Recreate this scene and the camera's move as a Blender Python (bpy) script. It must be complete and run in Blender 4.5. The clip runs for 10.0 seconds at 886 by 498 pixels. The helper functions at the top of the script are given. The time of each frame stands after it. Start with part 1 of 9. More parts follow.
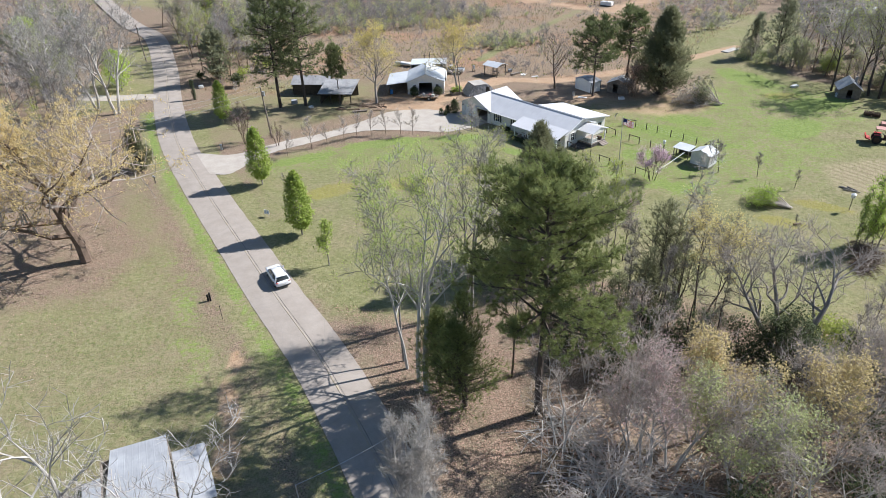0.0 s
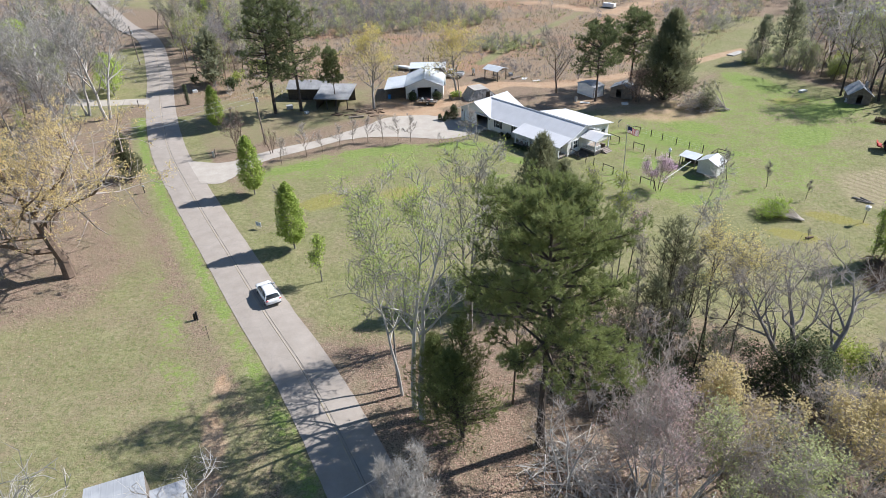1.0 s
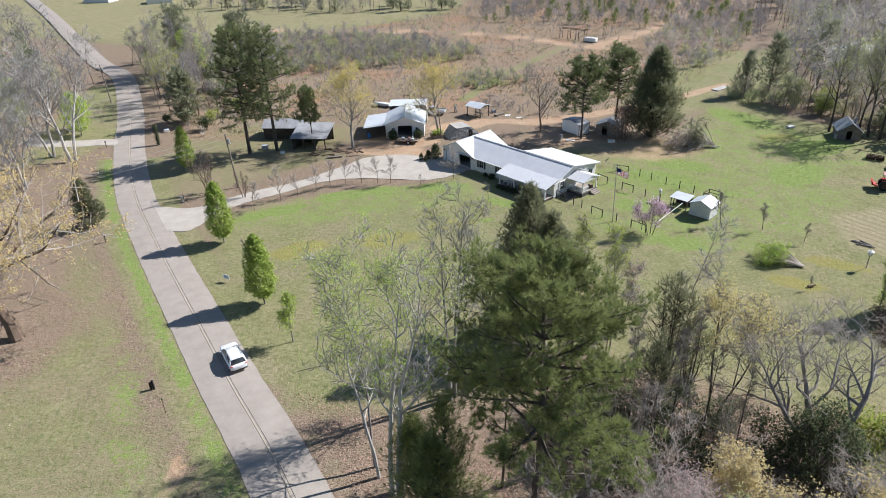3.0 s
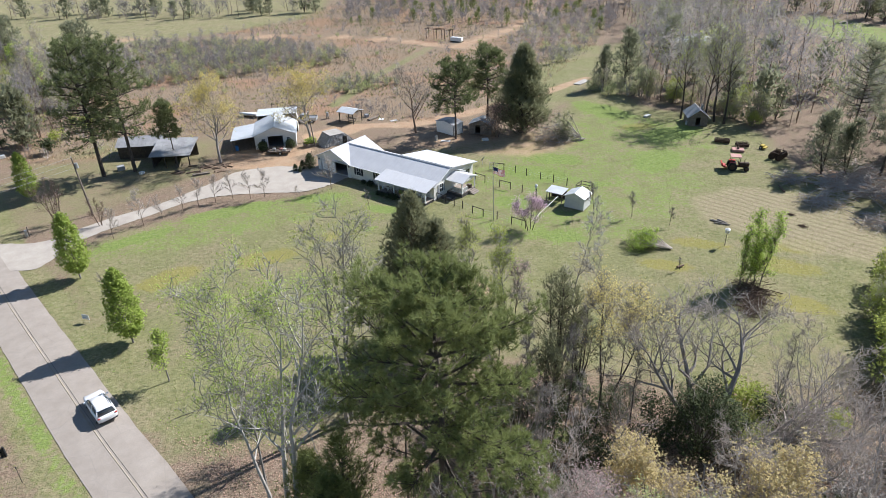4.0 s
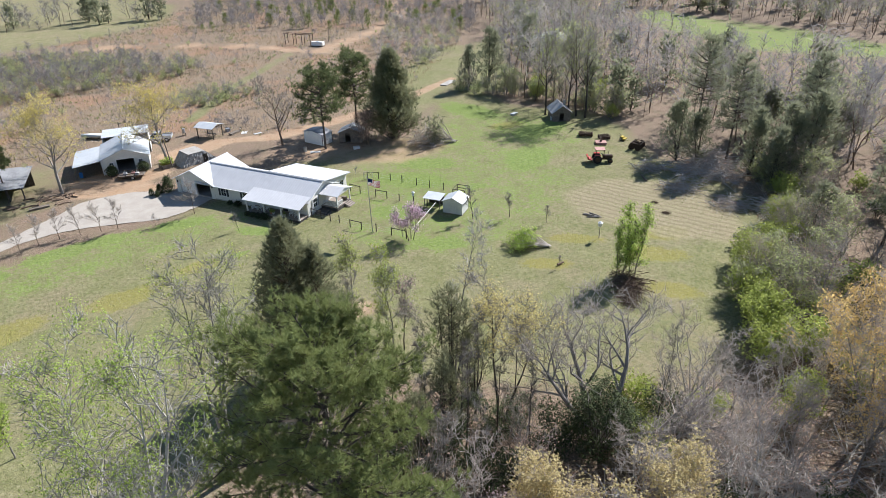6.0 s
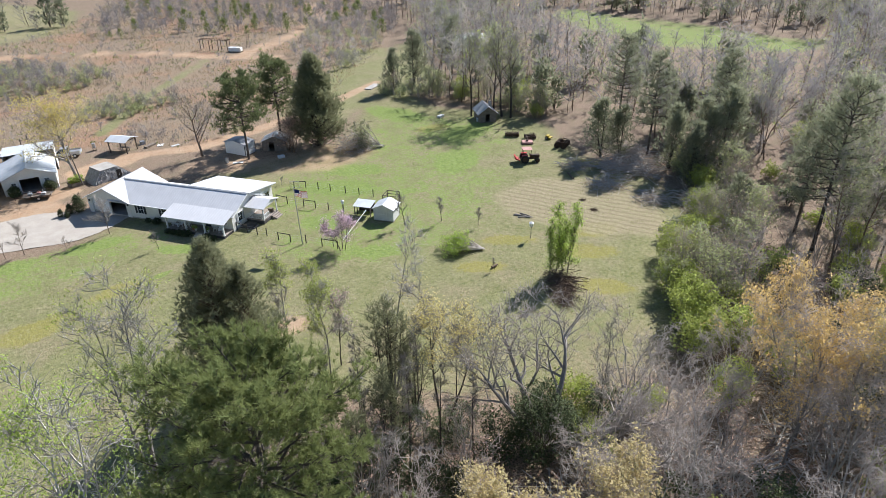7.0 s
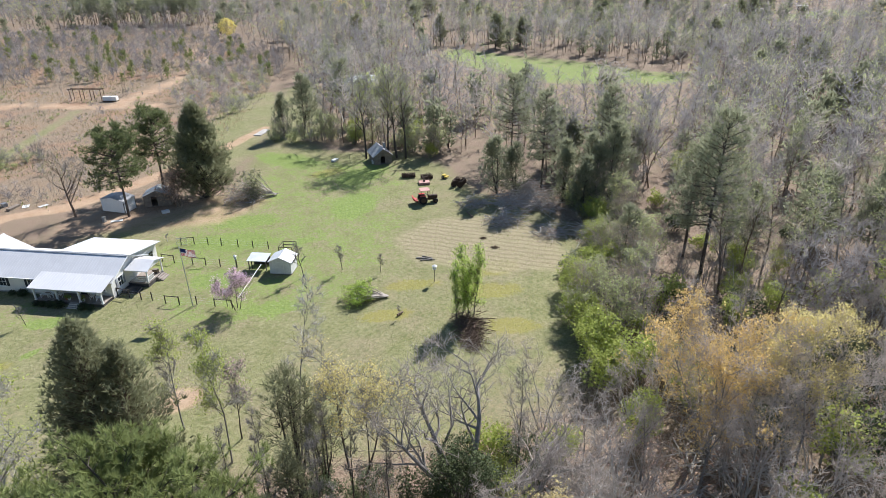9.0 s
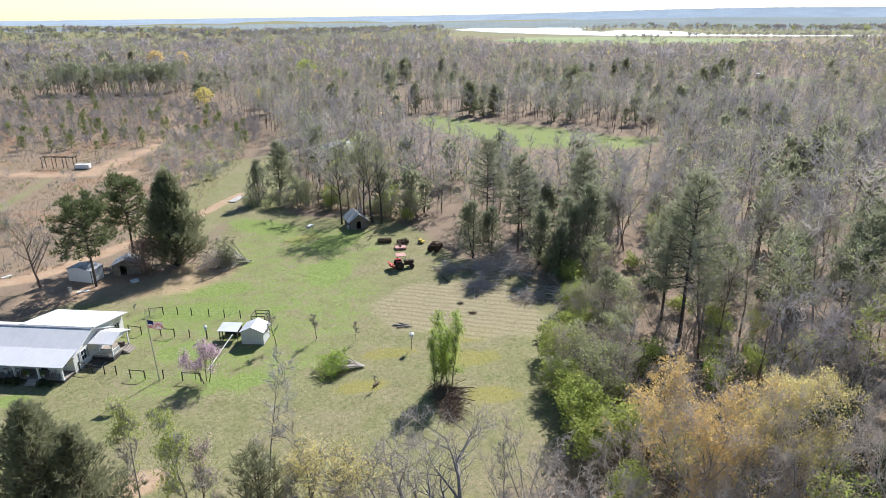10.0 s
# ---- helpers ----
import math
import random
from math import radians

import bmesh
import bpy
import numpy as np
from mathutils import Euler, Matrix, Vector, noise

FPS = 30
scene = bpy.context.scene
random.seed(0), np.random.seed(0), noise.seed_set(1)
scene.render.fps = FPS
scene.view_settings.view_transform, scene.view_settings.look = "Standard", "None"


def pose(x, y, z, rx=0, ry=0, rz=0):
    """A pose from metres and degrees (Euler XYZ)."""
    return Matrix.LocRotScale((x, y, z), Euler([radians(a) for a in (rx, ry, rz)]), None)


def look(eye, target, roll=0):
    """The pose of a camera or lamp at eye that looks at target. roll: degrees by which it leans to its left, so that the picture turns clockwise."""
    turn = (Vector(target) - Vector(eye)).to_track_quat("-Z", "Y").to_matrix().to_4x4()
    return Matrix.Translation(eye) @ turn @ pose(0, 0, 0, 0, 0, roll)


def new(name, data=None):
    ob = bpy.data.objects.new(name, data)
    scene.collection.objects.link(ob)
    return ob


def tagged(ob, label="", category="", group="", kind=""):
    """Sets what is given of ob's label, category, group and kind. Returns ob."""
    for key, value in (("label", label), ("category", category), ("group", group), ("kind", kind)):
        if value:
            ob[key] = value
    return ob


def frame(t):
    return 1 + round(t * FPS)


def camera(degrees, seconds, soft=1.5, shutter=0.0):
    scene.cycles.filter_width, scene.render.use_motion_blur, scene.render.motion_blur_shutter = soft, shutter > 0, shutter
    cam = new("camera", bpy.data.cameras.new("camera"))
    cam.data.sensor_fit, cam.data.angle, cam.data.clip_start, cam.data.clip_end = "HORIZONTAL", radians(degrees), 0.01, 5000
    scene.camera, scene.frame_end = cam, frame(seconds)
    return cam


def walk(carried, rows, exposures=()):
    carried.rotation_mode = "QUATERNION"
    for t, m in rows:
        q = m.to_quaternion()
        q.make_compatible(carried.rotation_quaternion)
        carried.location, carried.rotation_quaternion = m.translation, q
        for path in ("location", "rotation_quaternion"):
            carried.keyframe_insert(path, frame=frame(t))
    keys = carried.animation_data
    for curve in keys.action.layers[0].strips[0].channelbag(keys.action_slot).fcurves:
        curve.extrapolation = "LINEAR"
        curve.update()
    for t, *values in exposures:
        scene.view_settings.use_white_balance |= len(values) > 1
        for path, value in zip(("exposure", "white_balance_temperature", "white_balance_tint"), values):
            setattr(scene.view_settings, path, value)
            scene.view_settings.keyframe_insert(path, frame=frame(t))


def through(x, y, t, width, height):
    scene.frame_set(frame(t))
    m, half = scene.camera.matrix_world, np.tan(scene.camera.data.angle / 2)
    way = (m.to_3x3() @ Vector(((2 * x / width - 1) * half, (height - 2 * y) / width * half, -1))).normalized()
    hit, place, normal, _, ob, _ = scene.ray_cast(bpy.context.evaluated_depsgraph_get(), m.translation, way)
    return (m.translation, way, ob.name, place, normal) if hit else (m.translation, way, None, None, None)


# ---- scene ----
cam = camera(69.6, 10.0, soft=0.6)
METRES, EYE, TILT, LEAN, TURN = 20.0, 41.0, -31.0, 1.7, 0.0
ROWS = [
    (0.0, 0.0, 0.0, 0.0, -0.0, 0.0, 0.0),
    (0.5, 0.0081, 0.0797, 0.0464, 0.03, -0.01, -0.01),
    (1.0, 0.0175, 0.1585, 0.0906, 0.07, -0.01, -0.01),
    (1.5, 0.0261, 0.2329, 0.1325, -0.07, 0.0, 0.08),
    (2.0, 0.0291, 0.3031, 0.1736, -0.42, 0.19, 0.26),
    (2.5, 0.0325, 0.3644, 0.2096, -0.55, 1.7, 0.31),
    (3.0, 0.0413, 0.4153, 0.2365, -1.25, 2.54, 0.69),
    (4.5, 0.0808, 0.5358, 0.3165, -15.89, 1.33, 8.82),
    (5.0, 0.095, 0.5677, 0.3386, -17.62, 1.06, 9.73),
    (5.5, 0.1095, 0.5961, 0.3605, -19.31, 0.77, 10.63),
    (7.0, 0.1586, 0.6623, 0.4213, -27.84, -1.07, 14.93),
    (7.5, 0.1779, 0.6811, 0.4368, -31.11, -1.93, 16.43),
    (8.0, 0.1981, 0.6974, 0.4519, -34.11, -2.78, 17.78),
    (8.5, 0.2186, 0.7163, 0.4683, -35.78, -2.81, 18.5),
    (9.0, 0.24, 0.7331, 0.485, -36.86, -0.53, 18.95),
    (9.5, 0.2619, 0.7507, 0.4985, -37.93, 1.91, 19.38),
    (10.0, 0.284, 0.7662, 0.5123, -38.99, 4.31, 19.82),
]
walk(cam, [(t, pose(0, 0, EYE, TILT, LEAN, TURN) @ pose(METRES * x, METRES * y, METRES * z, 90 + pitch, roll, yaw)) for t, x, y, z, yaw, pitch, roll in ROWS],
     exposures=((0.0, 0.86), (1.5, 0.83), (3.0, 0.77), (4.5, 0.82), (5.5, 0.84), (7.0, 0.88), (8.5, 0.98), (10.0, 0.92)))

# ---- light ----
SUN_AZ, SUN_EL = 69.3, 41.0
sun_way = Vector((math.sin(radians(SUN_AZ)) * math.cos(radians(SUN_EL)), math.cos(radians(SUN_AZ)) * math.cos(radians(SUN_EL)), math.sin(radians(SUN_EL))))
world = bpy.data.worlds.new("sky")
scene.world = world
world.use_nodes = True
sky = world.node_tree.nodes.new("ShaderNodeTexSky")
sky.sky_type, sky.sun_disc = "NISHITA", False
sky.sun_elevation, sky.sun_rotation = radians(SUN_EL), radians(SUN_AZ)
sky.air_density, sky.dust_density, sky.ozone_density = 1.0, 0.0, 4.0
world.node_tree.links.new(sky.outputs[0], world.node_tree.nodes["Background"].inputs[0])
world.node_tree.nodes["Background"].inputs[1].default_value = 0.075
sun = new("sun", bpy.data.lights.new("sun", "SUN"))
sun.data.energy, sun.data.angle, sun.data.color = 5.0, radians(0.6), (0.99, 0.98, 1.0)
sun.matrix_world = look(sun_way * 200, (0, 0, 0))


# ---- materials ----
class Nodes:
    """A short way to write node trees."""

    def __init__(self, name):
        self.mat = bpy.data.materials.new(name)
        self.mat.use_nodes = True
        self.tree = self.mat.node_tree
        self.shader = self.tree.nodes["Principled BSDF"]
        self.coord = self.tree.nodes.new("ShaderNodeTexCoord")

    def put(self, socket, value):
        if hasattr(value, "is_linked"):
            self.tree.links.new(value, socket)
        elif isinstance(value, (tuple, list)) and len(value) == 3 and socket.type == "RGBA":
            socket.default_value = (*value, 1)
        else:
            socket.default_value = value

    def noise(self, scale, detail=4.0, rough=0.6, where=None):
        n = self.tree.nodes.new("ShaderNodeTexNoise")
        n.inputs["Scale"].default_value, n.inputs["Detail"].default_value, n.inputs["Roughness"].default_value = scale, detail, rough
        self.tree.links.new(where or self.coord.outputs["Object"], n.inputs["Vector"])
        return n.outputs["Fac"]

    def stretch(self, sx, sy, sz, turn=0.0):
        n = self.tree.nodes.new("ShaderNodeMapping")
        n.inputs["Scale"].default_value, n.inputs["Rotation"].default_value = (sx, sy, sz), (0, 0, radians(turn))
        self.tree.links.new(self.coord.outputs["Object"], n.inputs["Vector"])
        return n.outputs[0]

    def ramp(self, fac, low, high, out=(0.0, 1.0)):
        n = self.tree.nodes.new("ShaderNodeMapRange")
        n.inputs["From Min"].default_value, n.inputs["From Max"].default_value = low, high
        n.inputs["To Min"].default_value, n.inputs["To Max"].default_value = out
        self.tree.links.new(fac, n.inputs["Value"])
        return n.outputs[0]

    def mix(self, fac, a, b, kind="MIX"):
        n = self.tree.nodes.new("ShaderNodeMix")
        n.data_type, n.blend_type = "RGBA", kind
        for socket, value in ((n.inputs[0], fac), (n.inputs[6], a), (n.inputs[7], b)):
            self.put(socket, value)
        return n.outputs[2]

    def math(self, kind, a, b=0.0):
        n = self.tree.nodes.new("ShaderNodeMath")
        n.operation = kind
        self.put(n.inputs[0], a), self.put(n.inputs[1], b)
        return n.outputs[0]

    def attribute(self, name):
        n = self.tree.nodes.new("ShaderNodeAttribute")
        n.attribute_name = name
        return n

    def random(self):
        return self.tree.nodes.new("ShaderNodeObjectInfo").outputs["Random"]

    def island(self):
        return self.tree.nodes.new("ShaderNodeNewGeometry").outputs["Random Per Island"]

    def bump(self, height, strength=0.4, distance=0.02):
        n = self.tree.nodes.new("ShaderNodeBump")
        n.inputs["Strength"].default_value, n.inputs["Distance"].default_value = strength, distance
        self.tree.links.new(height, n.inputs["Height"])
        self.tree.links.new(n.outputs[0], self.shader.inputs["Normal"])

    def done(self, colour, rough=0.8, metal=0.0, spec=0.3):
        s = self.shader.inputs
        self.put(s["Base Color"], colour), self.put(s["Roughness"], rough), self.put(s["Metallic"], metal)
        s["Specular IOR Level"].default_value = spec
        return self.mat


def mottled(name, a, b, scale=3.0, rough=0.8, metal=0.0, fine=20.0, spec=0.3, bump=0.0):
    """Two colours mixed by a coarse and a fine grain."""
    n = Nodes(name)
    coarse, grain = n.noise(scale), n.noise(fine, 3.0)
    c = n.mix(n.ramp(coarse, 0.35, 0.65), a, b)
    c = n.mix(n.ramp(grain, 0.3, 0.7, (0.0, 0.35)), c, tuple(x * 0.55 for x in a))
    if bump:
        n.bump(grain, bump)
    return n.done(c, rough, metal, spec)


def foliage(name, a, b, through=0.35, dark=0.5):
    """Leaves: colour by leaf and by plant, light passing through."""
    n = Nodes(name)
    c = n.mix(n.island(), a, b)
    c = n.mix(n.ramp(n.noise(0.35, 2.0), 0.35, 0.65, (0.0, 0.5)), c, tuple(x * dark for x in a))
    c = n.mix(n.ramp(n.noise(1.7, 2.0), 0.38, 0.62, (0.0, 0.35)), c, tuple(x * 1.2 for x in b))
    c = n.mix(n.math("MULTIPLY", n.random(), 0.3), c, tuple(x * 1.25 for x in b))
    n.done(c, 0.7, 0.0, 0.15)
    t = n.tree.nodes.new("ShaderNodeBsdfTranslucent")
    m = n.tree.nodes.new("ShaderNodeMixShader")
    m.inputs[0].default_value = through
    n.tree.links.new(c, t.inputs[0])
    n.tree.links.new(n.shader.outputs[0], m.inputs[1]), n.tree.links.new(t.outputs[0], m.inputs[2])
    n.tree.links.new(m.outputs[0], n.tree.nodes["Material Output"].inputs[0])
    return n.mat


TWIGS = {}


def bark(name, a, b):
    """Bark, and a thin-twig twin of it whose slivers catch light from both sides as round twigs do."""
    made = []
    for twig in (False, True):
        n = Nodes(name + ("_thin" if twig else ""))
        c = n.mix(n.ramp(n.noise(1.2, 3.0), 0.35, 0.65), a, b)
        c = n.mix(n.ramp(n.noise(9.0, 3.0), 0.35, 0.7, (0.0, 0.5)), c, tuple(x * 0.5 for x in a))
        c = n.mix(n.math("MULTIPLY", n.random(), 0.35), c, tuple(x * 1.3 for x in b))
        n.done(c, 0.9, 0.0, 0.2)
        if twig:
            t, m = n.tree.nodes.new("ShaderNodeBsdfTranslucent"), n.tree.nodes.new("ShaderNodeMixShader")
            m.inputs[0].default_value = 0.4
            n.tree.links.new(c, t.inputs[0])
            n.tree.links.new(n.shader.outputs[0], m.inputs[1]), n.tree.links.new(t.outputs[0], m.inputs[2])
            n.tree.links.new(m.outputs[0], n.tree.nodes["Material Output"].inputs[0])
        made.append(n.mat)
    TWIGS[made[0].name] = made[1]
    return made[0]


def thin(material):
    return TWIGS.get(material.name, material)


BARK_PALE = bark("pale_bark", (0.36, 0.335, 0.30), (0.50, 0.47, 0.43))
BARK_GREY = bark("grey_bark", (0.19, 0.17, 0.15), (0.30, 0.275, 0.25))
BARK_TWIG = bark("twig_bark", (0.365, 0.318, 0.28), (0.51, 0.455, 0.41))
BARK_MAUVE = bark("mauve_twigs", (0.225, 0.205, 0.20), (0.34, 0.315, 0.31))
BARK_DARK = bark("dark_bark", (0.055, 0.045, 0.038), (0.11, 0.09, 0.075))
BARK_BROWN = bark("brown_bark", (0.12, 0.085, 0.06), (0.2, 0.145, 0.11))
LEAF_LIME = foliage("lime_leaves", (0.27, 0.325, 0.07), (0.43, 0.47, 0.14), 0.6, 0.75)
LEAF_GREEN = foliage("fresh_green_leaves", (0.21, 0.29, 0.055), (0.35, 0.42, 0.11), 0.5, 0.7)
LEAF_SPRING = foliage("bright_spring_leaves", (0.31, 0.42, 0.08), (0.47, 0.56, 0.16), 0.6, 0.85)
LEAF_GOLD = foliage("golden_bud_leaves", (0.54, 0.45, 0.17), (0.66, 0.58, 0.28), 0.6, 0.92)
LEAF_PINK = foliage("pink_blossom", (0.52, 0.34, 0.42), (0.66, 0.50, 0.57), 0.4, 0.8)
LEAF_ROSE = foliage("rosy_buds", (0.36, 0.24, 0.23), (0.48, 0.35, 0.33))
LEAF_DARK = foliage("dark_evergreen_leaves", (0.04, 0.055, 0.024), (0.085, 0.105, 0.045), 0.2)
LEAF_PINE = foliage("pine_needles", (0.125, 0.16, 0.055), (0.28, 0.31, 0.12), 0.42, 0.65)
LEAF_PINEDARK = foliage("dark_pine_needles", (0.105, 0.135, 0.06), (0.24, 0.265, 0.12), 0.4, 0.65)
LEAF_CEDAR = foliage("cedar_sprays", (0.155, 0.165, 0.092), (0.275, 0.275, 0.16), 0.45, 0.65)
LEAF_SAGE = foliage("grey_green_sprays", (0.19, 0.205, 0.13), (0.32, 0.325, 0.21), 0.55, 0.7)
LEAF_STRAW = foliage("straw_young_leaves", (0.44, 0.36, 0.17), (0.60, 0.50, 0.27), 0.45, 0.8)
LEAF_OAK = foliage("tan_gold_oak_leaves", (0.47, 0.37, 0.165), (0.62, 0.50, 0.26), 0.55, 0.88)
LEAF_HAZE = foliage("pale_budding_leaves", (0.315, 0.34, 0.15), (0.46, 0.485, 0.245), 0.5, 0.8)
LEAF_MAUVE = foliage("grey_mauve_buds", (0.37, 0.325, 0.32), (0.50, 0.455, 0.45), 0.4, 0.8)
LEAF_ORANGE = foliage("orange_bud_leaves", (0.60, 0.42, 0.16), (0.72, 0.55, 0.25), 0.6, 0.95)
LEAF_YELLOW = foliage("yellow_catkin_leaves", (0.56, 0.47, 0.13), (0.70, 0.61, 0.23), 0.6, 0.92)
LEAF_DEAD = foliage("dry_brown_leaves", (0.34, 0.21, 0.155), (0.50, 0.345, 0.27), 0.3, 0.75)
SEDGE = foliage("dry_sedge_stalks", (0.34, 0.25, 0.15), (0.47, 0.37, 0.24), 0.35)
GRASSBLADE = foliage("grass_blades", (0.13, 0.18, 0.045), (0.24, 0.27, 0.085), 0.3)


def sheet_metal(name, a, b, pitch, rough=0.42, turn=0.0, dirt=0.3, metal=0.0):
    """Painted ribbed roofing: weathering and faint seams."""
    n = Nodes(name)
    c = n.mix(n.ramp(n.noise(0.6), 0.35, 0.7), a, b)
    c = n.mix(n.ramp(n.noise(0.9, 5.0, 0.7, n.stretch(6, 0.7, 1, turn)), 0.5, 0.8, (0.0, dirt)), c, tuple(x * 0.6 for x in a))
    return n.done(c, rough, metal, 0.35)


ROOF_WHITE = sheet_metal("white_metal_roof", (0.53, 0.53, 0.535), (0.59, 0.59, 0.595), 0.3)
ROOF_GALV = sheet_metal("weathered_metal_roof", (0.29, 0.30, 0.31), (0.39, 0.40, 0.41), 0.2, 0.5, 0, 0.6)
ROOF_OLD = sheet_metal("old_grey_roof", (0.24, 0.24, 0.245), (0.36, 0.365, 0.37), 0.2, 0.6, 0, 0.7)
ROOF_BLUE = sheet_metal("grey_blue_metal_roof", (0.46, 0.485, 0.505), (0.56, 0.58, 0.595), 0.2, 0.4, 0, 0.4)
SIDING = mottled("cream_vinyl_siding", (0.70, 0.68, 0.62), (0.76, 0.74, 0.68), 0.8, 0.6)
WHITE = mottled("white_paint", (0.74, 0.74, 0.72), (0.80, 0.80, 0.78), 1.5, 0.5)
SHEDWHITE = mottled("off_white_panel", (0.58, 0.58, 0.56), (0.68, 0.68, 0.66), 1.2, 0.55)
DARK = mottled("dark_interior", (0.02, 0.02, 0.022), (0.035, 0.034, 0.034), 2.0, 0.8)
SHUTTER = mottled("black_shutter_paint", (0.025, 0.03, 0.035), (0.04, 0.045, 0.05), 3.0, 0.5)
SKIRT = mottled("dark_skirting", (0.06, 0.055, 0.05), (0.1, 0.09, 0.085), 2.0)
WOODGREY = mottled("weathered_wood", (0.16, 0.13, 0.105), (0.26, 0.22, 0.18), 2.0, 0.85, 0, 25)
WOODDARK = mottled("dark_fence_wood", (0.05, 0.042, 0.035), (0.09, 0.075, 0.06), 2.0, 0.85, 0, 25)
PLANK = mottled("deck_planks", (0.24, 0.2, 0.165), (0.34, 0.29, 0.25), 2.0, 0.8, 0, 25)
CONCRETE = mottled("grey_concrete", (0.34, 0.32, 0.29), (0.44, 0.42, 0.385), 0.7, 0.85, 0, 12)
STONE = mottled("rough_grey_stone", (0.27, 0.26, 0.245), (0.45, 0.44, 0.42), 2.5, 0.9, 0, 14, 0.2, 0.6)
STEEL = mottled("galvanised_steel", (0.42, 0.43, 0.44), (0.52, 0.53, 0.54), 2.0, 0.4, 0.6)
IRON = mottled("rusty_dark_iron", (0.045, 0.034, 0.028), (0.12, 0.07, 0.045), 4.0, 0.75, 0.2)
BLACK = mottled("black_rubber", (0.015, 0.015, 0.016), (0.025, 0.025, 0.026), 5.0, 0.7)
RED = mottled("red_enamel", (0.42, 0.03, 0.025), (0.5, 0.05, 0.04), 2.0, 0.4)
PINKROOF = mottled("faded_red_sheet", (0.42, 0.21, 0.18), (0.5, 0.29, 0.25), 2.0, 0.6)
YELLOW = mottled("yellow_enamel", (0.5, 0.36, 0.05), (0.56, 0.42, 0.08), 2.0, 0.5)
BLUE = mottled("blue_plastic", (0.03, 0.16, 0.4), (0.05, 0.2, 0.46), 2.0, 0.45)
CARWHITE = mottled("white_car_paint", (0.76, 0.77, 0.78), (0.8, 0.8, 0.81), 0.5, 0.2, 0, 3, 0.5)
FLAGRED = mottled("red_cloth", (0.42, 0.04, 0.05), (0.48, 0.06, 0.07), 3.0)
FLAGBLUE = mottled("navy_cloth", (0.03, 0.045, 0.14), (0.04, 0.06, 0.18), 3.0)
CLAYPOT = mottled("orange_clay", (0.4, 0.17, 0.09), (0.48, 0.22, 0.12), 3.0)
MULCH = mottled("red_mulch", (0.28, 0.13, 0.08), (0.36, 0.19, 0.12), 4.0, 0.95)


def pane_glass(name, tint, rough):
    n = Nodes(name)
    return n.done(tint, rough, 0.0, 0.8)


GLASS = pane_glass("dark_window_glass", (0.03, 0.038, 0.045), 0.06)


# ---- ways to build ----
def mesh_of(name, verts, faces, mats, index=None, smooth=False):
    """A mesh from arrays; faces all of one corner count."""
    verts, faces = np.asarray(verts, np.float32), np.asarray(faces, np.int32)
    me = bpy.data.meshes.new(name)
    k = faces.shape[1]
    me.vertices.add(len(verts)), me.loops.add(faces.size), me.polygons.add(len(faces))
    me.vertices.foreach_set("co", verts.ravel())
    me.loops.foreach_set("vertex_index", faces.ravel())
    me.polygons.foreach_set("loop_start", np.arange(len(faces), dtype=np.int32) * k)
    if index is not None:
        me.polygons.foreach_set("material_index", np.asarray(index, np.int32))
    me.polygons.foreach_set("use_smooth", np.full(len(faces), smooth))
    for m in mats:
        me.materials.append(m)
    me.update(calc_edges=True)
    return me


def part(name, bm, material, parent, label="", m=None):
    """Links a bmesh (or a mesh) as one mesh object under a thing."""
    if isinstance(bm, bmesh.types.BMesh):
        me = bpy.data.meshes.new(name)
        bmesh.ops.recalc_face_normals(bm, faces=bm.faces)
        bm.to_mesh(me), bm.free()
        me.materials.append(material)
    else:
        me = bm
    ob = new(name, me)
    ob.parent = parent
    if m is not None:
        ob.matrix_basis = m
    return tagged(ob, label)


def thing(name, m, label, category, group="", kind=""):
    ob = new(name)
    ob.empty_display_size = 0.2
    ob.matrix_basis = m
    return tagged(ob, label, category, group, kind)


def box(bm, x0, x1, y0, y1, z0, z1, bevel=0.0):
    made = bmesh.ops.create_cube(bm, size=1.0, matrix=Matrix.Translation(((x0 + x1) / 2, (y0 + y1) / 2, (z0 + z1) / 2)) @ Matrix.Diagonal((x1 - x0, y1 - y0, z1 - z0, 1)))
    if bevel:
        edges = list({e for v in made["verts"] for e in v.link_edges})
        bmesh.ops.bevel(bm, geom=edges, offset=bevel, segments=1, affect="EDGES")
    return bm


def boxes(*rows, bevel=0.0):
    bm = bmesh.new()
    for r in rows:
        box(bm, *r, bevel=bevel)
    return bm


def rod(bm, a, b, r, r2=None, n=8):
    a, b = Vector(a), Vector(b)
    way = b - a
    m = Matrix.Translation((a + b) / 2) @ way.to_track_quat("Z", "Y").to_matrix().to_4x4()
    bmesh.ops.create_cone(bm, cap_ends=True, segments=n, radius1=r, radius2=r if r2 is None else r2, depth=way.length, matrix=m)
    return bm


def rods(rows, n=8):
    bm = bmesh.new()
    for r in rows:
        rod(bm, *r, n=n)
    return bm


def slab(points, thick):
    """A flat or sloping polygon with thickness downwards."""
    bm = bmesh.new()
    top = [bm.verts.new(p) for p in points]
    low = [bm.verts.new((p[0], p[1], p[2] - thick)) for p in points]
    bm.faces.new(top), bm.faces.new(low[::-1])
    for i in range(len(points)):
        j = (i + 1) % len(points)
        bm.faces.new((top[i], low[i], low[j], top[j]))
    return bm


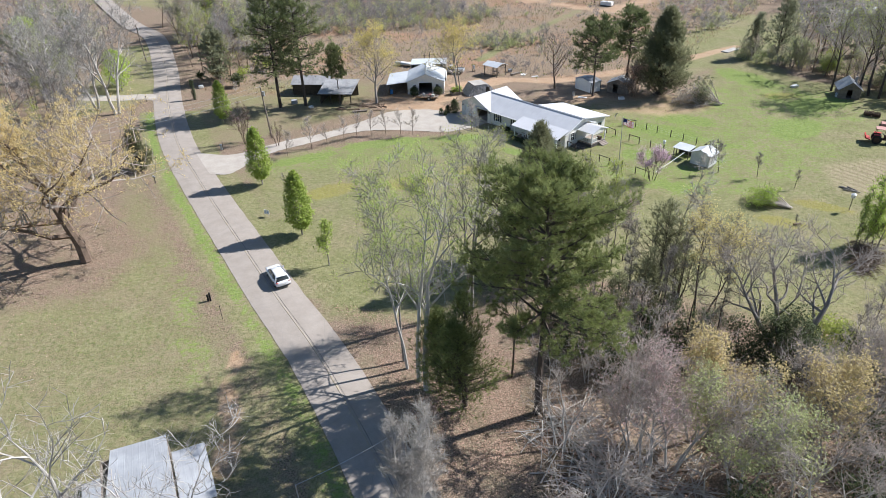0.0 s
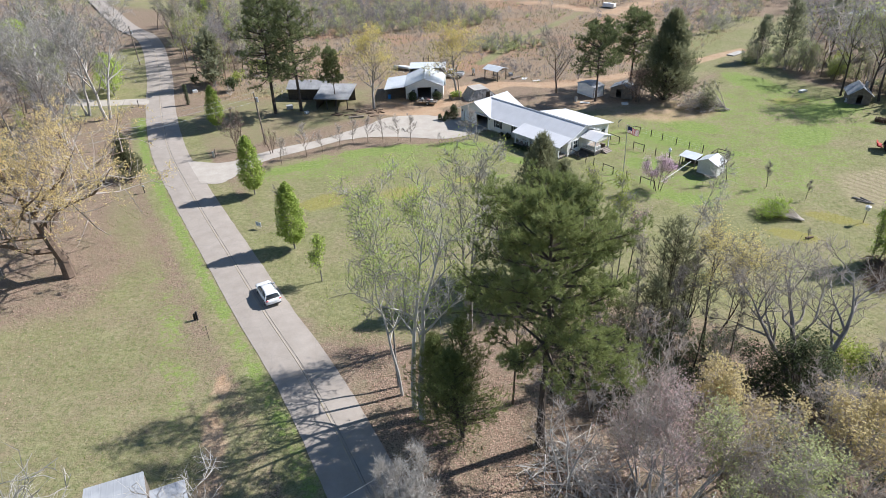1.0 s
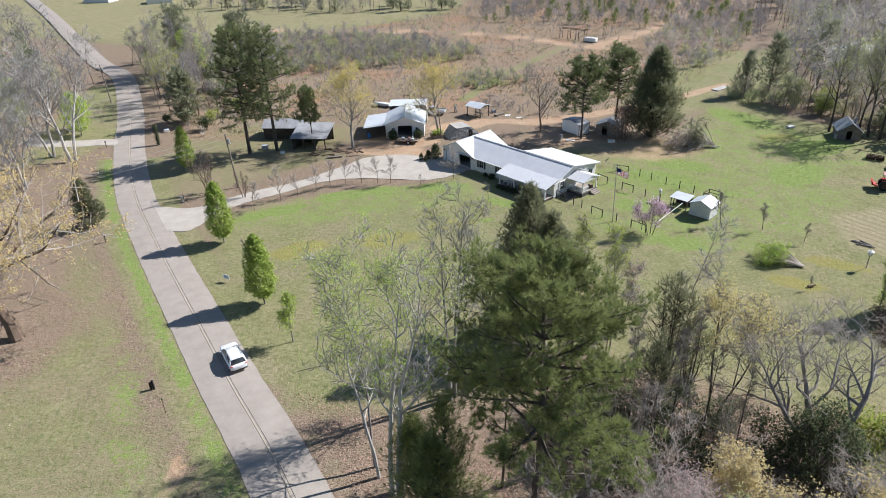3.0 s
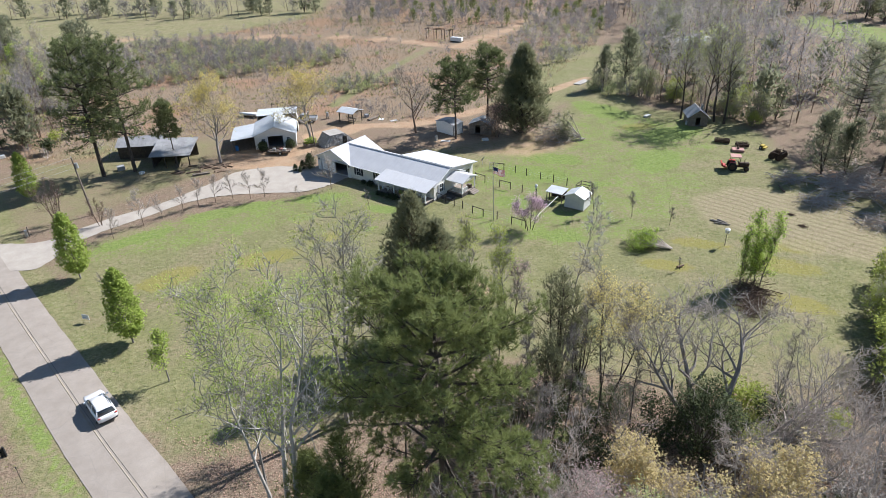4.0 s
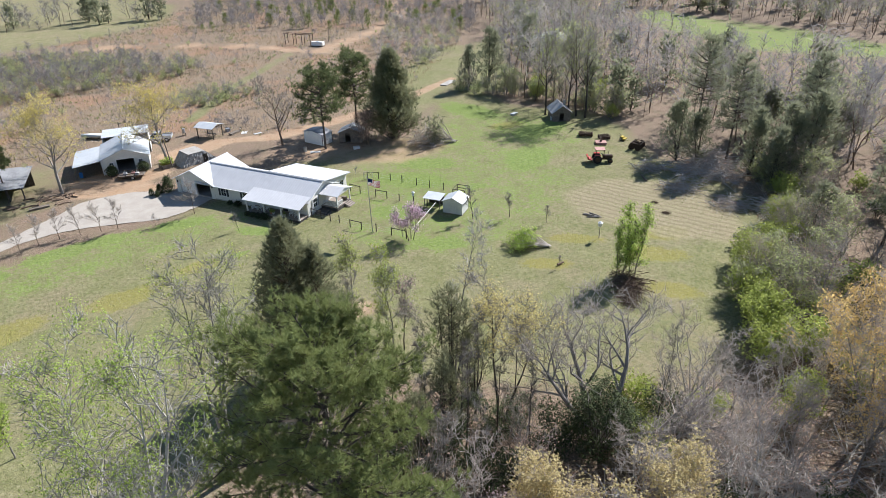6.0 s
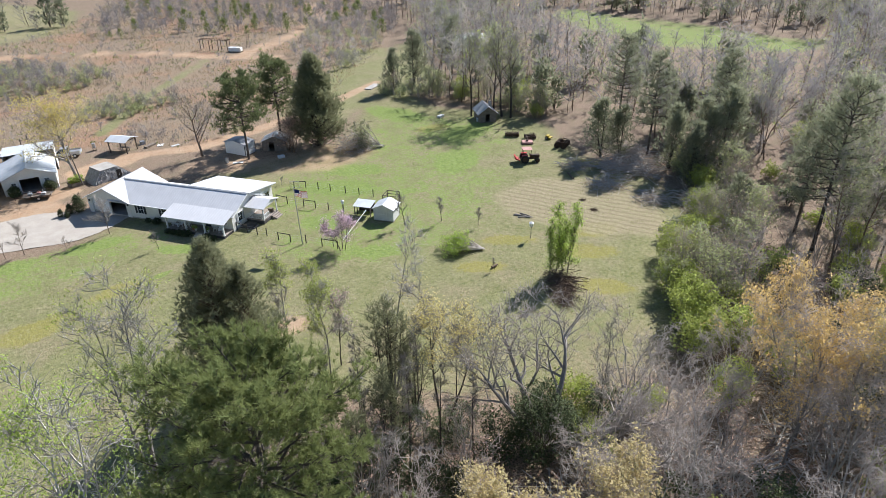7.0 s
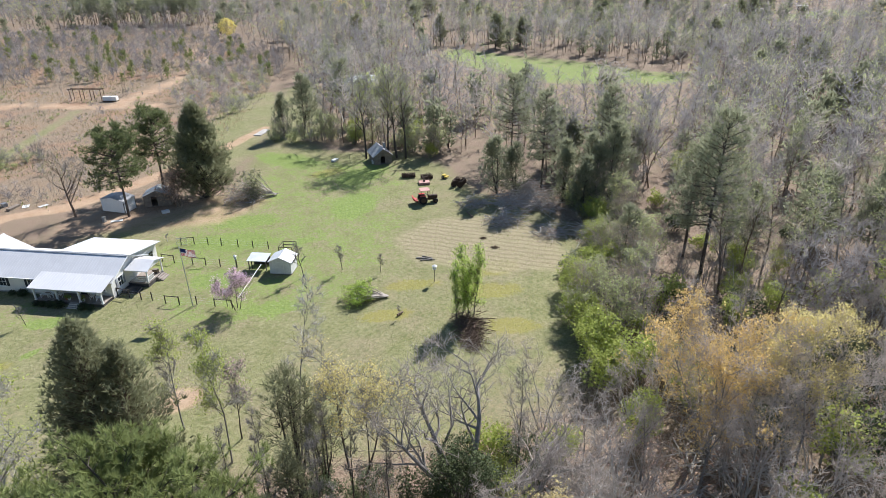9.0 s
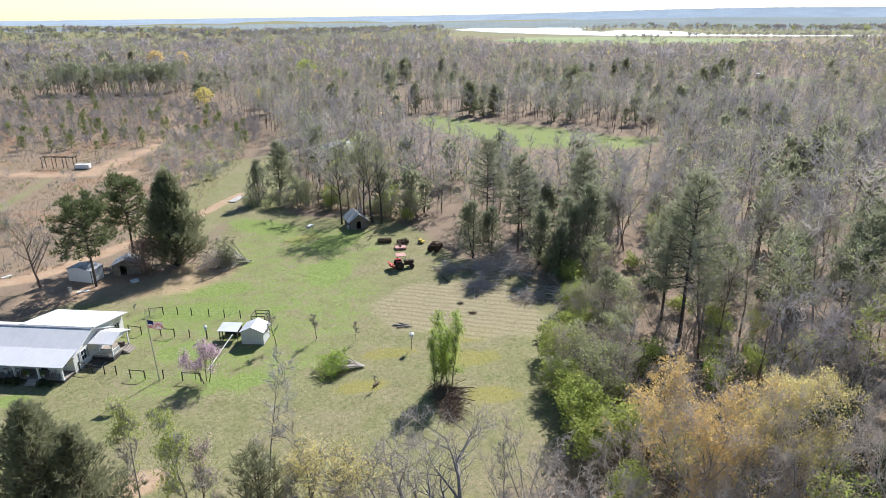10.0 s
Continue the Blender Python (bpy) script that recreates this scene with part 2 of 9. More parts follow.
def prism(points, way):
    """A polygon pushed along a vector."""
    bm = bmesh.new()
    a = [bm.verts.new(p) for p in points]
    b = [bm.verts.new(Vector(p) + Vector(way)) for p in points]
    bm.faces.new(a), bm.faces.new(b[::-1])
    for i in range(len(points)):
        j = (i + 1) % len(points)
        bm.faces.new((a[i], b[i], b[j], a[j]))
    return bm


def roof_plane(a, b, c, d, thick=0.1, pitch=0.4, high=0.009):
    """A ribbed metal sheet, one closed piece: a-b is the low edge, d-c the high edge."""
    a, b, c, d = (Vector(p) for p in (a, b, c, d))
    up = (b - a).cross(d - a).normalized()
    up = -up if up.z < 0 else up
    n = max(2, int((b - a).length / pitch))
    w = 0.04 / (b - a).length
    line = []
    for i in range(n):
        t = i / n
        line += [(t, 0), (t + w, high), (t + 2 * w, high), (t + 3 * w, 0)]
    line.append((1.0, 0))
    bm = bmesh.new()
    rows = [[bm.verts.new(p.lerp(q, t) + up * h) for t, h in line] for p, q in ((a, b), (d, c))]
    low = [[bm.verts.new(p - Vector((0, 0, thick))) for p in pq] for pq in ((a, b), (d, c))]
    for k in range(len(line) - 1):
        bm.faces.new((rows[0][k], rows[0][k + 1], rows[1][k + 1], rows[1][k]))
    bm.faces.new((low[0][0], low[1][0], low[1][1], low[0][1]))
    bm.faces.new((rows[0][0], rows[1][0], low[1][0], low[0][0])), bm.faces.new((rows[0][-1], low[0][1], low[1][1], rows[1][-1]))
    bm.faces.new((*rows[0], low[0][1], low[0][0])), bm.faces.new((*rows[1], low[1][1], low[1][0]))
    return bm


def smooth_line(points, step):
    """A polyline rounded through its points, in even steps."""
    p = np.array(points, float)
    out = []
    for i in range(len(p) - 1):
        p0, p1, p2, p3 = p[max(i - 1, 0)], p[i], p[i + 1], p[min(i + 2, len(p) - 1)]
        n = max(2, int(np.linalg.norm(p2 - p1) / step))
        for k in range(n):
            t = k / n
            out.append(0.5 * (2 * p1 + (p2 - p0) * t + (2 * p0 - 5 * p1 + 4 * p2 - p3) * t * t + (3 * p1 - p0 - 3 * p2 + p3) * t ** 3))
    out.append(p[-1])
    return np.array(out)


def strip(name, line, half, z, material, shift=0.0, ragged=0.0, seed=1, crown=0.0):
    """A ribbon that follows a line, with a slightly ragged edge."""
    rng = np.random.default_rng(seed)
    way = np.gradient(line, axis=0)
    side = np.stack([way[:, 1], -way[:, 0]], 1) / np.linalg.norm(way, axis=1)[:, None]
    half = np.broadcast_to(half, len(line))
    cols = []
    for k, s in enumerate((-1, -0.5, 0, 0.5, 1)):
        off = s * half + shift + (rng.normal(0, ragged, len(line)) if abs(s) == 1 else 0)
        zz = z + crown * (1 - abs(s)) if abs(s) < 1 else z - 0.03
        edge_xy = line + side * off[:, None]
        lift = np.clip((line[:, 1] - 180) / 60, 0, 1) * 0.35
        cols.append(np.c_[edge_xy, zz + lift + ground_height(line[:, 0], line[:, 1])])
    v = np.stack(cols, 1).reshape(-1, 3)
    n = len(line)
    i, k = np.meshgrid(np.arange(n - 1), np.arange(4), indexing="ij")
    q = (i * 5 + k).ravel()
    f = np.stack([q, q + 1, q + 6, q + 5], 1)
    return new(name, mesh_of(name, v, f, [material]))


# ---- ground, road and drives ----
ROAD = smooth_line([(44, -85), (24, -36), (12, -8), (3.5, 12), (-0.5, 22), (-4.2, 30.5), (-9, 40.2), (-14, 49.3), (-19.9, 58.6), (-27.1, 70.4), (-38.2, 88.8), (-49.2, 108.4), (-59.6, 132), (-69.5, 157), (-86.5, 193.5), (-103, 215), (-133, 261), (-178, 330), (-260, 450)], 1.0)


def seg_far(x, y, line):
    """Distance of grid points to a polyline."""
    best = np.full(x.shape, 1e9)
    for (ax, ay), (bx, by) in zip(line[:-1], line[1:]):
        dx, dy = bx - ax, by - ay
        t = np.clip(((x - ax) * dx + (y - ay) * dy) / (dx * dx + dy * dy + 1e-9), 0, 1)
        best = np.minimum(best, np.hypot(x - ax - t * dx, y - ay - t * dy))
    return best


def inside(x, y, poly):
    hit = np.zeros(x.shape, bool)
    for (ax, ay), (bx, by) in zip(poly, poly[1:] + poly[:1]):
        cross = (ay > y) != (by > y)
        hit ^= cross & (x < (bx - ax) * (y - ay) / (by - ay + 1e-12) + ax)
    return hit


def zone(x, y, poly, soft):
    """1 inside a polygon, 0 outside, with a soft edge."""
    d = seg_far(x, y, poly + poly[:1])
    d = np.where(inside(x, y, poly), d, -d)
    return np.clip(d / soft * 0.5 + 0.5, 0, 1)


def blob(x, y, cx, cy, rx, ry, turn=0.0):
    a = radians(turn)
    u, v = (x - cx) * math.cos(a) + (y - cy) * math.sin(a), -(x - cx) * math.sin(a) + (y - cy) * math.cos(a)
    return np.clip(1.6 - 1.6 * np.hypot(u / rx, v / ry), 0, 1)


LAWN = [(-13.5, 55), (-8, 54), (0, 55), (8, 62), (16, 62), (24, 57), (34, 51), (44, 48), (53, 49), (60, 56), (68, 63.5), (76, 66), (83, 80), (80, 96), (86, 112), (86, 124), (74, 135), (74, 150), (62, 152), (56, 138), (46, 126), (30, 124), (20, 122), (-2, 106), (-26, 102), (-33, 95), (-26, 77)]
FIELD = [(-56, 140), (-46, 134), (-30, 136), (-12, 148), (8, 150), (22, 138), (40, 142), (60, 160), (74, 178), (96, 205), (132, 300), (138, 370), (100, 400), (50, 400), (10, 300), (-50, 236), (-62, 180)]
PALE = [(-300, 330), (-122, 252), (-100, 240), (-60, 250), (-20, 268), (10, 290), (20, 340), (-60, 480), (-300, 520)]
GREENFIELD = [(170, 212), (184, 226), (193, 222), (196, 196), (199, 172), (204, 148), (211, 130), (203, 122), (186, 126), (170, 142), (162, 158), (163, 176), (167, 198)]
FARGREEN = [(396, 188), (452, 182), (470, 160), (440, 150), (396, 168)]
RIVERLAND = [(560, 500), (640, 700), (900, 960), (1120, 1260), (1700, 1750), (1860, 1600), (1620, 820), (1520, 330), (900, 280), (660, 330)]
GARDEN = [(57, 90), (66, 92.5), (76, 86), (79, 78), (70, 65.5), (62, 71), (54.5, 82)]
LEFTLAWN = [(-9, 30), (-14, 44), (-24, 56), (-33, 70), (-44, 88), (-54, 104), (-50, 80), (-42, 70), (-44, 62), (-54, 60), (-58, 40), (-48, 18), (-20, 18)]
DIRT = [(-14, 123.5), (-13.5, 131), (-9, 133), (0, 130.5), (6, 134), (14, 139), (22, 136.5), (36, 141), (58, 152), (74, 163), (73, 165), (56, 155), (34, 144), (20, 141), (8, 143), (0, 138), (2, 128), (-2, 125.5), (1, 121), (-8, 121.5)]
SHADE = [(22, 136), (16, 128), (26, 119), (40, 112), (52, 117), (50, 126), (36, 130)]
TREELINE = [(-9, 37), (-12.5, 44), (-18, 57), (-14, 58.5), (-6, 54), (2, 54), (10, 61), (16, 61), (24, 56), (36, 52), (46, 49), (50, 44), (46, 20), (20, 8), (2, 12), (-3, 26)]


def spread(core, low, high, grow=1.12):
    left, right, step = [], [], core[1] - core[0]
    s, x = step, core[0]
    while x > low:
        s *= grow
        x -= s
        left.append(x)
    s, x = step, core[-1]
    while x < high:
        s *= grow
        x += s
        right.append(x)
    return np.array(left[::-1] + list(core) + right)


def ground_height(x, y):
    """Low swells far off; the yard itself is level."""
    d = np.hypot(x - 20, y - 80)
    far = np.clip((d - 260) / 900, 0, 1) * np.clip(2.2 * np.hypot((x - 1220) / 900, (y - 880) / 900) - 1.2, 0, 1)
    return far * (7 * np.sin(x / 310 + 1.0) * np.cos(y / 270) + 5 * np.sin((x + y) / 150)) - 6 * np.clip((d - 500) / 900, 0, 1)


gx, gy = spread(np.arange(-75.0, 105.0, 0.9), -4600, 4600), spread(np.arange(14.0, 170.0, 0.9), -1500, 4700)
X, Y = np.meshgrid(gx, gy)
road_far = seg_far(X, Y, [tuple(p) for p in ROAD[::4]])
rng = np.random.default_rng(5)
swell = 0.03 * np.sin(X * 0.9 + 2 * np.sin(Y * 0.31)) * np.sin(Y * 0.8 + X * 0.2)
near = zone(X, Y, [(-75, 16), (100, 16), (100, 165), (-75, 165)], 10)
Z = ground_height(X, Y) + near * swell * np.clip((road_far - 3.2) / 3, 0, 1) - 0.02
lawn, field, pale = zone(X, Y, LAWN, 5.0), zone(X, Y, FIELD, 8), zone(X, Y, PALE, 8)
garden, litter = np.maximum(zone(X, Y, GARDEN, 2.0), 0.5 * pale), zone(X, Y, TREELINE, 6.0)
left_lawn = zone(X, Y, LEFTLAWN, 5)
grass = np.maximum.reduce([lawn * (1 - zone(X, Y, GARDEN, 2.0) * 0.55), 0.6 * left_lawn, zone(X, Y, GREENFIELD, 3) * 1.0, zone(X, Y, FARGREEN, 5), 0.95 * pale])
left_side = np.where(X < np.interp(Y, ROAD[:, 1], ROAD[:, 0]), 1.0, 0.0)
grass = np.maximum(grass, 0.9 * np.clip(1.6 - np.abs(road_far - 4.2) / 1.4, 0, 1) * (Y < 125) * (X < -8) * np.maximum(left_side, Y > 59))
grass = np.maximum(grass, 0.8 * zone(X, Y, [(-78, 120), (-66, 128), (-63, 145), (-84, 186), (-92, 184)], 3))
lush = np.zeros_like(X)
for b in ((-24, 98.5, 9, 2.4, 25), (-12, 104.5, 12, 2.6, 12), (2, 106, 7, 2.4, 0), (-37, 88, 7, 2.0, 120), (38, 106, 11, 5, -40), (31, 96, 6, 3.5, -40), (46, 99, 3.5, 1.6, -20), (42, 93.5, 2.6, 1.3, -20), (33, 84, 6, 2.5, -30), (70, 118, 10, 6, 20), (60, 106, 10, 6, 40), (11, 99, 4, 2, -30), (8, 93, 1.8, 1, 20), (64, 136, 6, 12, 20), (43, 112, 9, 4, -30)):
    lush = np.maximum(lush, blob(X, Y, *b))
for b in ((44, 100, 32, 22, -30), (62, 118, 24, 22, 30), (34, 88, 20, 10, -20), (-10, 100, 34, 7, 14)):
    lush = np.maximum(lush, 0.48 * np.clip(1.3 * blob(X, Y, *b), 0, 1))
lush *= 1 - zone(X, Y, GARDEN, 3) * 0.8
lush = np.maximum(lush, 0.6 * np.maximum(zone(X, Y, GREENFIELD, 3), zone(X, Y, FARGREEN, 5)))
lush = np.maximum(lush, np.clip(1.5 - np.abs(road_far - 3.8) / 0.75, 0, 1) * (Y < 125) * (X < -8) * (0.2 * (Y > 59) + 0.62 * left_side))
lush = np.maximum(lush, 0.4 * blob(X, Y, -29, 55, 3.0, 22, 25))
gold = np.zeros_like(X)
for b in ((57, 69, 6, 3, -40), (53, 61, 5, 2.5, -40), (62, 73, 5, 3, -20), (-6, 88, 6, 3, 10), (43, 73, 5, 2, -30), (50, 77, 6, 2, -30), (3, 92, 5, 2, 10), (-18, 86, 6, 3, 30), (66, 124, 6, 3, 0)):
    gold = np.maximum(gold, blob(X, Y, *b))
clay = zone(X, Y, DIRT, 1.6)
for b in ((-20.5, 42, 1.6, 6, 22), (-19, 36, 1.8, 4, 10), (-21.6, 48, 1.2, 3, 20), (17.5, 74, 5, 3.0, -20)):
    clay = np.maximum(clay, 0.8 * blob(X, Y, *b))
clay = np.maximum(clay, 0.75 * np.clip(1.3 - seg_far(X, Y, [(-60, 262), (-20, 256), (12, 245), (34, 231), (46, 216), (62, 205)]) / 4, 0, 1))
clay = np.maximum(clay, 0.7 * np.clip(1.3 - seg_far(X, Y, [(52, 214), (80, 240), (95, 260), (110, 300)]) / 5, 0, 1))
clay = np.maximum(clay, 0.9 * np.clip(1.3 - seg_far(X, Y, [(178, 240), (200, 262), (250, 310)]) / 5, 0, 1))
clay = np.maximum(clay, 0.56 * zone(X, Y, SHADE, 3))
track = np.clip(1.3 - seg_far(X, Y, [(8, 158), (20, 181), (44, 217)]) / 2.5, 0, 1)
grass = np.maximum(grass, 0.7 * track)
grass = np.maximum(grass, 0.85 * zone(X, Y, [(70, 146), (64, 152), (78, 172), (98, 202), (110, 200), (94, 172), (86, 150)], 4))
grass = np.maximum(grass, 0.75 * zone(X, Y, [(46, 132), (64, 146), (80, 168), (96, 200), (84, 206), (66, 182), (54, 164), (40, 148)], 4))
grass = np.maximum(grass, 0.55 * zone(X, Y, [(-47, 105), (-37, 104), (-26, 112), (-14, 121), (-14, 125), (-30, 136), (-52, 138), (-53, 118)], 4))
grass = np.maximum(grass, 0.7 * np.clip((np.hypot(X, Y) - 800) / 700, 0, 1))
for yard in ([(-30, 142), (-12, 146), (-14, 128), (-26, 121), (-34, 122)], [(0, 136), (6, 146), (18, 146), (12, 141), (4, 133)], [(-52, 138), (-36, 150), (-24, 146), (-30, 128)]):
    grass = np.maximum(grass, 0.56 * zone(X, Y, yard, 5))
i, k = np.meshgrid(np.arange(len(gy) - 1), np.arange(len(gx) - 1), indexing="ij")
q = (i * len(gx) + k).ravel()
quads = np.stack([q, q + 1, q + len(gx) + 1, q + len(gx)], 1)


def ground_material():
    n = Nodes("ground_cover")
    za, zb = n.attribute("cover_a"), n.attribute("cover_b")
    split_a, split_b = (n.tree.nodes.new("ShaderNodeSeparateColor") for _ in range(2))
    n.tree.links.new(za.outputs["Color"], split_a.inputs[0]), n.tree.links.new(zb.outputs["Color"], split_b.inputs[0])
    wide, mid, fine, tiny = n.noise(0.05, 4), n.noise(0.35, 5, 0.65), n.noise(1.8, 4, 0.7), n.noise(7.0, 3, 0.7)

    def edge(mask, wobble=0.55):
        """A mask whose soft border breaks up into patches."""
        return n.ramp(n.math("ADD", n.math("MULTIPLY", n.math("SUBTRACT", n.math("ADD", n.math("MULTIPLY", mid, 0.5), n.math("MULTIPLY", fine, 0.5)), 0.5), wobble), mask), 0.35, 0.65)

    leaf = n.mix(n.ramp(fine, 0.35, 0.65), (0.265, 0.185, 0.135), (0.365, 0.27, 0.20))
    leaf = n.mix(n.ramp(tiny, 0.4, 0.65), leaf, (0.09, 0.062, 0.045))
    leaf = n.mix(n.ramp(mid, 0.45, 0.75, (0.0, 0.6)), leaf, (0.165, 0.15, 0.085))
    sedge = n.mix(n.ramp(mid, 0.35, 0.65), (0.275, 0.19, 0.128), (0.24, 0.182, 0.13))
    sedge = n.mix(n.ramp(fine, 0.45, 0.75, (0.0, 0.7)), sedge, (0.14, 0.125, 0.085))
    sedge = n.mix(n.ramp(wide, 0.5, 0.62, (0.0, 0.55)), sedge, (0.33, 0.18, 0.11))
    lawn_c = n.mix(n.ramp(mid, 0.3, 0.7), (0.185, 0.184, 0.078), (0.265, 0.247, 0.128))
    lawn_c = n.mix(n.ramp(n.noise(0.11, 5, 0.7), 0.46, 0.6, (0.0, 0.75)), lawn_c, (0.275, 0.225, 0.14))
    lawn_c = n.mix(n.ramp(fine, 0.44, 0.64, (0.0, 0.6)), lawn_c, (0.095, 0.115, 0.042))
    green = n.mix(n.ramp(fine, 0.35, 0.65), (0.12, 0.195, 0.04), (0.225, 0.29, 0.075))
    golden = n.mix(n.ramp(fine, 0.35, 0.65), (0.22, 0.20, 0.055), (0.28, 0.25, 0.07))
    earth = n.mix(n.ramp(mid, 0.35, 0.65), (0.39, 0.25, 0.155), (0.46, 0.325, 0.22))
    earth = n.mix(n.ramp(fine, 0.5, 0.75, (0.0, 0.6)), earth, (0.22, 0.15, 0.10))
    tilled = n.mix(n.ramp(fine, 0.4, 0.65), (0.345, 0.285, 0.185), (0.255, 0.23, 0.125))
    wave = n.tree.nodes.new("ShaderNodeTexWave")
    wave.inputs["Scale"].default_value, wave.inputs["Distortion"].default_value, wave.inputs["Detail"].default_value = 0.24, 2.2, 3.0
    n.tree.links.new(n.stretch(1, 1, 1, -32.5), wave.inputs["Vector"])
    tilled = n.mix(n.ramp(wave.outputs["Fac"], 0.55, 0.95, (0.0, 0.42)), tilled, (0.14, 0.125, 0.065))
    c = n.mix(edge(split_a.outputs[1]), leaf, sedge)
    c = n.mix(edge(split_a.outputs[0], 0.8), c, lawn_c)
    c = n.mix(n.math("MULTIPLY", edge(split_b.outputs[1], 2.4), 0.75), c, golden)
    c = n.mix(n.math("MULTIPLY", edge(split_b.outputs[0], 2.6), 0.82), c, green)
    c = n.mix(n.math("MULTIPLY", edge(split_b.outputs[2], 1.5), 0.8), c, tilled)
    c = n.mix(n.math("MULTIPLY", edge(split_a.outputs[2], 0.9), 0.9), c, earth)
    c = n.mix(n.ramp(tiny, 0.48, 0.72, (0.0, 0.6)), c, (0.055, 0.055, 0.03))
    c = n.mix(n.ramp(n.noise(2.6, 3, 0.6), 0.53, 0.7, (0.0, 0.32)), c, (0.36, 0.335, 0.225))
    n.bump(n.math("ADD", fine, n.math("MULTIPLY", tiny, 0.6)), 0.9, 0.12)
    return n.done(c, 0.95, 0.0, 0.1)


ground_mesh = mesh_of("ground", np.stack([X, Y, Z], -1).reshape(-1, 3), quads, [ground_material()], smooth=True)
for name, cols in (("cover_a", (grass, field * (1 - litter), clay)), ("cover_b", (lush, gold, garden))):
    layer = ground_mesh.color_attributes.new(name, "FLOAT_COLOR", "POINT")
    layer.data.foreach_set("color", np.stack([*(np.clip(c, 0, 1) for c in cols), np.ones_like(X)], -1).ravel().astype(np.float32))
tagged(new("ground", ground_mesh), "spring lawns, leaf litter and dry field ground", "ground", kind="structure")


def asphalt():
    n = Nodes("worn_asphalt")
    mid, fine = n.noise(0.5, 5, 0.7), n.noise(14, 3)
    c = n.mix(n.ramp(mid, 0.3, 0.7), (0.285, 0.245, 0.205), (0.365, 0.32, 0.275))
    c = n.mix(n.ramp(fine, 0.3, 0.7, (0, 0.35)), c, (0.16, 0.15, 0.14))
    crack = n.tree.nodes.new("ShaderNodeTexVoronoi")
    crack.feature = "DISTANCE_TO_EDGE"
    crack.inputs["Scale"].default_value = 0.22
    n.tree.links.new(n.coord.outputs["Object"], crack.inputs["Vector"])
    c = n.mix(n.ramp(crack.outputs[0], 0.0, 0.008, (0.22, 0.0)), c, (0.16, 0.15, 0.14))
    n.bump(fine, 0.3, 0.01)
    return n.done(c, 0.9, 0.0, 0.25)


def faded_paint():
    n = Nodes("faded_yellow_paint")
    c = n.mix(n.ramp(n.noise(1.5, 5, 0.7), 0.4, 0.6), (0.31, 0.26, 0.18), (0.30, 0.26, 0.215))
    return n.done(c, 0.85)


GRAVEL = mottled("pale_drive_gravel", (0.365, 0.325, 0.28), (0.44, 0.40, 0.345), 0.5, 0.9, 0, 9, 0.2, 0.4)
SEAM = mottled("tarred_seam", (0.09, 0.085, 0.075), (0.16, 0.14, 0.11), 1.0, 0.8)
road = strip("road", ROAD, 2.85, 0.05, asphalt(), 0, 0.025, 3, 0.05)
tagged(road, "worn pale asphalt country road with cracked edges", "road", kind="structure")
line_part = strip("centre_line", ROAD, 0.06, 0.125, faded_paint(), -0.05, 0.02, 4)
line_part.parent = road
seam_part = strip("tar_seam", ROAD, 0.013, 0.122, SEAM, 0.2, 0.02, 5)
seam_part.parent = road
DRIVE_NEAR = [(-43.0, 94.4), (-38.0, 93.2), (-35.2, 93.0), (-33.5, 95.9), (-31.3, 100.2), (-28.4, 103.0), (-24.2, 105.7), (-19.4, 109.3), (-14.7, 110.8), (-11.1, 110.8), (-6.5, 110.1), (-0.5, 109.1), (3.7, 110.6), (7.6, 113.6)]
DRIVE_FAR = [(-48.6, 103.6), (-42.6, 102.0), (-36.7, 101.2), (-32.6, 104.3), (-28.6, 107.2), (-23.5, 109.8), (-19.9, 112.6), (-15.3, 117.1), (-11.6, 120.9), (-5.1, 121.8), (-1.0, 120.4), (2.2, 119.8), (5.0, 116.6)]


def even(points, count, seed):
    """A smooth line through points, cut into equal steps, with a slightly ragged run."""
    line = smooth_line(points, 0.5)
    run = np.r_[0, np.cumsum(np.linalg.norm(np.diff(line, axis=0), axis=1))]
    at = np.linspace(0, run[-1], count)
    return np.stack([np.interp(at, run, line[:, k]) for k in (0, 1)], 1) + np.random.default_rng(seed).normal(0, 0.06, (count, 2))


near_edge, far_edge = even(DRIVE_NEAR, 90, 8), even(DRIVE_FAR, 90, 9)
drive_v = np.stack([np.c_[near_edge + (far_edge - near_edge) * t, np.full(90, 0.05)] for t in (0, 0.25, 0.5, 0.75, 1)], 1).reshape(-1, 3)
di, dk = np.meshgrid(np.arange(89), np.arange(4), indexing="ij")
dq = (di * 5 + dk).ravel()
tagged(new("driveway", mesh_of("driveway", drive_v, np.stack([dq, dq + 5, dq + 6, dq + 1], 1)[:, ::-1], [GRAVEL])), "pale gravel and concrete driveway curving to the house", "driveway", kind="structure")
side_line = smooth_line([(-60.5, 134.5), (-66, 135.6), (-74, 135.2), (-84, 138)], 0.8)
tagged(strip("side_drive", side_line, 2.0, 0.045, GRAVEL, 0, 0.08, 6), "short pale concrete side drive", "driveway", kind="structure")


# ---- trees ----
def frames_of(way):
    """Two unit vectors across each direction."""
    way = way / (np.linalg.norm(way, axis=1)[:, None] + 1e-9)
    ref = np.where(np.abs(way[:, 2:3]) < 0.9, np.array([[0, 0, 1.0]]), np.array([[1.0, 0, 0]]))
    a = np.cross(way, ref)
    a /= np.linalg.norm(a, axis=1)[:, None] + 1e-9
    return a, np.cross(way, a)


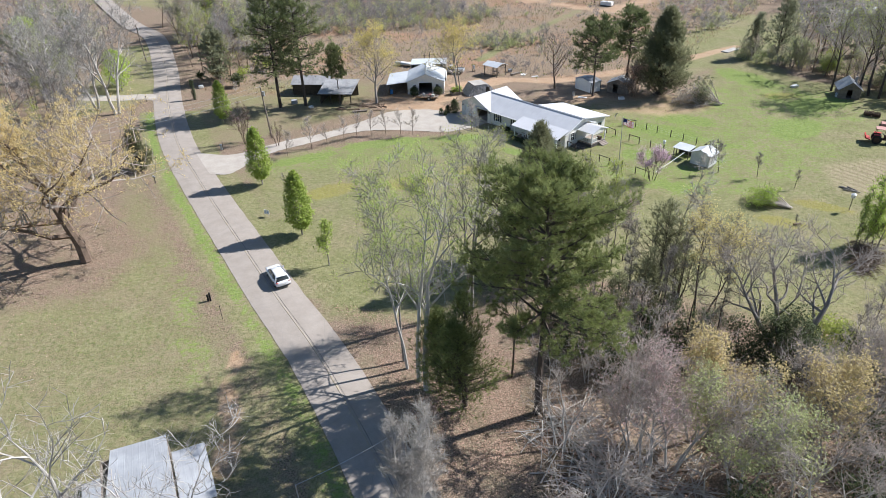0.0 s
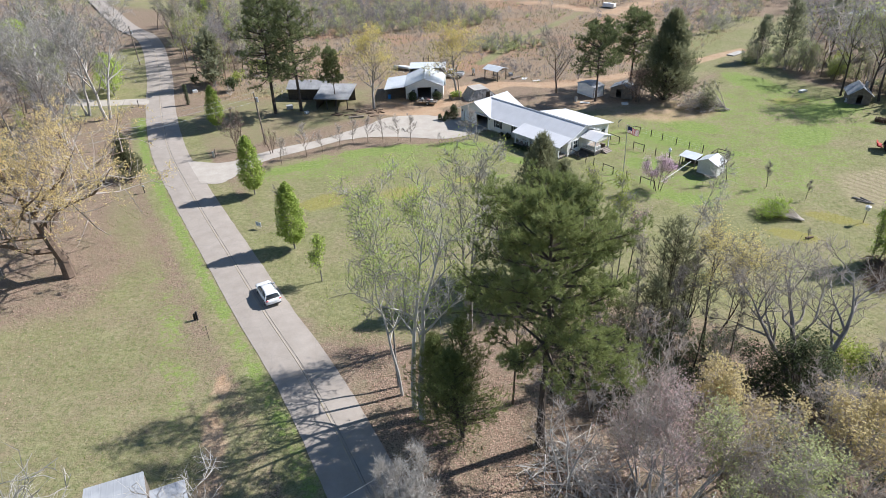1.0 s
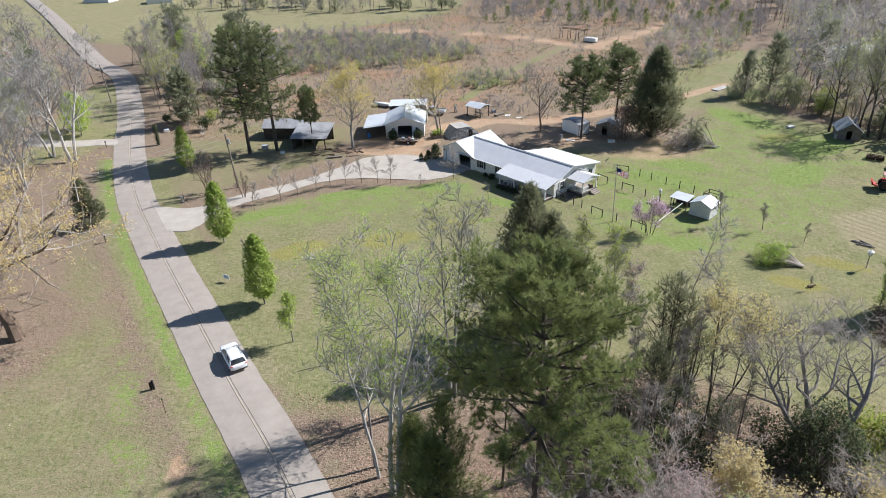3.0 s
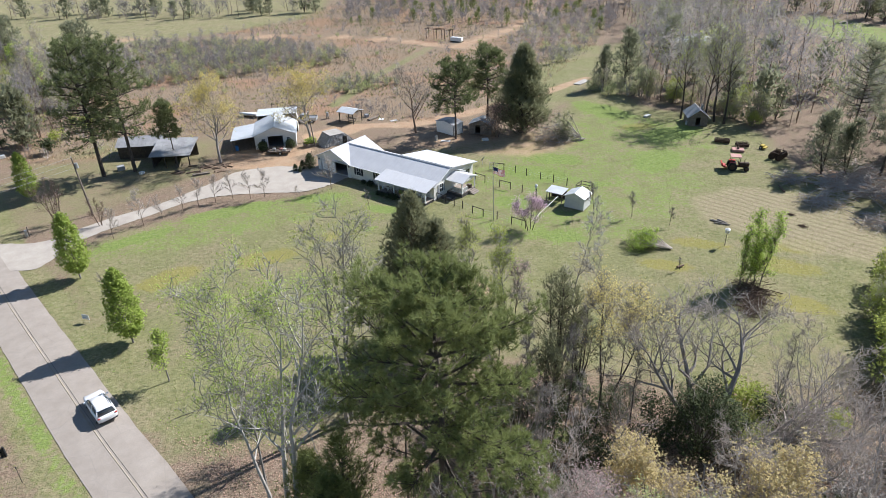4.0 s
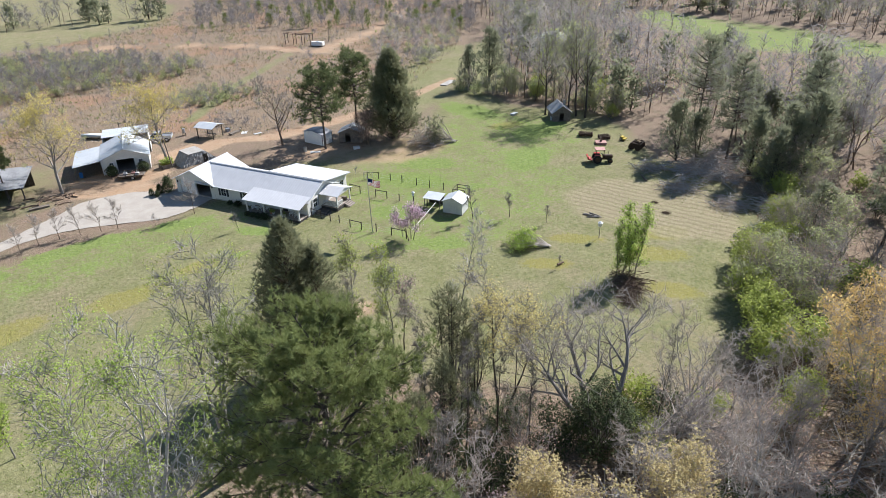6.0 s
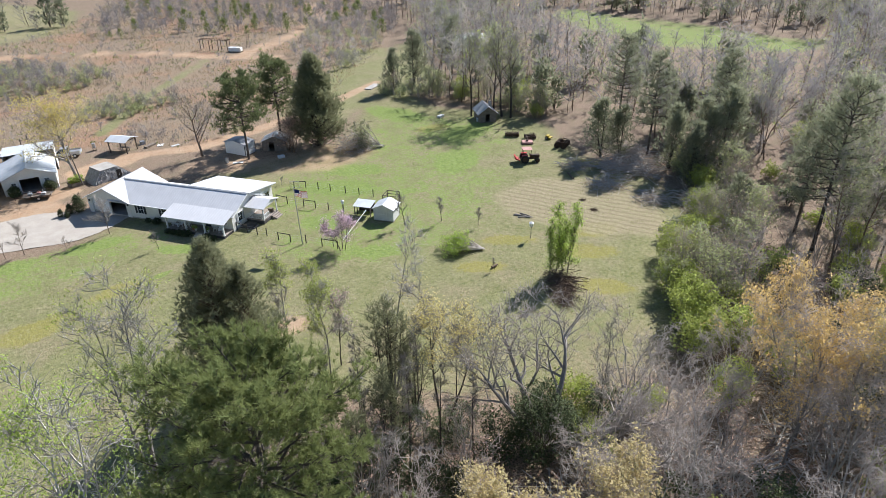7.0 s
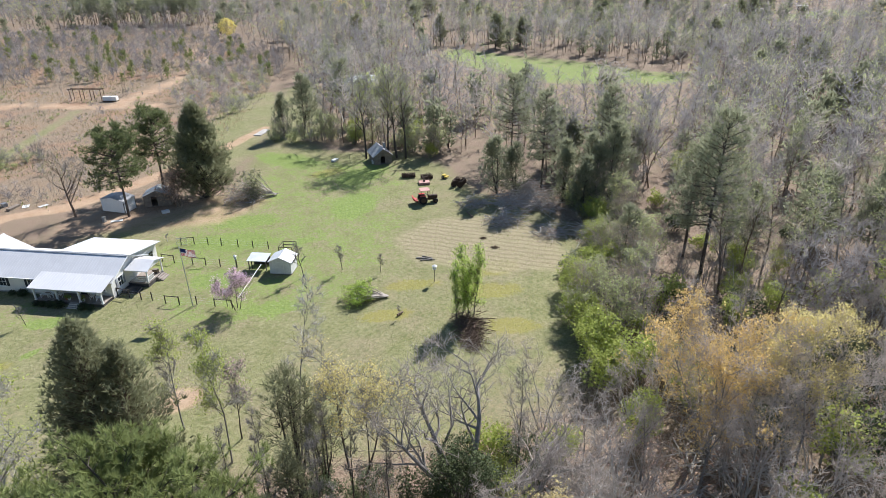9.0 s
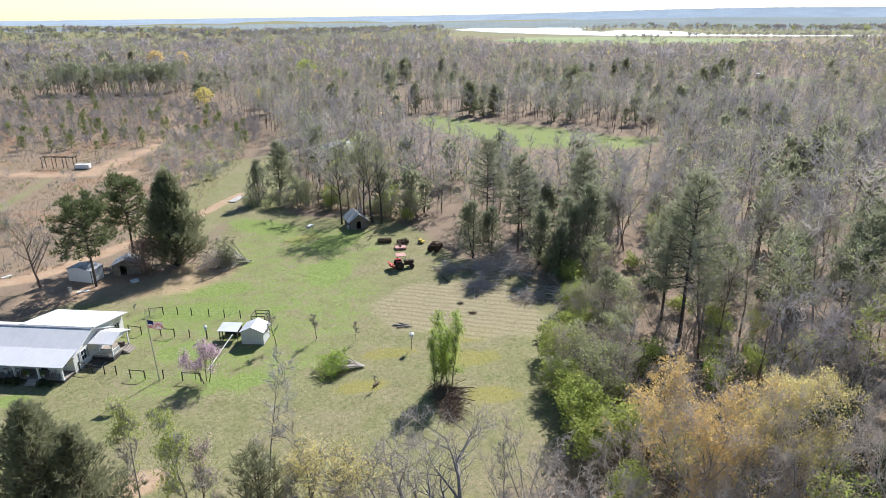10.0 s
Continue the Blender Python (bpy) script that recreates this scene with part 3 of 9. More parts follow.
def tubes(p, q, r0, r1, n):
    """Tapered limbs from p to q as triangles."""
    p, q, r0, r1 = (np.asarray(v, float) for v in (p, q, r0, r1))
    if not len(p):
        return np.zeros((0, 3)), np.zeros((0, 3), int)
    a, b = frames_of(q - p)
    ang = np.arange(n) * 2 * np.pi / n
    ring = a[:, None] * np.cos(ang)[None, :, None] + b[:, None] * np.sin(ang)[None, :, None]
    v = np.concatenate([p[:, None] + ring * r0[:, None, None], q[:, None] + ring * r1[:, None, None]], 1).reshape(-1, 3)
    k = np.arange(n)
    j = (k + 1) % n
    f = np.concatenate([np.stack([k, j, n + j], 1), np.stack([k, n + j, n + k], 1)])
    return v, (f[None] + (np.arange(len(p)) * 2 * n)[:, None, None]).reshape(-1, 3)


def spikes(p, q, r):
    """Thin twigs: one sliver each, turned at random."""
    p, q, r = (np.asarray(v, float) for v in (p, q, r))
    if not len(p):
        return np.zeros((0, 3)), np.zeros((0, 3), int)
    a, b = frames_of(q - p)
    t = (np.arange(len(p)) * 2.399)[:, None]
    side = (a * np.cos(t) + b * np.sin(t)) * r[:, None] * 1.15
    v = np.stack([p - side, p + side, q], 1).reshape(-1, 3)
    return v, np.arange(len(v)).reshape(-1, 3)


def leaves_at(p, size, rng, wide=0.6, up=0.0):
    """Small folded leaves, two triangles each."""
    if not len(p):
        return np.zeros((0, 3)), np.zeros((0, 3), int)
    d = rng.normal(size=(len(p), 3)) + np.array([0, 0, up])
    d /= np.linalg.norm(d, axis=1)[:, None]
    a, b = frames_of(d)
    s = size * rng.uniform(0.6, 1.4, (len(p), 1))
    v = np.stack([p, p + d * s * 0.5 + a * s * wide * 0.5 + b * s * 0.12, p + d * s, p + d * s * 0.5 - a * s * wide * 0.5 + b * s * 0.12], 1).reshape(-1, 3)
    f = np.array([[0, 1, 2], [0, 2, 3]])
    return v, (f[None] + (np.arange(len(p)) * 4)[:, None, None]).reshape(-1, 3)


def tufts_at(p, way, length, count, rng, wide=0.03, spreadout=0.9):
    """Needle tufts: pointed blades fanning out round a direction."""
    if not len(p):
        return np.zeros((0, 3)), np.zeros((0, 3), int)
    p, way = np.repeat(p, count, 0), np.repeat(way, count, 0)
    d = way + rng.normal(size=p.shape) * spreadout
    d /= np.linalg.norm(d, axis=1)[:, None]
    a, b = frames_of(d)
    t = rng.uniform(0, 6.283, (len(p), 1))
    side = (a * np.cos(t) + b * np.sin(t)) * wide
    s = length * rng.uniform(0.7, 1.25, (len(p), 1))
    v = np.stack([p - side, p + side, p + d * s], 1).reshape(-1, 3)
    return v, np.arange(len(v)).reshape(-1, 3)


def join(*pieces):
    vs, fs, n = [], [], 0
    for v, f in pieces:
        vs.append(v), fs.append(f + n)
        n += len(v)
    return np.concatenate(vs), np.concatenate(fs)


def grow(rng, height, crown, trunk_r, levels=3, kids=(9, 6, 5), base=0.3, up=0.5, bend=0.12, stems=1, lean=(0, 0), spread_tip=0.6, splay=0.16, coarse=False):
    """A branching skeleton: limbs as (p, q, r0, r1, level) and the twig ends."""
    limbs, tips = [], []

    def branch(p, way, length, r, level):
        n = (7, 5, 3, 2)[min(level, 3)] if not coarse else (7, 4, 2, 1)[min(level, 3)]
        step = length / n
        pts = [p]
        for k in range(n):
            way = way + rng.normal(size=3) * bend * (1.0 if level else 0.5) + np.array([0, 0, 0.06 * (level > 0)])
            way /= np.linalg.norm(way)
            q = pts[-1] + way * step
            t0, t1 = k / n, (k + 1) / n
            limbs.append((pts[-1], q, r * (1 - 0.95 * t0), r * (1 - 0.95 * t1), level))
            pts.append(q)
        if level >= levels:
            tips.append((pts[-1], way))
            return
        first = base if level == 0 else 0.25
        count = kids[min(level, len(kids) - 1)]
        for c in range(count):
            t = first + (1 - first) * (c + rng.uniform(0, 0.9)) / count
            t = min(t, 0.98)
            k = min(int(t * n), n - 1)
            at = pts[k] + (pts[k + 1] - pts[k]) * (t * n - k)
            side = rng.normal(size=3)
            side -= way * side.dot(way)
            side /= np.linalg.norm(side) + 1e-9
            out = side * 1.0 + way * (up + 0.6 * t * (level == 0)) + np.array([0, 0, 0.15])
            out /= np.linalg.norm(out)
            if level == 0:
                ln = crown * rng.uniform(0.75, 1.25) * (1.15 - 0.65 * t)
            else:
                ln = length * spread_tip * rng.uniform(0.7, 1.2) * (1.1 - 0.5 * t)
            branch(at, out, ln, max(0.012, r * (1 - 0.75 * t) * 0.64), level + 1)
        tips.append((pts[-1], way))

    first_way = rng.uniform(0, 6.283)
    for s in range(stems):
        a = first_way + 6.283 * s / stems + rng.normal() * 0.3
        tilt = splay if stems > 1 else 0.03
        way = np.array([math.cos(a) * tilt + lean[0], math.sin(a) * tilt + lean[1], 1.0])
        off = np.array([math.cos(a), math.sin(a), 0]) * (0.35 if stems > 1 else 0)
        branch(off, way / np.linalg.norm(way), height * rng.uniform(0.88, 1.0), trunk_r * rng.uniform(0.75, 1.0), 0)
    return limbs, tips


def wood_mesh(limbs, twigs, sides=(7, 4, 3, 3), stout=1.0, cheap=False):
    """Trunk mesh (levels 0 and 1) and branch mesh arrays."""
    sides = (5, 3) if cheap else sides
    lv = np.array([l[4] for l in limbs])
    p, q = np.array([l[0] for l in limbs]), np.array([l[1] for l in limbs])
    r0, r1 = np.array([l[2] for l in limbs]), np.array([l[3] for l in limbs])
    trunk = join(*[tubes(p[lv == k], q[lv == k], r0[lv == k], r1[lv == k], sides[k]) for k in (0, 1)])
    fine = [tubes(p[lv == 2], q[lv == 2], np.maximum(r0[lv == 2], 0.026) * stout, np.maximum(r1[lv == 2], 0.016) * stout, 3)] if (lv == 2).any() and not cheap else []
    if cheap and (lv == 2).any():
        fine.append(spikes(p[lv == 2], q[lv == 2], np.maximum(r0[lv == 2], 0.036)))
    if (lv == 3).any():
        fine.append(spikes(p[lv == 3], q[lv == 3], np.maximum(r0[lv == 3], 0.02)) if cheap else tubes(p[lv == 3], q[lv == 3], np.maximum(r0[lv == 3], 0.02) * stout, np.maximum(r1[lv == 3], 0.012) * stout, 3))
    if twigs:
        fine.append(spikes(*twigs))
    return trunk, (join(*fine) if fine else None)


def twigs_from(limbs, tips, rng, per, length, r, levels=(2, 3), droop=0.0, top_level_per=0):
    """Fine twigs along the outer limbs."""
    segs = [l for l in limbs if l[4] in levels]
    p, q = np.array([s[0] for s in segs]), np.array([s[1] for s in segs])
    p, q = np.repeat(p, per, 0), np.repeat(q, per, 0)
    t = rng.uniform(0, 1, (len(p), 1))
    at = p + (q - p) * t
    way = (q - p) / (np.linalg.norm(q - p, axis=1)[:, None] + 1e-9)
    d = way * 0.6 + rng.normal(size=at.shape) * 0.65 + np.array([0, 0, 0.25 - droop])
    d /= np.linalg.norm(d, axis=1)[:, None]
    end = at + d * length * rng.uniform(0.5, 1.3, (len(at), 1))
    return at, end, np.full(len(at), r)


def bare_tree(seed, height, crown, trunk_r, bark_m, twig_m, leaf_m=None, leaf_n=2, leaf_s=0.16, per=5, twig=0.8, twig_r=0.014, cheap=False, gaps=-0.25, stout=1.0, **kw):
    """Meshes of a budding or bare deciduous tree: trunk, branches and, if any, leaves."""
    rng = np.random.default_rng(seed)
    limbs, tips = grow(rng, height, crown, trunk_r, coarse=cheap, **kw)
    tw = twigs_from(limbs, tips, rng, per, twig, twig_r)
    trunk, fine = wood_mesh(limbs, tw, stout=stout, cheap=cheap)
    out = [("trunk", mesh_of("trunk", *trunk, [bark_m])), ("branchwork", mesh_of("branchwork", *fine, [thin(twig_m)]))]
    if leaf_m:
        e = tw[1]
        lumps = np.sin(1.25 * e[:, 0] + seed) + np.sin(1.25 * e[:, 1] + 2 * seed) + np.sin(1.5 * e[:, 2] + 3 * seed) + 2.0 * (e[:, 2] / height - 0.55) + rng.normal(size=len(e)) * 0.35
        at = np.repeat(e[lumps > gaps], leaf_n, 0)
        at = at + rng.normal(size=at.shape) * 0.16
        out.append(("foliage", mesh_of("foliage", *leaves_at(at, leaf_s, rng), [leaf_m])))
    return out


def pine_tree(seed, height, crown, trunk_r, bare=0.35, whorls=17, tuft=0.34, per_tuft=13, bark_m=None, leaf_m=None, fill=1.0, wide=0.028, dead=10, dome=0.8, shoots=3, droop=0.0):
    """A loblolly-like pine: clear stem, spreading limbs, side branches that end in upturned needle brushes."""
    rng = np.random.default_rng(seed)
    limbs, ends, ways = [], [], []
    n = 10
    pts = [np.array([math.sin(k * 0.7 + seed) * 0.12 * k / n, math.cos(k * 0.9 + seed) * 0.12 * k / n, height * k / n]) for k in range(n + 1)]
    for k in range(n):
        limbs.append((pts[k], pts[k + 1], trunk_r * (1 - 0.88 * k / n), trunk_r * (1 - 0.88 * (k + 1) / n), 0))

    def on_trunk(t):
        k = min(int(t * n), n - 1)
        return pts[k] + (pts[k + 1] - pts[k]) * (t * n - k)

    def brush(at, d, count):
        for _ in range(count):
            w = d * 0.55 + np.array([0, 0, 0.6]) + rng.normal(size=3) * 0.35
            ends.append(at + rng.normal(size=3) * tuft * 0.45), ways.append(w / np.linalg.norm(w))

    for w in range(whorls):
        t = bare + (0.985 - bare) * (w + 0.5) / whorls
        u = (t - bare) / (1 - bare)
        reach = crown * (math.sqrt(max(0.0, 1 - ((u - 0.34) / 0.68) ** 2)) * 0.95 + 0.06) * dome + crown * (1 - dome) * (1.05 - 0.95 * u)
        turn = rng.uniform(0, 6.283)
        many = int(rng.integers(4, 7))
        for b in range(many):
            a = turn + 6.283 * b / many + rng.normal() * 0.25
            rise = -0.12 - droop + (0.75 + droop) * u + rng.normal() * 0.1
            way = np.array([math.cos(a), math.sin(a), rise])
            way /= np.linalg.norm(way)
            ln = reach * rng.uniform(0.72, 1.15) * (1 + 0.16 * math.sin(2 * a + seed))
            p, r = on_trunk(t + rng.uniform(-0.02, 0.02)), 0.022 * ln + 0.015
            for s in range(4):
                way = way + rng.normal(size=3) * 0.07 + np.array([0, 0, 0.06])
                way /= np.linalg.norm(way)
                q = p + way * ln / 4
                limbs.append((p, q, r * (1 - s / 5), r * (1 - (s + 1) / 5), 1))
                for m in range(int((0.3 + 1.25 * s) * fill * (0.6 + 0.1 * ln) + rng.uniform(0, 1))):
                    side = np.cross(way, (0, 0, 1.0)) * rng.choice((-1, 1)) + rng.normal(size=3) * np.array([0.35, 0.35, 0.3])
                    d = way * 0.65 + side * 0.75 + np.array([0, 0, 0.12])
                    d /= np.linalg.norm(d)
                    at = p + (q - p) * rng.uniform(0, 1)
                    end = at + d * rng.uniform(0.1, 0.26) * (ln + 1.2)
                    limbs.append((at, end, 0.018, 0.008, 2))
                    brush(end, d, shoots)
                    brush(at + (end - at) * 0.6, d, max(1, shoots // 2))
                p = q
            brush(p, way, shoots)
    brush(pts[-1], np.array([0, 0, 1.0]), shoots * 2)
    twigs = None
    if dead:
        t = rng.uniform(0.12, bare + 0.1, dead * 4)
        at = np.array([on_trunk(x) for x in t])
        d = rng.normal(size=at.shape) * np.array([1, 1, 0.25])
        d /= np.linalg.norm(d, axis=1)[:, None]
        twigs = (at, at + d * rng.uniform(0.6, 2.2, (len(at), 1)), np.full(len(at), 0.022))
    trunk, fine = wood_mesh(limbs, twigs)
    e, w = np.array(ends), np.array(ways)
    needles = tufts_at(e, w, tuft, per_tuft, rng, wide, 0.6)
    return [("trunk", mesh_of("trunk", *trunk, [bark_m])), ("branchwork", mesh_of("branchwork", *fine, [bark_m])), ("foliage", mesh_of("foliage", *needles, [leaf_m]))]


def cedar_tree(seed, height, crown, trunk_r, bark_m, leaf_m, bare=0.06, count=900, spray=0.5, per=12, leaders=1, wide=0.05, lump=0.35):
    """A dense red cedar: sprays over a ragged cone, spires on top."""
    rng = np.random.default_rng(seed)
    limbs = []
    tops = [(np.zeros(3), 1.0)] + [(np.array([math.cos(a) * crown * 0.35, math.sin(a) * crown * 0.35, 0]), rng.uniform(0.82, 0.95)) for a in rng.uniform(0, 6.283, leaders - 1)]
    ends, ways = [], []
    for off, scale in tops:
        h = height * scale
        pts = [np.array([0, 0, 0.0]), off * 0.7 + np.array([0, 0, h * 0.4]), off + np.array([0, 0, h * 0.96])]
        for k in range(2):
            limbs.append((pts[k], pts[k + 1], trunk_r * (1 - 0.45 * k), trunk_r * (0.55 - 0.5 * k), 0))
        for c in range(int(count / len(tops))):
            u = rng.uniform(0, 1) ** 0.85
            z = h * (bare + (1 - bare) * u)
            a = rng.uniform(0, 6.283)
            bulge = 1 + lump * math.sin(3 * a + seed + z * 1.3) * 0.5 + rng.normal() * 0.12
            shape = (1 - u) ** 0.82 * min(1.0, 0.62 + 2.2 * u)
            reach = crown * shape * bulge * (0.75 if leaders > 1 else 1.0)
            centre = off * min(1, z / (0.5 * h)) + np.array([0, 0, z])
            d = np.array([math.cos(a), math.sin(a), 0.35 + 0.5 * u])
            d /= np.linalg.norm(d)
            inner = rng.uniform(0.45, 1.0) ** 0.5
            end = centre + d * reach * inner
            if c % 3 == 0:
                limbs.append((centre - np.array([0, 0, 0.3 * reach]), end, 0.035, 0.012, 1))
            ends.append(end), ways.append(d * 0.8 + np.array([0, 0, 0.45]))
    trunk, _ = wood_mesh(limbs, None)
    e, w = np.array(ends), np.array(ways)
    per_e = np.repeat(e, 2, 0) + rng.normal(size=(2 * len(e), 3)) * spray * 0.45
    sprays = tufts_at(per_e, np.repeat(w, 2, 0), spray, per // 2, rng, wide, 0.55)
    return [("trunk", mesh_of("trunk", *trunk, [bark_m])), ("foliage", mesh_of("foliage", *sprays, [leaf_m]))]


def leafy_tree(seed, height, crown, trunk_r, bark_m, leaf_m, bare=0.12, count=7000, leaf=0.2, shape="cone", flare=0.45):
    """A leafy young tree with a narrow crown of many small leaves."""
    rng = np.random.default_rng(seed)
    limbs, _ = grow(rng, height, crown * 0.9, trunk_r, levels=2, kids=(22, 4), base=bare, up=1.2, bend=0.06)
    trunk, fine = wood_mesh(limbs, None)
    u = rng.uniform(0, 1, count)
    if shape == "cone":
        radius = np.minimum((1 - u) ** flare, 0.35 + 2.6 * u) * crown
    else:
        radius = np.sqrt(np.clip(1 - (2 * u - 1) ** 2, 0, 1)) * crown
    a = rng.uniform(0, 6.283, count)
    lumps = 1 + 0.16 * np.sin(5 * a + 9 * u * 3.1) + 0.1 * np.sin(11 * a - 30 * u)
    rr = radius * lumps * rng.uniform(0.25, 1.0, count) ** 0.45
    p = np.stack([np.cos(a) * rr, np.sin(a) * rr, height * (bare + (1 - bare) * u)], 1) + rng.normal(size=(count, 3)) * 0.08
    return [("trunk", mesh_of("trunk", *trunk, [bark_m])), ("branchwork", mesh_of("branchwork", *fine, [bark_m])), ("foliage", mesh_of("foliage", *leaves_at(p, leaf, rng, 0.7), [leaf_m]))]


def bush(seed, height, crown, leaf_m, count=1800, leaf=0.26, lumps=16, bark_m=None, up=0.3):
    """A leafy shrub: stems and leaves gathered in uneven rounded masses."""
    rng = np.random.default_rng(seed)
    d = rng.normal(size=(lumps, 3)) * np.array([1, 1, 0.8])
    d /= np.linalg.norm(d, axis=1)[:, None]
    c = d * rng.uniform(0.25, 0.85, (lumps, 1)) * np.array([crown, crown, height * 0.5]) + np.array([0, 0, height * 0.46])
    size = rng.uniform(0.22, 0.42, lumps) * min(crown, height * 0.6)
    k = rng.integers(0, lumps, count)
    o = rng.normal(size=(count, 3))
    o /= np.linalg.norm(o, axis=1)[:, None]
    p = c[k] + o * (size[k] * rng.uniform(0.45, 1.1, count) ** 0.5)[:, None]
    p = p[p[:, 2] > 0.1]
    foot = rng.normal(size=(lumps, 3)) * np.array([0.25, 0.25, 0])
    stems = tubes(foot, c, np.full(lumps, 0.035), np.full(lumps, 0.012), 4)
    tw = rng.integers(0, lumps, lumps * 5)
    ends = c[tw] + rng.normal(size=(len(tw), 3)) * (size[tw] * 0.9)[:, None]
    wood = join(stems, spikes(c[tw], ends, np.full(len(tw), 0.012)))
    return [("branchwork", mesh_of("branchwork", *wood, [bark_m or BARK_GREY])), ("foliage", mesh_of("foliage", *leaves_at(p, leaf, rng, 0.75, up), [leaf_m]))]


def plant(name, pieces, x, y, label, category="tree", turn=0.0, size=1.0, group="", z=0.0, tall=1.0):
    t = thing(name, pose(x, y, z, 0, 0, turn) @ Matrix.Diagonal((size, size, size * tall, 1)), label, category, group)
    for piece, me in pieces:
        part(piece, me, None, t)
    return t


# ---- buildings ----
def window_part(parent, m, w=0.9, h=1.3, shutters=None, frame_m=WHITE):
    """A sash window on a wall: frame, panes, bars, sill; local x along the wall, -y outwards."""
    f = boxes((-w / 2 - 0.08, -w / 2, -0.06, 0.02, -0.08, h + 0.08), (w / 2, w / 2 + 0.08, -0.06, 0.02, -0.08, h + 0.08), (-w / 2, w / 2, -0.06, 0.02, h, h + 0.08), (-w / 2, w / 2, -0.06, 0.02, -0.08, 0))
    win = part("window", f, frame_m, parent, m=m)
    part("upper_pane", boxes((-w / 2, w / 2, -0.012, 0.0, h / 2 + 0.02, h)), GLASS, win)
    part("lower_pane", boxes((-w / 2, w / 2, -0.012, 0.0, 0, h / 2 - 0.02)), GLASS, win)
    part("meeting_rail", boxes((-w / 2, w / 2, -0.04, 0.0, h / 2 - 0.02, h / 2 + 0.02)), frame_m, win)
    part("glazing_bar", boxes((-0.015, 0.015, -0.03, 0.0, 0, h / 2 - 0.02), (-0.015, 0.015, -0.03, 0.0, h / 2 + 0.02, h)), frame_m, win)
    part("sill", boxes((-w / 2 - 0.12, w / 2 + 0.12, -0.12, 0.0, -0.14, -0.08)), frame_m, win)
    if shutters:
        for s in (-1, 1):
            x = s * (w / 2 + 0.28)
            sh = boxes((x - 0.19, x + 0.19, -0.05, 0, -0.05, h + 0.05), *[(x - 0.15, x + 0.15, -0.065, -0.05, z, z + 0.05) for z in np.arange(0.05, h - 0.05, 0.12)])
            part("shutter", sh, shutters, win, "black louvred shutter")
    return win


def clad_wall(name, parent, a, b, z0, z1, thick, material, lap=0.2, opening=None, gable=None):
    """A wall along a line with lapped siding boards; opening (from, to, top) along it; gable: peak height."""
    a, b = Vector((*a, 0)), Vector((*b, 0))
    ln = (b - a).length
    m = Matrix.Translation(a) @ Matrix.Rotation(math.atan2(b.y - a.y, b.x - a.x), 4, "Z")
    bm, boards = bmesh.new(), []
    spans = [(0, ln, z0, z1)]
    if opening:
        s, e, top = opening
        spans = [(0, s, z0, z1), (e, ln, z0, z1), (s, e, top, z1)]
    for s, e, lo, hi in spans:
        box(bm, s, e, 0, thick, lo, hi)
        z = lo
        while z < hi - 0.02:
            top = min(z + lap, hi)
            boards.append((s, e, s, e, z, top))
            z = top
    if gable:
        z = z1
        while z < gable - 0.03:
            top = min(z + lap, gable)
            k0, k1 = (z - z1) / (gable - z1), (top - z1) / (gable - z1)
            boards.append((ln / 2 * k0, ln - ln / 2 * k0, ln / 2 * k1, ln - ln / 2 * k1, z, top))
            z = top
        vs = [bm.verts.new(v) for v in ((0, 0, z1), (ln, 0, z1), (ln / 2, 0, gable), (0, thick, z1), (ln, thick, z1), (ln / 2, thick, gable))]
        for f in ((0, 1, 2), (5, 4, 3), (0, 3, 4, 1), (1, 4, 5, 2), (2, 5, 3, 0)):
            bm.faces.new([vs[k] for k in f])
    wall = part(name, bm, material, parent, m=m)
    for s0, e0, s1, e1, z, top in boards:
        board = bmesh.new()
        vs = [board.verts.new(v) for v in ((s0, -0.022, z), (e0, -0.022, z), (e1, -0.006, top), (s1, -0.006, top), (s0, -0.002, z), (e0, -0.002, z), (e1, -0.002, top), (s1, -0.002, top))]
        for f in ((0, 1, 2, 3), (4, 5, 1, 0), (7, 6, 5, 4), (3, 2, 6, 7), (0, 3, 7, 4), (1, 5, 6, 2)):
            board.faces.new([vs[k] for k in f])
        part("siding_board", board, material, wall)
    return wall


def chair(m, material=WHITE):
    t = thing("porch_chair", m, "white slatted porch chair on the porch boards", "chair", "porch chairs")
    part("seat", boxes(*[(x, x + 0.1, -0.25, 0.25, 0.4, 0.43) for x in np.arange(-0.25, 0.25, 0.125)]), material, t)
    part("backrest", boxes(*[(x, x + 0.09, 0.25, 0.3, 0.43, 1.0) for x in np.arange(-0.25, 0.25, 0.125)]), material, t)
    for sx in (-0.24, 0.2):
        for sy in (-0.24, 0.22):
            part("leg", boxes((sx, sx + 0.05, sy, sy + 0.05, 0, 0.4)), material, t)
        part("armrest", boxes((sx - 0.02, sx + 0.08, -0.28, 0.28, 0.6, 0.63)), material, t)
    return t


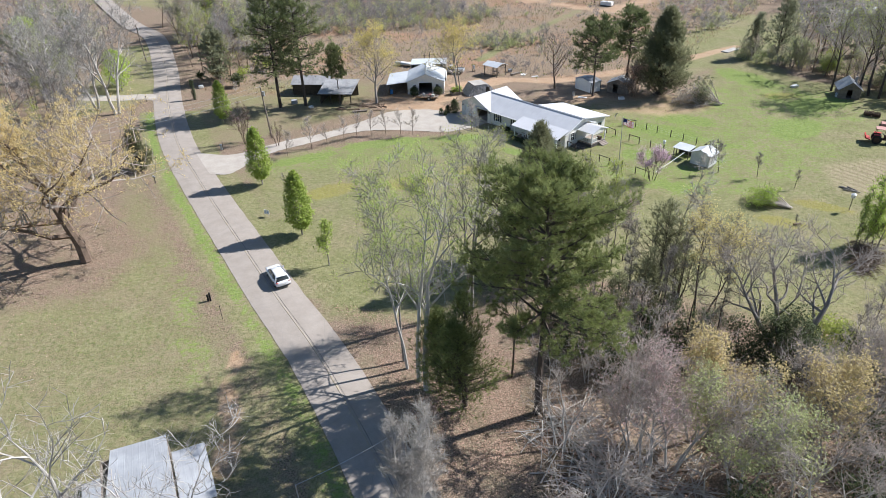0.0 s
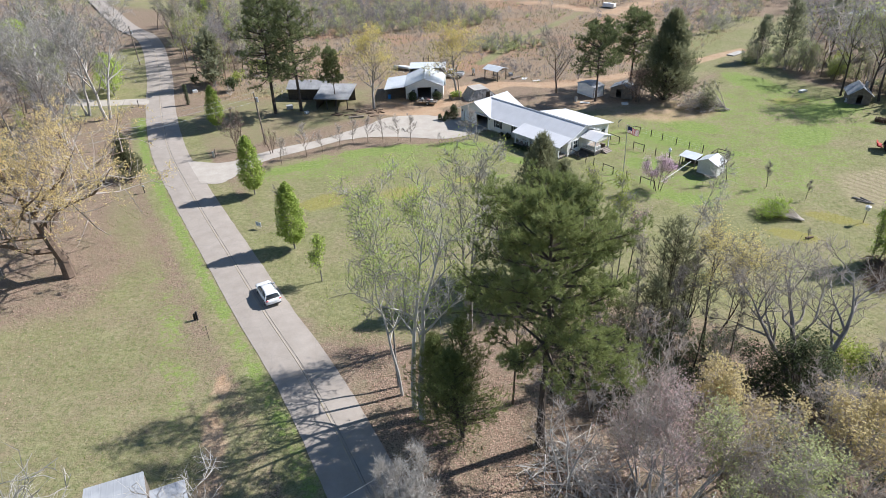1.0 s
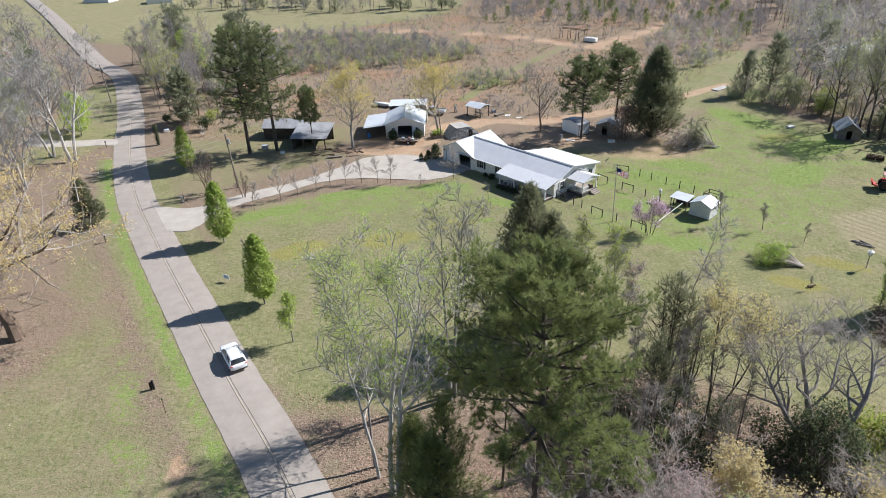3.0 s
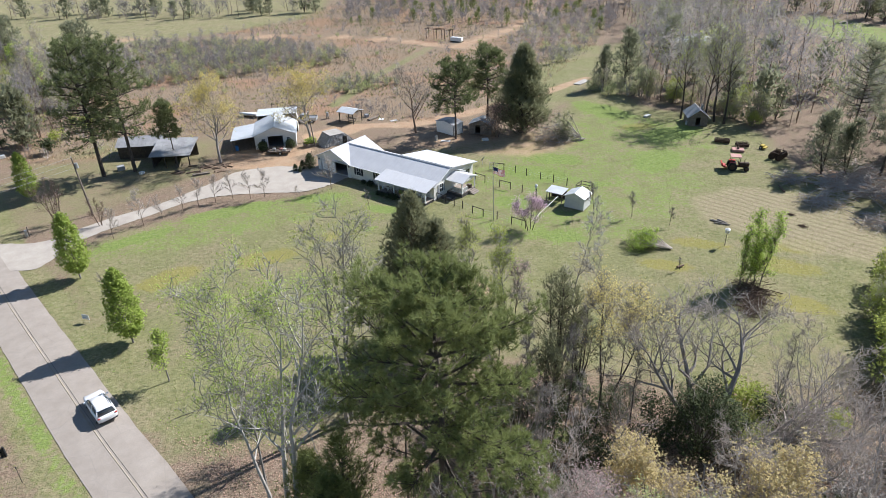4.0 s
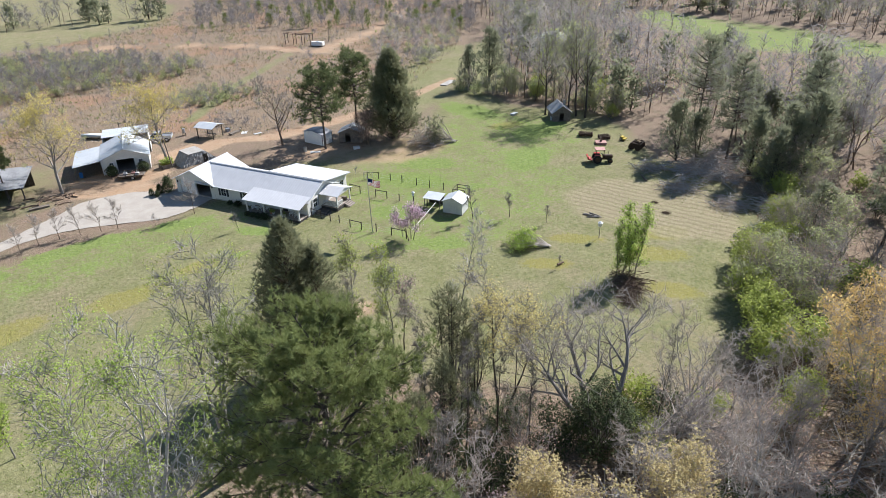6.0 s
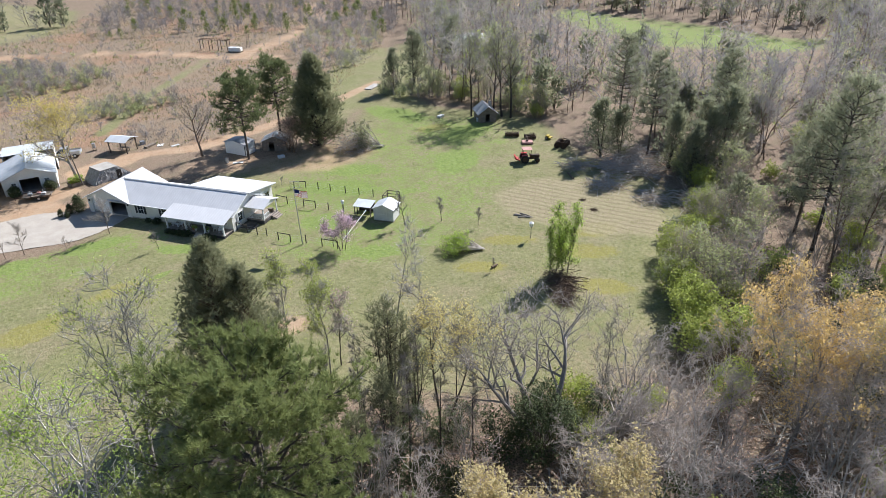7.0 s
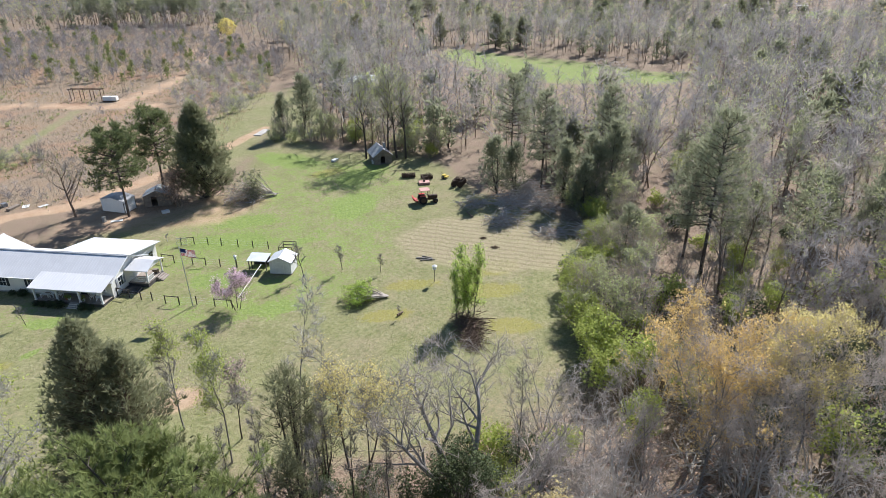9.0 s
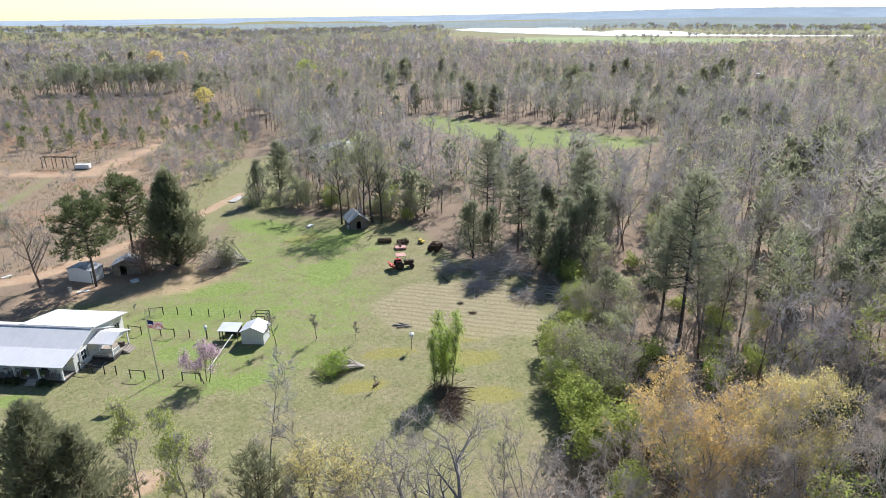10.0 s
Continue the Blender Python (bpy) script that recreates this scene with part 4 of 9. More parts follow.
def house():
    m = pose(17.4, 98.3, 0, 0, 0, -48.6)
    h = thing("house", m, "long white single-storey house with pale metal roofs", "house")
    E, R, F, B, RV = 2.65, 4.35, 2.15, 9.85, 6.0
    part("slab", boxes((-25.0, 0, F + 0.02, 12.8, -0.05, 0.22)), CONCRETE, h)
    # walls: main front, garage front with its gable, east gable end, back parts
    clad_wall("front_wall", h, (-17.3, F), (0, F), 0.2, E, 0.18, SIDING)
    clad_wall("garage_gable", h, (-25.0, F - 0.05), (-17.3, F - 0.05), 0.02, E, 0.2, SIDING, 0.2, (0.75, 6.95, 2.3), 4.25)
    clad_wall("east_wall", h, (0, F), (0, B), 0.2, E, 0.18, SIDING, gable=R - 0.08)
    clad_wall("west_wall", h, (-25.0, B), (-25.0, F), 0.02, E, 0.2, SIDING)
    clad_wall("back_wall", h, (-9.4, B), (-25.0, B), 0.02, E, 0.2, SIDING)
    clad_wall("addition_wall", h, (0.0, B), (0.0, 12.9), 0.2, 2.95, 0.18, SIDING)
    clad_wall("addition_wall", h, (0.0, 12.9), (-9.3, 12.9), 0.2, 2.9, 0.18, SIDING)
    clad_wall("addition_wall", h, (-9.3, 12.9), (-9.3, B), 0.2, 2.9, 0.18, SIDING)
    # infill between the low wall tops and the sloping addition roof
    part("addition_gable", prism([(-0.002, 6.0, 4.28), (-0.002, B, 2.66), (-0.002, B, 2.95), (-0.002, 12.9, 2.95), (-0.002, 12.9, 3.08)], (-0.14, 0, 0)), SIDING, h)
    part("garage_inside", boxes((-24.7, -17.6, F + 6.2, F + 6.35, 0.05, 2.5), (-17.6, -17.5, F + 0.3, F + 6.2, 0.05, 2.5), (-24.7, -17.6, F + 0.2, F + 6.2, 2.5, 2.56)), WOODGREY, h)
    part("garage_door", boxes(*[(-24.2, -21.3, F + 0.12, F + 0.17, z, z + 0.5) for z in (0.08, 0.6, 1.12, 1.64)]), WHITE, h, "closed white panelled garage door")
    part("door_post", boxes((-21.25, -21.0, F - 0.06, F + 0.2, 0.03, 2.3)), WHITE, h)
    # roofs
    o = 0.4
    drop = (R - E) / (RV - F)
    lo = E - drop * o
    part("main_roof_front", roof_plane((-21.1, F - o, lo), (0.45, F - o, lo), (0.45, RV, R), (-21.1, RV, R), 0.09), ROOF_WHITE, h)
    part("main_roof_back", roof_plane((0.45, B + o, lo), (-21.1, B + o, lo), (-21.1, RV, R), (0.45, RV, R), 0.09), ROOF_WHITE, h)
    part("ridge_cap", prism([(-20.9, RV - 0.18, R + 0.01), (-20.9, RV, R + 0.08), (-20.9, RV + 0.18, R + 0.01)], (21.4, 0, 0)), ROOF_GALV, h)
    GR, GC = 4.42, -21.15
    gd = (GR - E) / 3.85
    gl = E - gd * o
    part("garage_roof_east", roof_plane((GC + 3.85 + o, F - 0.55, gl), (GC + 3.85 + o, B + 0.5, gl), (GC, B + 0.5, GR), (GC, F - 0.55, GR), 0.09), ROOF_WHITE, h)
    part("garage_roof_west", roof_plane((GC - 3.85 - o, B + 0.5, gl), (GC - 3.85 - o, F - 0.55, gl), (GC, F - 0.55, GR), (GC, B + 0.5, GR), 0.09), ROOF_WHITE, h)
    part("garage_ridge_cap", prism([(GC - 0.18, F - 0.58, GR), (GC, F - 0.58, GR + 0.08), (GC + 0.18, F - 0.58, GR)], (0, B - F + 1.1, 0)), ROOF_WHITE, h)
    part("addition_roof", roof_plane((0.7, 13.3, 3.1), (-9.6, 13.3, 3.1), (-9.6, 6.12, 4.43), (0.7, 6.12, 4.43), 0.1, 0.5), ROOF_WHITE, h)
    part("fascia", boxes((0.46, 0.5, 6.2, 13.3, 2.96, 3.0)), WHITE, h)
    for s in (-1, 1):
        part("barge_board", prism([(0.46, RV + s * (RV - F + o), lo - 0.12), (0.46, RV + s * (RV - F + o), lo + 0.03), (0.46, RV, R + 0.03), (0.46, RV, R - 0.14)], (0.04, 0, 0)), WHITE, h)
    part("gutter", boxes((-17.0, -9.9, F - o - 0.1, F - o, lo - 0.1, lo)), WHITE, h)
    # front porch
    PE = 2.3
    part("porch_roof", roof_plane((-9.9, -0.3, PE), (0.35, -0.3, PE), (0.35, 2.75, 3.08), (-9.9, 2.75, 3.08), 0.1), ROOF_WHITE, h)
    for v in np.arange(0.0, 2.1, 0.15):
        part("floor_board", boxes((-9.5, 0, v, v + 0.142, 0.36, 0.42)), PLANK, h)
    part("porch_skirt", boxes((-9.45, -0.05, 0.03, 0.08, 0, 0.36), (-9.45, -9.4, 0.08, 2.1, 0, 0.36), (-0.1, -0.05, 0.08, 2.1, 0, 0.36)), SKIRT, h)
    part("porch_beam", boxes((-9.6, 0.1, 0.0, 0.14, PE - 0.28, PE - 0.1)), WHITE, h)
    for u in (-9.4, -6.3, -3.2, -0.1):
        part("porch_post", boxes((u - 0.09, u + 0.09, 0.0, 0.18, 0.42, PE - 0.28), (u - 0.13, u + 0.13, -0.04, 0.22, 0.42, 0.56), (u - 0.13, u + 0.13, -0.04, 0.22, PE - 0.38, PE - 0.28)), WHITE, h)
    for k in range(3):
        part("porch_step", boxes((-4.6, -3.2, -0.3 * (k + 1), -0.3 * k, 0, 0.36 - 0.12 * k)), CONCRETE, h)
    # openings
    window_part(h, pose(-15.5, F - 0.02, 0.95), 0.95, 1.25, SHUTTER)
    window_part(h, pose(-11.3, F - 0.02, 0.95), 0.95, 1.25, SHUTTER)
    window_part(h, pose(-6.9, F - 0.02, 1.35), 1.1, 0.75)
    window_part(h, pose(-1.6, F - 0.02, 1.1), 1.3, 1.1)
    door = part("front_door", boxes((-4.5, -3.55, F - 0.05, F, 0.42, 2.45), (-4.35, -4.08, F - 0.07, F - 0.05, 0.6, 1.3), (-3.97, -3.7, F - 0.07, F - 0.05, 0.6, 1.3)), SHUTTER, h, "dark panelled front door")
    part("door_glass", boxes((-4.3, -3.75, F - 0.07, F - 0.05, 1.5, 2.25)), GLASS, door)
    part("door_frame", boxes((-4.62, -4.5, F - 0.08, F, 0.42, 2.55), (-3.55, -3.43, F - 0.08, F, 0.42, 2.55), (-4.62, -3.43, F - 0.08, F, 2.45, 2.55)), WHITE, door)
    window_part(h, pose(0.02, 4.1, 1.0, 0, 0, 90), 0.95, 1.25, ROOF_GALV)
    window_part(h, pose(0.02, 11.4, 1.35, 0, 0, 90), 1.0, 0.9)
    part("side_door", boxes((0, 0.05, 6.9, 7.85, 0.55, 2.55)), WHITE, h)
    for u in (-24.6, -17.6):
        part("wall_lamp", boxes((u - 0.08, u + 0.08, F - 0.22, F - 0.05, 1.9, 2.2), bevel=0.02), BLACK, h)
    # side deck with its little gable roof
    for u in np.arange(0.02, 2.85, 0.15):
        part("deck_board", boxes((u, u + 0.142, 5.5, 9.3, 0.5, 0.55)), PLANK, h)
    part("deck_skirt", boxes((0.05, 2.9, 5.52, 5.57, 0, 0.5), (2.85, 2.9, 5.57, 9.28, 0, 0.5), (0.05, 2.9, 9.23, 9.28, 0, 0.5)), SKIRT, h)
    part("deck_roof_south", roof_plane((0.02, 5.2, 2.55), (3.3, 5.2, 2.55), (3.3, 7.35, 3.25), (0.02, 7.35, 3.25), 0.08), ROOF_WHITE, h)
    part("deck_roof_north", roof_plane((3.3, 9.5, 2.55), (0.02, 9.5, 2.55), (0.02, 7.35, 3.25), (3.3, 7.35, 3.25), 0.08), ROOF_WHITE, h)
    part("deck_gable", prism([(3.1, 5.5, 2.55), (3.1, 9.2, 2.55), (3.1, 7.35, 3.14)], (0.06, 0, 0)), WHITE, h)
    for v in (5.6, 9.1):
        part("deck_post", boxes((2.75, 2.9, v, v + 0.15, 0.55, 2.5)), WHITE, h)
    part("deck_rail", boxes((2.8, 2.86, 5.75, 7.2, 1.35, 1.42), (2.8, 2.86, 5.75, 7.2, 0.7, 0.76), *[(2.81, 2.85, v, v + 0.04, 0.76, 1.35) for v in np.arange(5.85, 7.2, 0.14)]), WHITE, h)
    part("deck_rail", boxes((0.3, 2.75, 5.62, 5.68, 1.35, 1.42), (0.3, 2.75, 5.62, 5.68, 0.7, 0.76), *[(u, u + 0.04, 5.63, 5.67, 0.76, 1.35) for u in np.arange(0.35, 2.75, 0.14)]), WHITE, h)
    for k in range(3):
        part("deck_step", boxes((2.92 + 0.3 * k, 3.2 + 0.3 * k, 7.5, 9.1, 0, 0.45 - 0.15 * k)), PLANK, h)
    part("landing", boxes((0.2, 1.9, 3.6, 5.2, 0.02, 0.32), (1.9, 2.3, 3.8, 5.0, 0.02, 0.16)), SKIRT, h)
    for u, v in ((-7.7, 1.0), (-6.6, 1.1), (-1.2, 0.9), (-2.2, 1.1)):
        chair(m @ pose(u, v, 0.42, 0, 0, u * 7 % 30))
    table = thing("porch_table", m @ pose(-8.6, 0.8, 0.42), "low white bench table on the porch", "table")
    part("tabletop", boxes((-0.6, 0.6, -0.25, 0.25, 0.42, 0.46), bevel=0.01), WHITE, table)
    for u in (-0.5, 0.45):
        part("leg", boxes((u, u + 0.06, -0.2, 0.2, 0, 0.42)), WHITE, table)
    for u in (-5.4, -3.0, -5.0):
        pot = thing("flower_pot", m @ pose(u, 0.5, 0.42), "small clay pot with a plant", "flower pot", "porch pots")
        part("pot", rods([((0, 0, 0), (0, 0, 0.3), 0.13, 0.19)], 12), CLAYPOT if u < -5.2 else WHITE, pot)
        rng = np.random.default_rng(int(-u * 10))
        part("plant", mesh_of("plant", *leaves_at(rng.normal(size=(60, 3)) * 0.14 + np.array([0, 0, 0.48]), 0.16, rng), [LEAF_GREEN]), None, pot)
    cushion = thing("storage_box", m @ pose(2.2, 8.6, 0.55), "brown wicker box on the side deck", "box")
    part("body", boxes((-0.35, 0.35, -0.25, 0.25, 0, 0.5), bevel=0.03), BARK_BROWN, cushion)
    part("lid", boxes((-0.37, 0.37, -0.27, 0.27, 0.5, 0.56), bevel=0.015), WOODGREY, cushion)
    # clipped low shrubs before the porch
    shrub = leafy_tree(201, 0.9, 0.7, 0.03, BARK_DARK, LEAF_DARK, 0.02, 700, 0.16, "ball")
    for u in (-9.0, -8.0, -6.9, -5.8, -2.5, -1.4, -12.5, -14.0):
        p = m @ Vector((u, -0.65 if u > -9.5 else 1.5, 0))
        plant("foundation_shrub", shrub, p.x, p.y, "low dark clipped shrub against the house", "shrub", u * 40, 0.8 + 0.2 * math.sin(u * 5), "foundation shrubs")
    bed = leafy_tree(202, 2.6, 1.1, 0.06, BARK_DARK, LEAF_DARK, 0.03, 1500, 0.2, "cone")
    for u, v, s in ((-26.6, 1.6, 1.0), (-27.4, 0.6, 0.6), (-28.0, -0.6, 0.45), (-26.8, -0.6, 0.4)):
        p = m @ Vector((u, v, 0))
        plant("bed_shrub", bed, p.x, p.y, "dark evergreen shrub in the drive-side bed", "shrub", u * 30, s, "bed shrubs")


house()


def garage():
    g = thing("garage", pose(-8.6, 131.9, 0, 0, 0, -1), "cream metal garage with pale ribbed roof and lean-to", "garage")
    W, D, E, P = 7.6, 9.0, 2.75, 4.2
    clad_wall("front_wall", g, (0, 0), (W, 0), 0, E, 0.15, SIDING, 0.3, (2.4, 5.2, 2.4), P)
    clad_wall("east_wall", g, (W, 0), (W, D), 0, E, 0.15, SIDING, 0.3)
    clad_wall("back_wall", g, (W, D), (0, D), 0, E, 0.15, SIDING, 0.3, None, P)
    clad_wall("west_wall", g, (0, D), (0, 0), 0, E, 0.15, SIDING, 0.3)
    part("floor_slab", boxes((0.15, W - 0.15, 0.15, D - 0.15, 0, 0.06)), CONCRETE, g)
    part("ceiling_lining", boxes((0.16, W - 0.16, 0.16, D - 0.16, E - 0.1, E - 0.04)), WOODGREY, g)
    s = (P - E) / (W / 2)
    part("roof_east", roof_plane((W + 0.3, -0.35, E - 0.3 * s), (W + 0.3, D + 0.35, E - 0.3 * s), (W / 2, D + 0.35, P + 0.03), (W / 2, -0.35, P + 0.03), 0.06, 0.3), ROOF_BLUE, g)
    part("roof_west", roof_plane((-0.3, D + 0.35, E - 0.3 * s), (-0.3, -0.35, E - 0.3 * s), (W / 2, -0.35, P + 0.03), (W / 2, D + 0.35, P + 0.03), 0.06, 0.3), ROOF_BLUE, g)
    part("ridge_cap", prism([(W / 2 - 0.2, -0.36, P), (W / 2, -0.36, P + 0.11), (W / 2 + 0.2, -0.36, P)], (0, D + 0.72, 0)), ROOF_BLUE, g)
    part("rear_roof", roof_plane((W + 0.5, D + 7.0, 3.3), (0.1, D + 7.0, 3.3), (0.1, D + 0.4, 3.75), (W + 0.5, D + 0.4, 3.75), 0.06, 0.3), ROOF_BLUE, g)
    part("rear_wall", boxes((0.2, 0.3, D + 0.3, D + 6.8, 0, 3.3), (W + 0.3, W + 0.4, D + 0.3, D + 6.8, 0, 3.3), (0.3, W + 0.3, D + 6.7, D + 6.8, 0, 3.25)), SIDING, g)
    part("lean_to_roof", roof_plane((-4.4, 8.5, 2.15), (-4.4, -0.2, 2.15), (-0.32, -0.2, 2.62), (-0.32, 8.5, 2.62), 0.06, 0.3), ROOF_BLUE, g)
    for v in (0.0, 2.8, 5.6, 8.2):
        part("lean_to_post", boxes((-4.3, -4.16, v, v + 0.14, 0, 2.1)), WOODGREY, g)
    part("lean_to_back", boxes((-4.2, -0.1, 8.3, 8.4, 0, 2.1)), ROOF_GALV, g)
    for u in (1.55, 6.2):
        window_part(g, pose(u, -0.03, 1.3), 0.6, 0.7)
    part("door_trim", boxes((2.28, 2.4, -0.04, 0, 0, 2.5), (5.2, 5.32, -0.04, 0, 0, 2.5), (2.4, 5.2, -0.04, 0, 2.4, 2.5)), WHITE, g)
    bench = thing("workbench", pose(-8.6, 131.9, 0.06, 0, 0, -1) @ pose(3.8, 7.5, 0), "cluttered workbench inside the dim garage", "workbench")
    part("bench_top", boxes((-1.5, 1.5, -0.4, 0.4, 0.85, 0.92)), WOODGREY, bench)
    for u in (-1.4, 1.3):
        part("leg", boxes((u, u + 0.1, -0.35, 0.35, 0, 0.85)), WOODGREY, bench)
    part("tool_case", boxes((-0.8, -0.3, -0.2, 0.2, 0.92, 1.25), bevel=0.03), RED, bench)
    ball = leafy_tree(203, 1.7, 0.95, 0.05, BARK_DARK, LEAF_DARK, 0.02, 1500, 0.18, "ball")
    for u in (1.4, 6.4):
        p = pose(-8.6, 131.9, 0, 0, 0, -1) @ Vector((u, -0.9, 0))
        plant("round_shrub", ball, p.x, p.y, "rounded dark evergreen shrub by the garage door", "shrub", u * 50, 1.0, "garage shrubs")
    barrel = thing("barrel", pose(-12.1, 132.6, 0), "blue plastic barrel under the lean-to", "barrel")
    part("body", rods([((0, 0, 0), (0, 0, 0.3), 0.27, 0.3), ((0, 0, 0.3), (0, 0, 0.6), 0.3, 0.3), ((0, 0, 0.6), (0, 0, 0.9), 0.3, 0.27)], 14), BLUE, barrel)
    part("hoop", rods([((0, 0, 0.28), (0, 0, 0.32), 0.315), ((0, 0, 0.58), (0, 0, 0.62), 0.315)], 14), BLUE, barrel)


garage()


def wheel(parent, x, y, r, w, name="wheel", rim_m=STEEL):
    t = part(name, rods([((x - w / 2, y, r), (x + w / 2, y, r), r)], 18), BLACK, parent)
    part("rim", rods([((x - w / 2 - 0.01, y, r), (x + w / 2 + 0.01, y, r), r * 0.58)], 14), rim_m, t)
    return t


def gable_shed(name, m, w, d, e, p, wall_m, roof_m, label, lap=0.2, door=None, over=0.2):
    s = thing(name, m, label, "shed")
    clad_wall("front_wall", s, (0, 0), (w, 0), 0.1, e, 0.1, wall_m, lap, door, p)
    clad_wall("side_wall", s, (w, 0), (w, d), 0.1, e, 0.1, wall_m, lap)
    clad_wall("back_wall", s, (w, d), (0, d), 0.1, e, 0.1, wall_m, lap, None, p)
    clad_wall("side_wall", s, (0, d), (0, 0), 0.1, e, 0.1, wall_m, lap)
    part("base", boxes((-0.02, w + 0.02, -0.02, d + 0.02, 0, 0.1)), WOODGREY, s)
    k = (p - e) / (w / 2)
    part("roof_slope", roof_plane((w + over, -over, e - over * k), (w + over, d + over, e - over * k), (w / 2, d + over, p + 0.03), (w / 2, -over, p + 0.03), 0.05, 0.3), roof_m, s)
    part("roof_slope", roof_plane((-over, d + over, e - over * k), (-over, -over, e - over * k), (w / 2, -over, p + 0.03), (w / 2, d + over, p + 0.03), 0.05, 0.3), roof_m, s)
    return s


# garden shed with its little run, by the fence
sh = gable_shed("garden_shed", pose(37.4, 92.4, 0, 0, 0, -47), 3.0, 2.6, 2.0, 2.65, SHEDWHITE, ROOF_BLUE, "small white sided garden shed with rusty-edged roof")
part("door", boxes((1.0, 2.0, -0.05, -0.024, 0.12, 1.95), (1.05, 1.95, -0.07, -0.05, 0.2, 0.3), (1.05, 1.95, -0.07, -0.05, 1.0, 1.08), (1.05, 1.95, -0.07, -0.05, 1.78, 1.88)), SHEDWHITE, sh)
part("eave_rust", boxes((3.16, 3.22, 0.2, 2.4, 1.8, 1.86)), IRON, sh)
run = thing("lean_to", pose(36.9, 94.2, 0, 0, 0, -47), "low metal-roofed animal shelter beside the shed", "shelter")
part("roof", roof_plane((-1.9, -0.2, 1.55), (0.9, -0.2, 1.55), (0.9, 2.0, 1.8), (-1.9, 2.0, 1.8), 0.05, 0.3), ROOF_BLUE, run)
for u in (-1.75, 0.7):
    for v in (0, 1.75):
        part("post", boxes((u, u + 0.1, v, v + 0.1, 0, 1.56 + 0.1 * v)), WOODGREY, run)
part("side_panel", boxes((-1.7, 0.75, 1.85, 1.9, 0, 1.3)), WOODDARK, run)
pen = thing("wire_pen", pose(41.2, 97.2, 0, 0, 0, -47), "small wooden-framed wire pen behind the shed", "pen")
for u in (0, 2.0):
    for v in (0, 2.0):
        part("post", boxes((u, u + 0.09, v, v + 0.09, 0, 1.2)), WOODDARK, pen)
for z in (0.6, 1.12):
    part("rail", boxes((0.09, 2.0, 0, 0.06, z, z + 0.08), (0.09, 2.0, 2.02, 2.08, z, z + 0.08)), WOODDARK, pen)
    part("rail", boxes((0, 0.06, 0.09, 2.0, z, z + 0.08), (2.02, 2.08, 0.09, 2.0, z, z + 0.08)), WOODDARK, pen)

ws = gable_shed("white_shed", pose(26.6, 132.6, 0, 0, 0, -57), 4.6, 2.7, 2.3, 2.75, WHITE, ROOF_OLD, "plain white storage shed with grey roof", 0.25)
for y in (-0.06, 2.66):
    part("corner_trim", boxes((4.58, 4.66, y, y + 0.08, 0.1, 2.3)), SHUTTER, ws)
part("door", boxes((4.602, 4.64, 0.7, 1.9, 0.15, 2.0), (4.64, 4.655, 0.8, 1.8, 1.0, 1.1)), WHITE, ws)
gable_shed("old_outbuilding", pose(32.6, 129.6, 0, 0, 0, -30), 4.4, 3.2, 2.0, 2.9, WOODGREY, ROOF_GALV, "weathered dark wooden outbuilding behind bushes", 0.18, (1.2, 2.2, 1.8))
cab = gable_shed("old_cabin", pose(75.6, 121.4, 0, 0, 0, -20), 3.6, 4.4, 2.0, 3.3, WOODGREY, ROOF_GALV, "small weathered wooden cabin at the wood's edge", 0.2, (1.3, 2.2, 1.8), 0.4)
part("chimney", boxes((2.6, 3.0, 2.4, 2.8, 2.4, 3.7)), STONE, cab)

# open picnic shelter
pv = thing("picnic_shelter", pose(10.6, 144.6, 0, 0, 0, -45), "open timber shelter with grey metal roof", "shelter")
part("roof_slope", roof_plane((-2.2, -1.9, 2.3), (2.2, -1.9, 2.3), (2.2, 0, 2.9), (-2.2, 0, 2.9), 0.05, 0.3), ROOF_BLUE, pv)
part("roof_slope", roof_plane((2.2, 1.9, 2.3), (-2.2, 1.9, 2.3), (-2.2, 0, 2.9), (2.2, 0, 2.9), 0.05, 0.3), ROOF_BLUE, pv)
for u in (-1.9, 1.75):
    for v in (-1.5, 1.35):
        part("post", boxes((u, u + 0.15, v, v + 0.15, 0, 2.36)), WOODDARK, pv)
    part("tie_beam", boxes((u, u + 0.12, -1.6, 1.6, 2.25, 2.37)), WOODDARK, pv)
pt = thing("picnic_table", pose(10.8, 144.4, 0, 0, 0, -40), "grey wooden picnic table under the shelter", "table")
part("tabletop", boxes(*[(-0.9, 0.9, v, v + 0.13, 0.72, 0.76) for v in np.arange(-0.4, 0.4, 0.15)]), WOODGREY, pt)
for v in (-0.75, 0.5):
    part("bench", boxes((-0.9, 0.9, v, v + 0.25, 0.42, 0.46)), WOODGREY, pt)
for u in (-0.7, 0.65):
    part("trestle", boxes((u, u + 0.06, -0.7, 0.7, 0.36, 0.42), (u, u + 0.06, -0.35, -0.25, 0, 0.72), (u, u + 0.06, 0.25, 0.35, 0, 0.72)), WOODGREY, pt)

